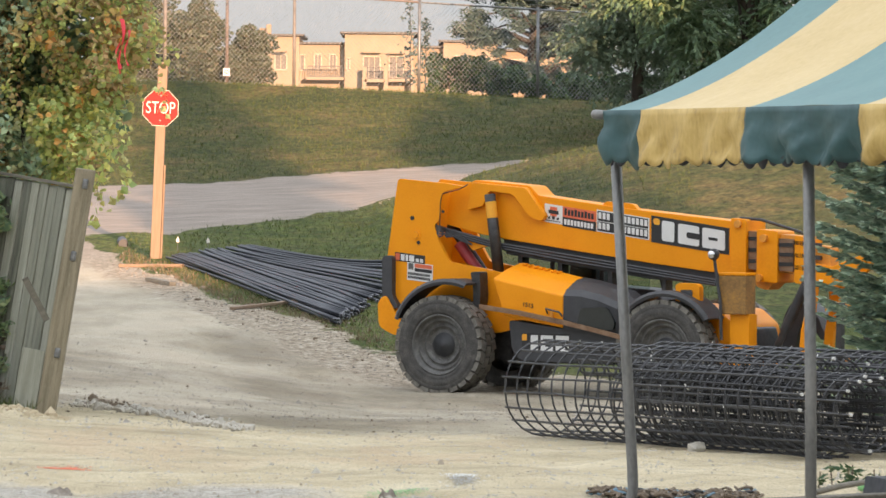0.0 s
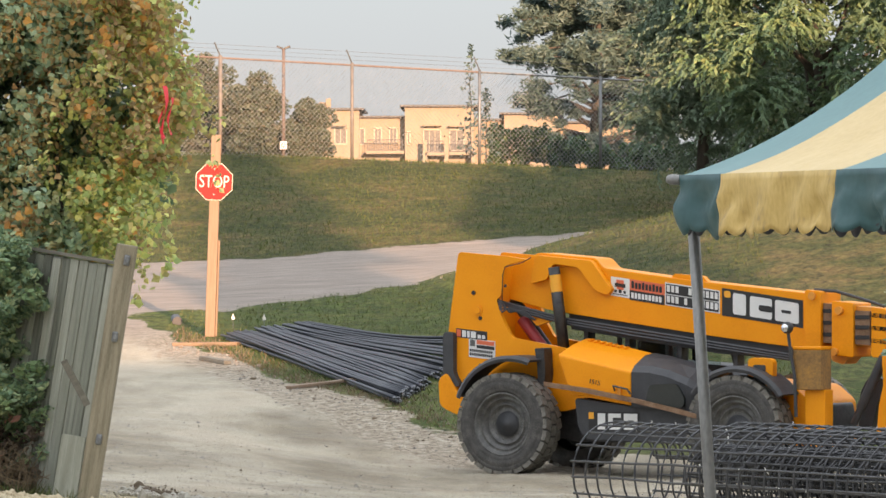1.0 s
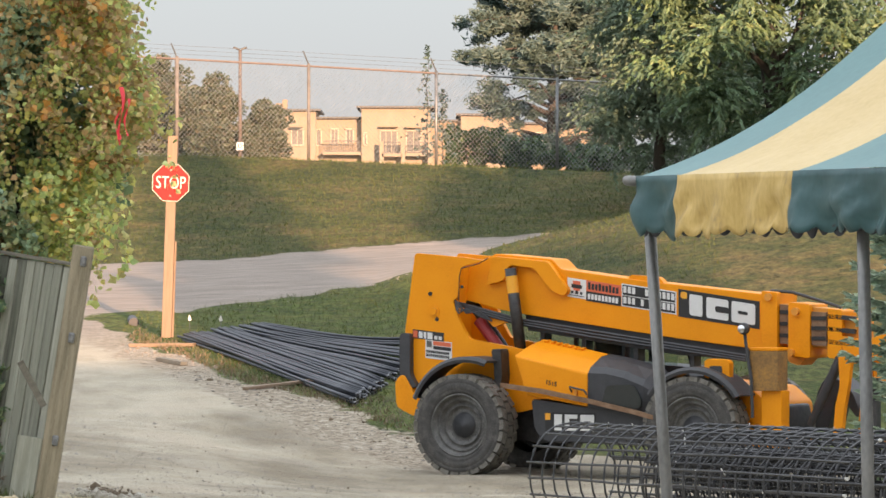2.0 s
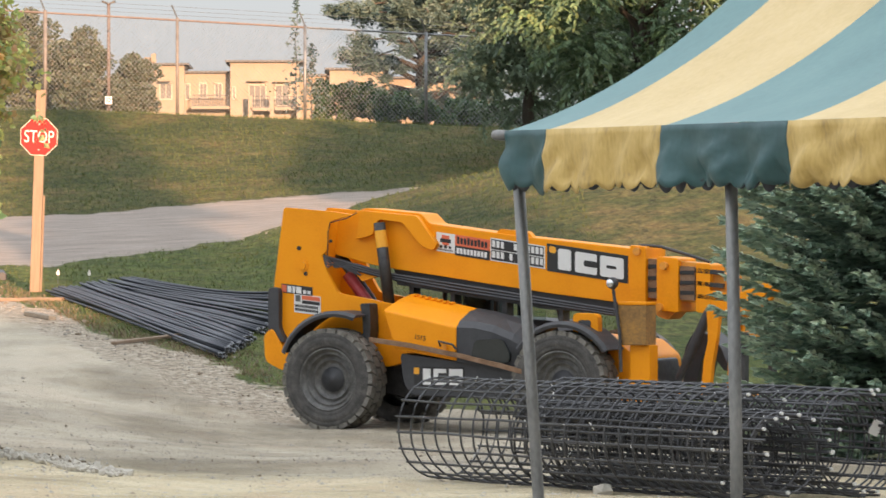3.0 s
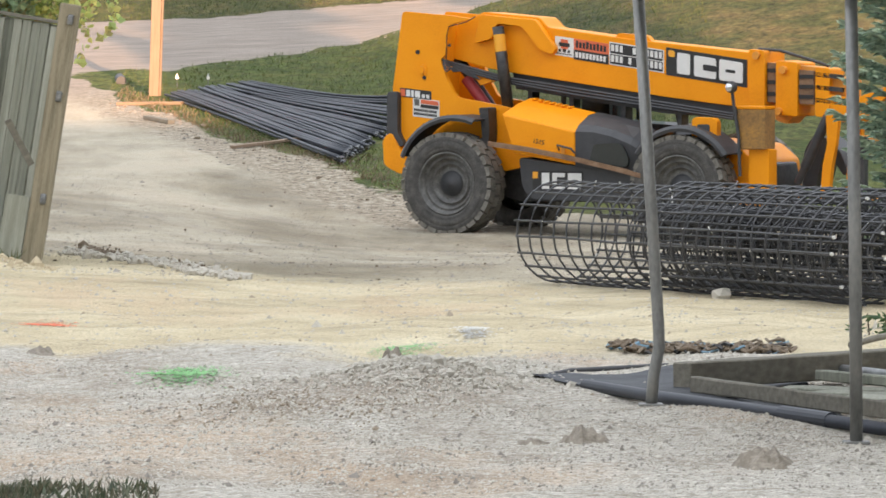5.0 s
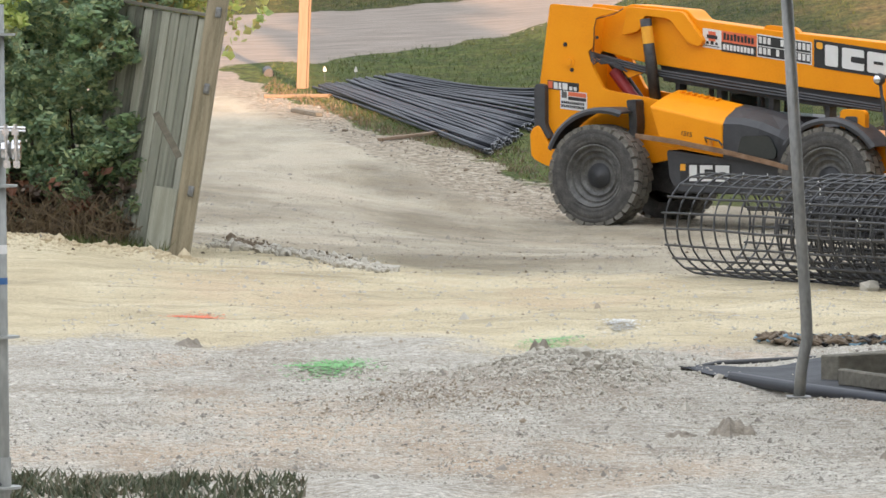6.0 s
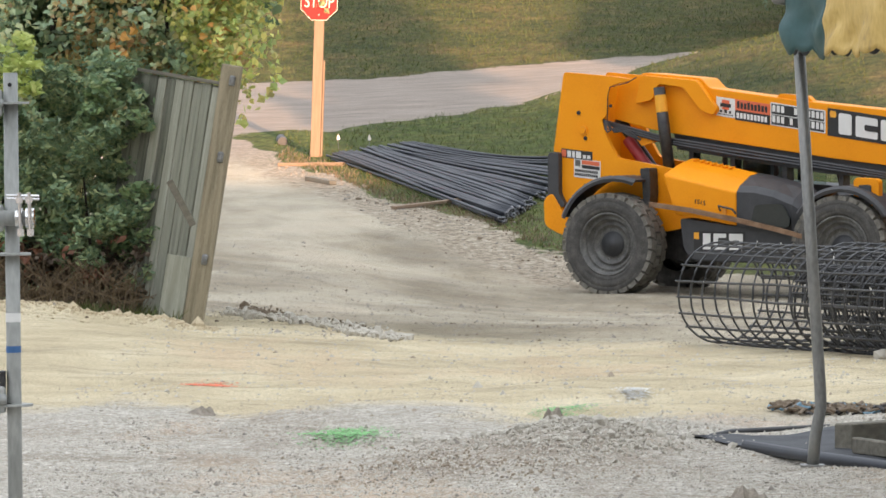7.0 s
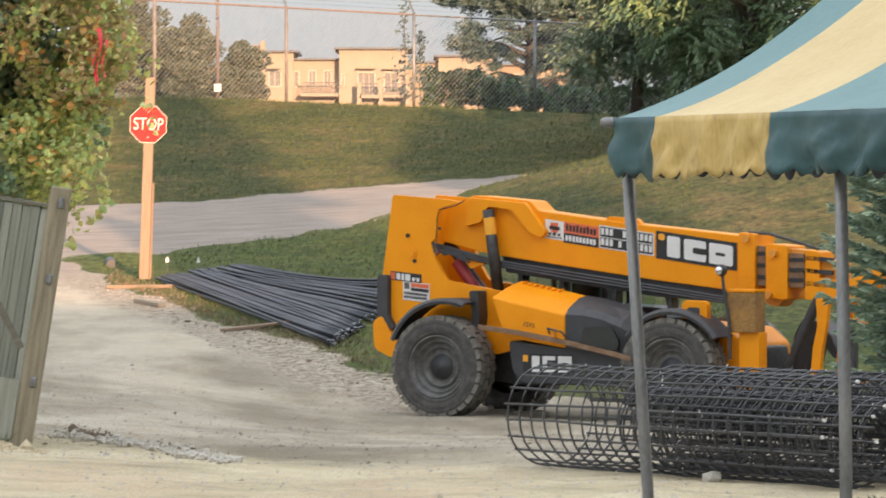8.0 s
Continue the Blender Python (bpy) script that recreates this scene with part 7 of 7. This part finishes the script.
scatter_rocks("bank_gravel", pts[700:], np.exp(rg.normal(-4.7, 0.5, 800)), GRAVEL_GREY, "grey gravel along the grass bank", "gravel", 33)
pts = [(x, y, lay(x, y) + 0.01) for x, y in zip(rg.normal(-0.1, 0.36, 1500), rg.normal(31.3, 0.6, 1500))]
brown = [(x, y, lay(x, y) + 0.004) for x, y in zip(np.concatenate([rg.normal(-0.95, 0.3, 420), rg.normal(-0.32, 0.05, 90), rg.normal(-0.45, 0.35, 220)]), np.concatenate([rg.normal(29.3, 0.7, 420), rg.normal(31.9, 0.15, 90), rg.normal(28.8, 0.7, 220)]))]
scatter_rocks("heap_soil", brown, np.exp(rg.normal(-5.35, 0.45, len(brown))), HEAP_SOIL, "brown crumbled soil on the gravel heap", "soil", 32)
scatter_rocks("gravel_heap", pts, np.exp(rg.normal(-4.85, 0.5, len(pts))), STONE, "low heap of gravel and soil in the yard", "gravel", 11)
pts = yard_points(7000, -6.0, 3.0, 43.0, 75.0, rg, lambda x, y: 1 - lawn(x, y))
scatter_rocks("lane_grit", pts[:4200], np.exp(rg.normal(-4.95, 0.45, 4200)), GRAVEL_GREY, "loose grey grit on the dirt lane", "gravel", 21, True)
scatter_rocks("lane_clods", pts[4200:], np.exp(rg.normal(-5.3, 0.5, 2800)), STONE_DARK, "small brown clods on the dirt lane", "soil", 22, True)
pts = []
for _ in range(420):
    x = rg.uniform(-4.6, 0.6)
    y = road_near(x) * DEEP + rg.normal(0.0, 0.6)
    pts.append((x, y, lay(x, y)))
scatter_rocks("verge_gravel", pts, np.exp(rg.normal(-5.0, 0.5, len(pts))), GRAVEL_GREY, "grey gravel verge along the road edge", "gravel", 23)
bm = bmesh.new()
rock(bm, (2.11, 40.9, lay(2.11, 40.9) + 0.03), 0.085, random.Random(3), 0.8)
solid("stone", bm, STONE, "pale angular stone beside the mesh roll", "stone")


# grass blades
def blades(name, pts, h, mat, label, seed, lean=0.5):
    rng = np.random.default_rng(seed)
    P = np.asarray(pts)
    n = len(P)
    a = rng.uniform(0, 6.3, n)
    w = 0.006 + 0.006 * rng.random(n)
    hh = h * rng.uniform(0.5, 1.3, n)
    side = np.stack([np.cos(a), np.sin(a), 0 * a], 1)
    tip = P + np.stack([rng.normal(size=n) * lean * hh, rng.normal(size=n) * lean * hh, hh], 1)
    V = np.stack([P - side * w[:, None], P + side * w[:, None], tip], 1).reshape(-1, 3)
    me = bpy.data.meshes.new(name)
    me.from_pydata(V.tolist(), [], np.arange(3 * n).reshape(n, 3).tolist())
    me.materials.append(mat)
    return tagged(new(name, me), label, "grass", kind="stuff")


def lawn_points(n, x0, x1, y0, y1, rng):
    out = []
    while len(out) < n:
        x, y = rng.uniform(x0, x1), rng.uniform(y0, y1)
        if rng.random() < lawn(x, y) ** 2:
            out.append((x, y, lay(x, y) - 0.005))
    return out


blades("grass_near", lawn_points(16000, -5.8, 4.5, 73, 101, rg), 0.07, GRASS, "short mown grass behind the machine", 12)
blades("grass_slope", lawn_points(30000, -9.5, 10, 112, 129, rg), 0.075, GRASS, "rough mown grass on the far slope", 13)
pts = []
for _ in range(2200):
    x = rg.uniform(-5.6, 0.4)
    y = bank_line(x) * DEEP + abs(rg.normal(0.9, 1.2))
    pts.append((x, y, lay(x, y)))
blades("grass_edge", pts, 0.07, DRY_GRASS, "dry grass tufts along the bank", 14)
blades("grass_gate", yard_points(900, -4.6, -3.5, 44.2, 46.0, rg), 0.12, GRASS, "thin grass at the foot of the shrub", 15)
blades("grass_front", yard_points(2600, -2.9, -1.25, 23.0, 24.35, rg, lambda x, y: (0.25 + 0.75 * smooth(-0.3, 0.3, noise.noise(Vector((x * 4, y * 2, 1))))) * smooth(24.4, 23.6, y + 0.4 * (x + 2.0)) ** 2), 0.045, DARK_WEED, "dark short weeds at the yard's near edge", 16)


# sprayed marks: paint over scattered grains
def paint_mark(x, y, rx, ry, mat, label, seed, n=900):
    rng = np.random.default_rng(seed)
    me_v, me_f = [], []
    for i in range(n):
        u, v = rng.normal(size=2) * 0.5
        px, py = x + u * rx, y + v * ry
        z = lay(px, py) + 0.006 + 0.004 * rng.random()
        s = rng.uniform(0.003, 0.011)
        k = len(me_v)
        a = rng.random() * 6.3
        for j in range(5):
            me_v.append((px + s * math.cos(a + j * 1.257) * rng.uniform(0.7, 1.3), py + 3.0 * s * math.sin(a + j * 1.257) * rng.uniform(0.7, 1.3), z + rng.uniform(-0.002, 0.002)))
        me_f.append(tuple(range(k, k + 5)))
    me = bpy.data.meshes.new("paint_mark")
    me.from_pydata(me_v, [], me_f)
    me.materials.append(mat)
    return tagged(new("paint_mark", me), label, "paint mark", kind="stuff")


paint_mark(-2.73, 36.8, 0.15, 0.45, PAINT_RED, "orange-red sprayed mark on pale dirt", 1)
paint_mark(-1.55, 31.6, 0.22, 0.75, PAINT_GREEN, "green sprayed mark on gravel", 2, 1500)
paint_mark(-0.27, 34.5, 0.22, 0.7, PAINT_GREEN, "faint green sprayed mark on gravel", 3, 420)
paint_mark(0.19, 36.0, 0.12, 0.5, PAINT_WHITE, "white sprayed mark on pale dirt", 4, 420)


# timber and pipe beside the tent
def beam(name, a, b, w, h, mat, label, cat="timber", group=""):
    a, b = Vector(a), Vector(b)
    d = (b - a)
    bm = bmesh.new()
    n = 10
    s = Vector((0, 0, 1)).cross(d).normalized()
    up = Vector((0, 0, 1))
    rings = []
    rr = random.Random(int(w * 1000) + int(a.x * 50))
    for i in range(n + 1):
        c = a.lerp(b, i / n)
        j = lambda: rr.uniform(-0.004, 0.004)
        rings.append([c + s * (w / 2 + j()) + up * (j()), c + s * (w / 2 + j()) + up * (h + j()), c - s * (w / 2 + j()) + up * (h + j()), c - s * (w / 2 + j()) + up * j()])
    loft(bm, rings)
    bmesh.ops.bevel(bm, geom=[e for e in bm.edges if e.calc_face_angle(0) > 0.7], offset=0.008, segments=1, affect="EDGES")
    return solid(name, bm, mat, label, cat, group)


G = 0.615
beam("timber_beam", (1.34, 30.3, G + 0.02), (3.27, 31.75, G + 0.05), 0.16, 0.15, WOOD_DARK, "heavy weathered square timber lying on sheeting")
beam("timber_board", (1.40, 30.05, G + 0.02), (2.75, 26.9, G + 0.03), 0.05, 0.09, WOOD_DARK, "weathered edge board lying on the ground")
for k in range(5):
    beam("deck_board", (1.9 + 0.16 * k, 30.2 - 0.35 * k, G + 0.01), (3.2 + 0.12 * k, 29.6 - 0.55 * k, G + 0.02), 0.26, 0.03, WOOD_GREY, "grey weathered plank laid flat", "plank", "planks beside the tent")
beam("timber_board", (2.15, 30.6, G + 0.05), (3.3, 28.9, G + 0.05), 0.10, 0.06, WOOD_GREY, "loose grey board on the planks")
bm = bmesh.new()
tube(bm, [(0.80, 30.4, G + 0.035), (1.2, 29.4, G + 0.035), (1.8, 28.1, G + 0.035), (2.6, 26.2, G + 0.035)], 0.035, 12)
pp = solid("drain_pipe", bm, PIPE_BLACK, "dark grey pipe lying beside the tent legs", "pipe", shade=True)
bm = bmesh.new()
rod(bm, (1.78, 28.15, G + 0.035), (2.0, 27.65, G + 0.035), 0.046, n=14)
part("pipe_socket", bm, PIPE_BLACK, pp)
bm = bmesh.new()
tube(bm, [(0.28, 31.7, G + 0.02), (0.5, 31.2, G + 0.015), (0.75, 31.9, G + 0.02), (1.25, 32.3, G + 0.02), (1.7, 32.6, G + 0.02)], 0.016, 8)
solid("hose", bm, BLACK_PLASTIC, "thin black hose lying on gravel", "hose", shade=True)
bm = bmesh.new()
tube(bm, [(2.3, 30.9, G + 0.09), (2.65, 30.1, G + 0.09), (3.2, 29.2, G + 0.09)], 0.032, 12)
solid("short_pipe", bm, GALV, "short grey pipe lying on the boards", "pipe", shade=True)


def sheet(name, x0, x1, y0, y1, seed, mat, label, cat, amp=0.025, edges=None):
    bm = bmesh.new()
    n = 22
    g = []
    for i in range(n + 1):
        row = []
        for j in range(n + 1):
            u, v = i / n, j / n
            x = x0 + (x1 - x0) * u + 0.05 * noise.noise(Vector((v * 5, seed, 0)))
            if edges:
                y0, y1 = edges[0](x), edges[1](x)
            y = y0 + (y1 - y0) * v + 0.3 * noise.noise(Vector((u * 5, seed, 3)))
            row.append(bm.verts.new((x, y, lay(x, y) + 0.012 + amp * abs(noise.noise(Vector((x * 4, y * 3, seed)))))))
        g.append(row)
    for i in range(n):
        for j in range(n):
            bm.faces.new((g[i][j], g[i + 1][j], g[i + 1][j + 1], g[i][j + 1]))
    ob = solid(name, bm, mat, label, cat, shade=True)
    md = ob.modifiers.new("thick", "SOLIDIFY")
    md.thickness = 0.004
    return ob


sheet("plastic_sheet", 0.50, 2.1, 0.0, 0.0, 2.0, PLASTIC_SHEET, "dark wrinkled plastic sheet under the timber", "sheet", 0.02, edges=(lambda x: 30.55 - 2.33 * (x - 0.8), lambda x: 31.2 + 0.7 * min(1.0, x - 0.45)))


def soil_lump(x, y, rx, ry, h, seed, label):
    """A low uneven lump of trodden soil and stones."""
    bm = bmesh.new()
    n = 18
    rows = []
    for i in range(n + 1):
        row = []
        for j in range(n + 1):
            u, v = 2 * i / n - 1, 2 * j / n - 1
            px, py = x + u * rx, y + v * ry
            q = max(0.0, 1 - (u * u + v * v) * (1 + 0.6 * noise.noise(Vector((u * 2, v * 2, seed)))))
            row.append(bm.verts.new((px, py, lay(px, py) - 0.012 + q ** 0.7 * h * (0.8 + 0.9 * noise.noise(Vector((u * 3.1, v * 3.1, seed + 5)))) + 0.012 * q * noise.noise(Vector((u * 9, v * 9, seed))))))
        rows.append(row)
    for i in range(n):
        for j in range(n):
            bm.faces.new((rows[i][j], rows[i + 1][j], rows[i + 1][j + 1], rows[i][j + 1]))
    return solid("soil_lump", bm, LUMP_SOIL, label, "soil", "lumps of soil", shade=False)


soil_lump(0.70, 26.85, 0.13, 0.30, 0.085, 3.0, "low grey-brown lump of soil on gravel")
soil_lump(0.45, 26.95, 0.10, 0.22, 0.04, 5.0, "flat trodden lump of soil on gravel")
soil_lump(1.50, 25.3, 0.15, 0.30, 0.09, 7.0, "grey-brown lump of soil beside the tent leg")
soil_lump(-0.30, 31.8, 0.09, 0.20, 0.13, 9.0, "dark clod of soil on the gravel heap")
soil_lump(-2.55, 33.9, 0.10, 0.25, 0.05, 11.0, "small dark lump of soil on pale dirt")


def debris(name, x0, x1, y0, y1, mats, label, cat, seed, n=60):
    rr = random.Random(seed)
    t = thing(name, label, cat)
    for mi, mt in enumerate(mats):
        bm = bmesh.new()
        for _ in range(n if mi == 0 else n // 5):
            x, y = rr.uniform(x0, x1), rr.uniform(y0, y1)
            z = lay(x, y) + rr.uniform(0.01, 0.05)
            k = rr.random() * 6
            pts = [(x + 0.06 * math.cos(k + j * 0.9), y + 0.12 * math.sin(k + j * 0.9), z + 0.012 * math.sin(j * 2 + k)) for j in range(6)]
            tube(bm, pts, 0.007 + 0.006 * rr.random(), 5)
        part("strand", bm, mt, t)["kind"] = "stuff"
    return t


debris("chain_heap", 1.10, 2.2, 34.1, 34.8, (STONE_DARK, DARK_STEEL, FADED_BLUE), "tangled rusty chain and faded blue straps on dirt", "chain", 17, 95)


# dark moulded chambers, stacked
def chamber(x, y, z, yaw, s):
    c = thing("planter_block", "dark grey moulded block with an oval opening", "block", Matrix.Translation((x, y, z)) @ Matrix.Rotation(yaw, 4, "Z"), group="stacked grey blocks")
    bm = bmesh.new()
    n = 32
    outer, inner = [], []
    for k in range(n):
        a = k * math.tau / n
        co, si = math.cos(a), math.sin(a)
        m = max(abs(co), abs(si))
        outer.append((0.55 * s * co / m, 0.55 * s * si / m))
        inner.append((0.36 * s * co, 0.30 * s * si))
    h = 0.155
    vo0 = [bm.verts.new((p[0] * 1.04, p[1] * 1.04, 0)) for p in outer]
    vo1 = [bm.verts.new((p[0], p[1], h)) for p in outer]
    vi1 = [bm.verts.new((p[0], p[1], h)) for p in inner]
    vi0 = [bm.verts.new((p[0] * 0.9, p[1] * 0.9, 0.02)) for p in inner]
    for k in range(n):
        q = (k + 1) % n
        bm.faces.new((vo0[k], vo0[q], vo1[q], vo1[k]))
        bm.faces.new((vo1[k], vo1[q], vi1[q], vi1[k]))
        bm.faces.new((vi1[k], vi1[q], vi0[q], vi0[k]))
    bm.faces.new(vi0)
    part("body", bm, PLASTIC_SHEET, c)


chamber(3.62, 33.8, G, 0.25, 1.0)
chamber(3.85, 33.6, G + 0.155, 0.32, 1.0)
chamber(4.45, 32.6, G, 0.2, 1.0)


# weeds
def weed(name, x, y, h, n, leaf, mat, label, seed, spread=0.12):
    rng = np.random.default_rng(seed)
    w = thing(name, label, "weed", group="weeds at the yard's edge")
    bm = bmesh.new()
    P = []
    for k in range(n):
        px, py = x + rng.normal() * spread, y + rng.normal() * spread * 1.5
        z = lay(px, py)
        tx, ty = px + rng.normal() * 0.1 * h, py + rng.normal() * 0.1 * h
        hh = h * rng.uniform(0.6, 1.1)
        tube(bm, [(px, py, z), ((px + tx) / 2, (py + ty) / 2, z + hh * 0.55), (tx, ty, z + hh)], 0.005, 4)
        for s in rng.uniform(0.15, 1.0, int(26 * h + 8)):
            P.append((px + (tx - px) * s + rng.normal() * 0.035, py + (ty - py) * s + rng.normal() * 0.04, z + hh * s))
    part("stem", bm, DRY_GRASS, w)["kind"] = "stuff"
    leaf_part("foliage", leaves_mesh("foliage", np.array(P), leaf, mat, rng, 3.0, -0.2), w)


weed("weed", 2.92, 35.8, 0.17, 4, 0.028, LEAF_SHRUB, "small dark green weed on pale dirt", 1)
weed("weed", 3.12, 35.9, 0.15, 3, 0.028, LEAF_SHRUB, "small dark green weed on pale dirt", 2)
weed("goldenrod", 4.95, 41.5, 1.25, 22, 0.04, LEAF_LIME, "tall yellow-green weeds beside the mesh rolls", 3, 0.2)
weed("goldenrod", 5.35, 43.5, 1.5, 24, 0.045, LEAF_LIME, "tall yellow-green weeds under the spruce", 4, 0.25)
weed("goldenrod", 4.8, 39.6, 0.5, 10, 0.035, LEAF_RUSSET, "short browning weeds beside the rolls", 5, 0.15)
bm = bmesh.new()
box(bm, (0, 0, 0.03), (0.2, 0.3, 0.05), None, 0.02)
solid("green_tray", bm, PAINT_GREEN, "bright green plastic scrap on dirt", "plastic scrap", at=pose(3.12, 35.2, lay(3.12, 35.2), 0, 0, 20))
bm = bmesh.new()
tube(bm, [(2.6, 34.3, G + 0.03), (2.8, 34.6, G + 0.06), (3.05, 35.1, G + 0.07)], 0.022, 8)
solid("tool_handle", bm, WOOD_DARK, "dark wooden handle lying on the ground", "handle")
# boards and little flags round the pipe heap
beam("plank", (-5.46, 89.6, lay(-5.46, 89.6)), (-4.36, 89.3, lay(-4.36, 89.3)), 0.14, 0.06, WOOD_NEW, "pale raw plank on the grass edge", "plank", "planks by the pipe heap")
beam("plank", (-3.14, 79.4, lay(-3.14, 79.4)), (-2.1, 80.8, lay(-2.1, 80.8) + 0.04), 0.10, 0.05, WOOD_NEW, "pale raw plank on the grass edge", "plank", "planks by the pipe heap")
beam("plank", (-4.75, 85.6, lay(-4.75, 85.6)), (-4.3, 84.6, lay(-4.3, 84.6)), 0.12, 0.07, WOOD_DARK, "short dark timber offcut on the bank", "plank", "planks by the pipe heap")
for fx, fy in ((-4.64, 93.2), (-4.10, 93.2)):
    fl = thing("marker_flag", "small white marker flag on a wire stem", "flag", Matrix.Translation((fx, fy, lay(fx, fy))), group="marker flags")
    bm = bmesh.new()
    rod(bm, (0, 0, 0), (0.0, 0, 0.27), 0.005, n=5)
    part("stem", bm, GALV, fl)
    bm = bmesh.new()
    prism(bm, [(-0.02, 0.16), (-0.03, 0.20), (0.0, 0.27), (0.02, 0.22), (0.035, 0.17)], -0.006, 0.006)
    part("flag_cloth", bm, DECAL_WHITE, fl)
bm = bmesh.new()
rod(bm, (-5.74, 94.9, lay(-5.74, 94.9) + 0.06), (-5.68, 94.4, lay(-5.7, 94.4) + 0.05), 0.09, n=14)
solid("culvert_end", bm, BLACK_PLASTIC, "short dark culvert end beside the road", "culvert")
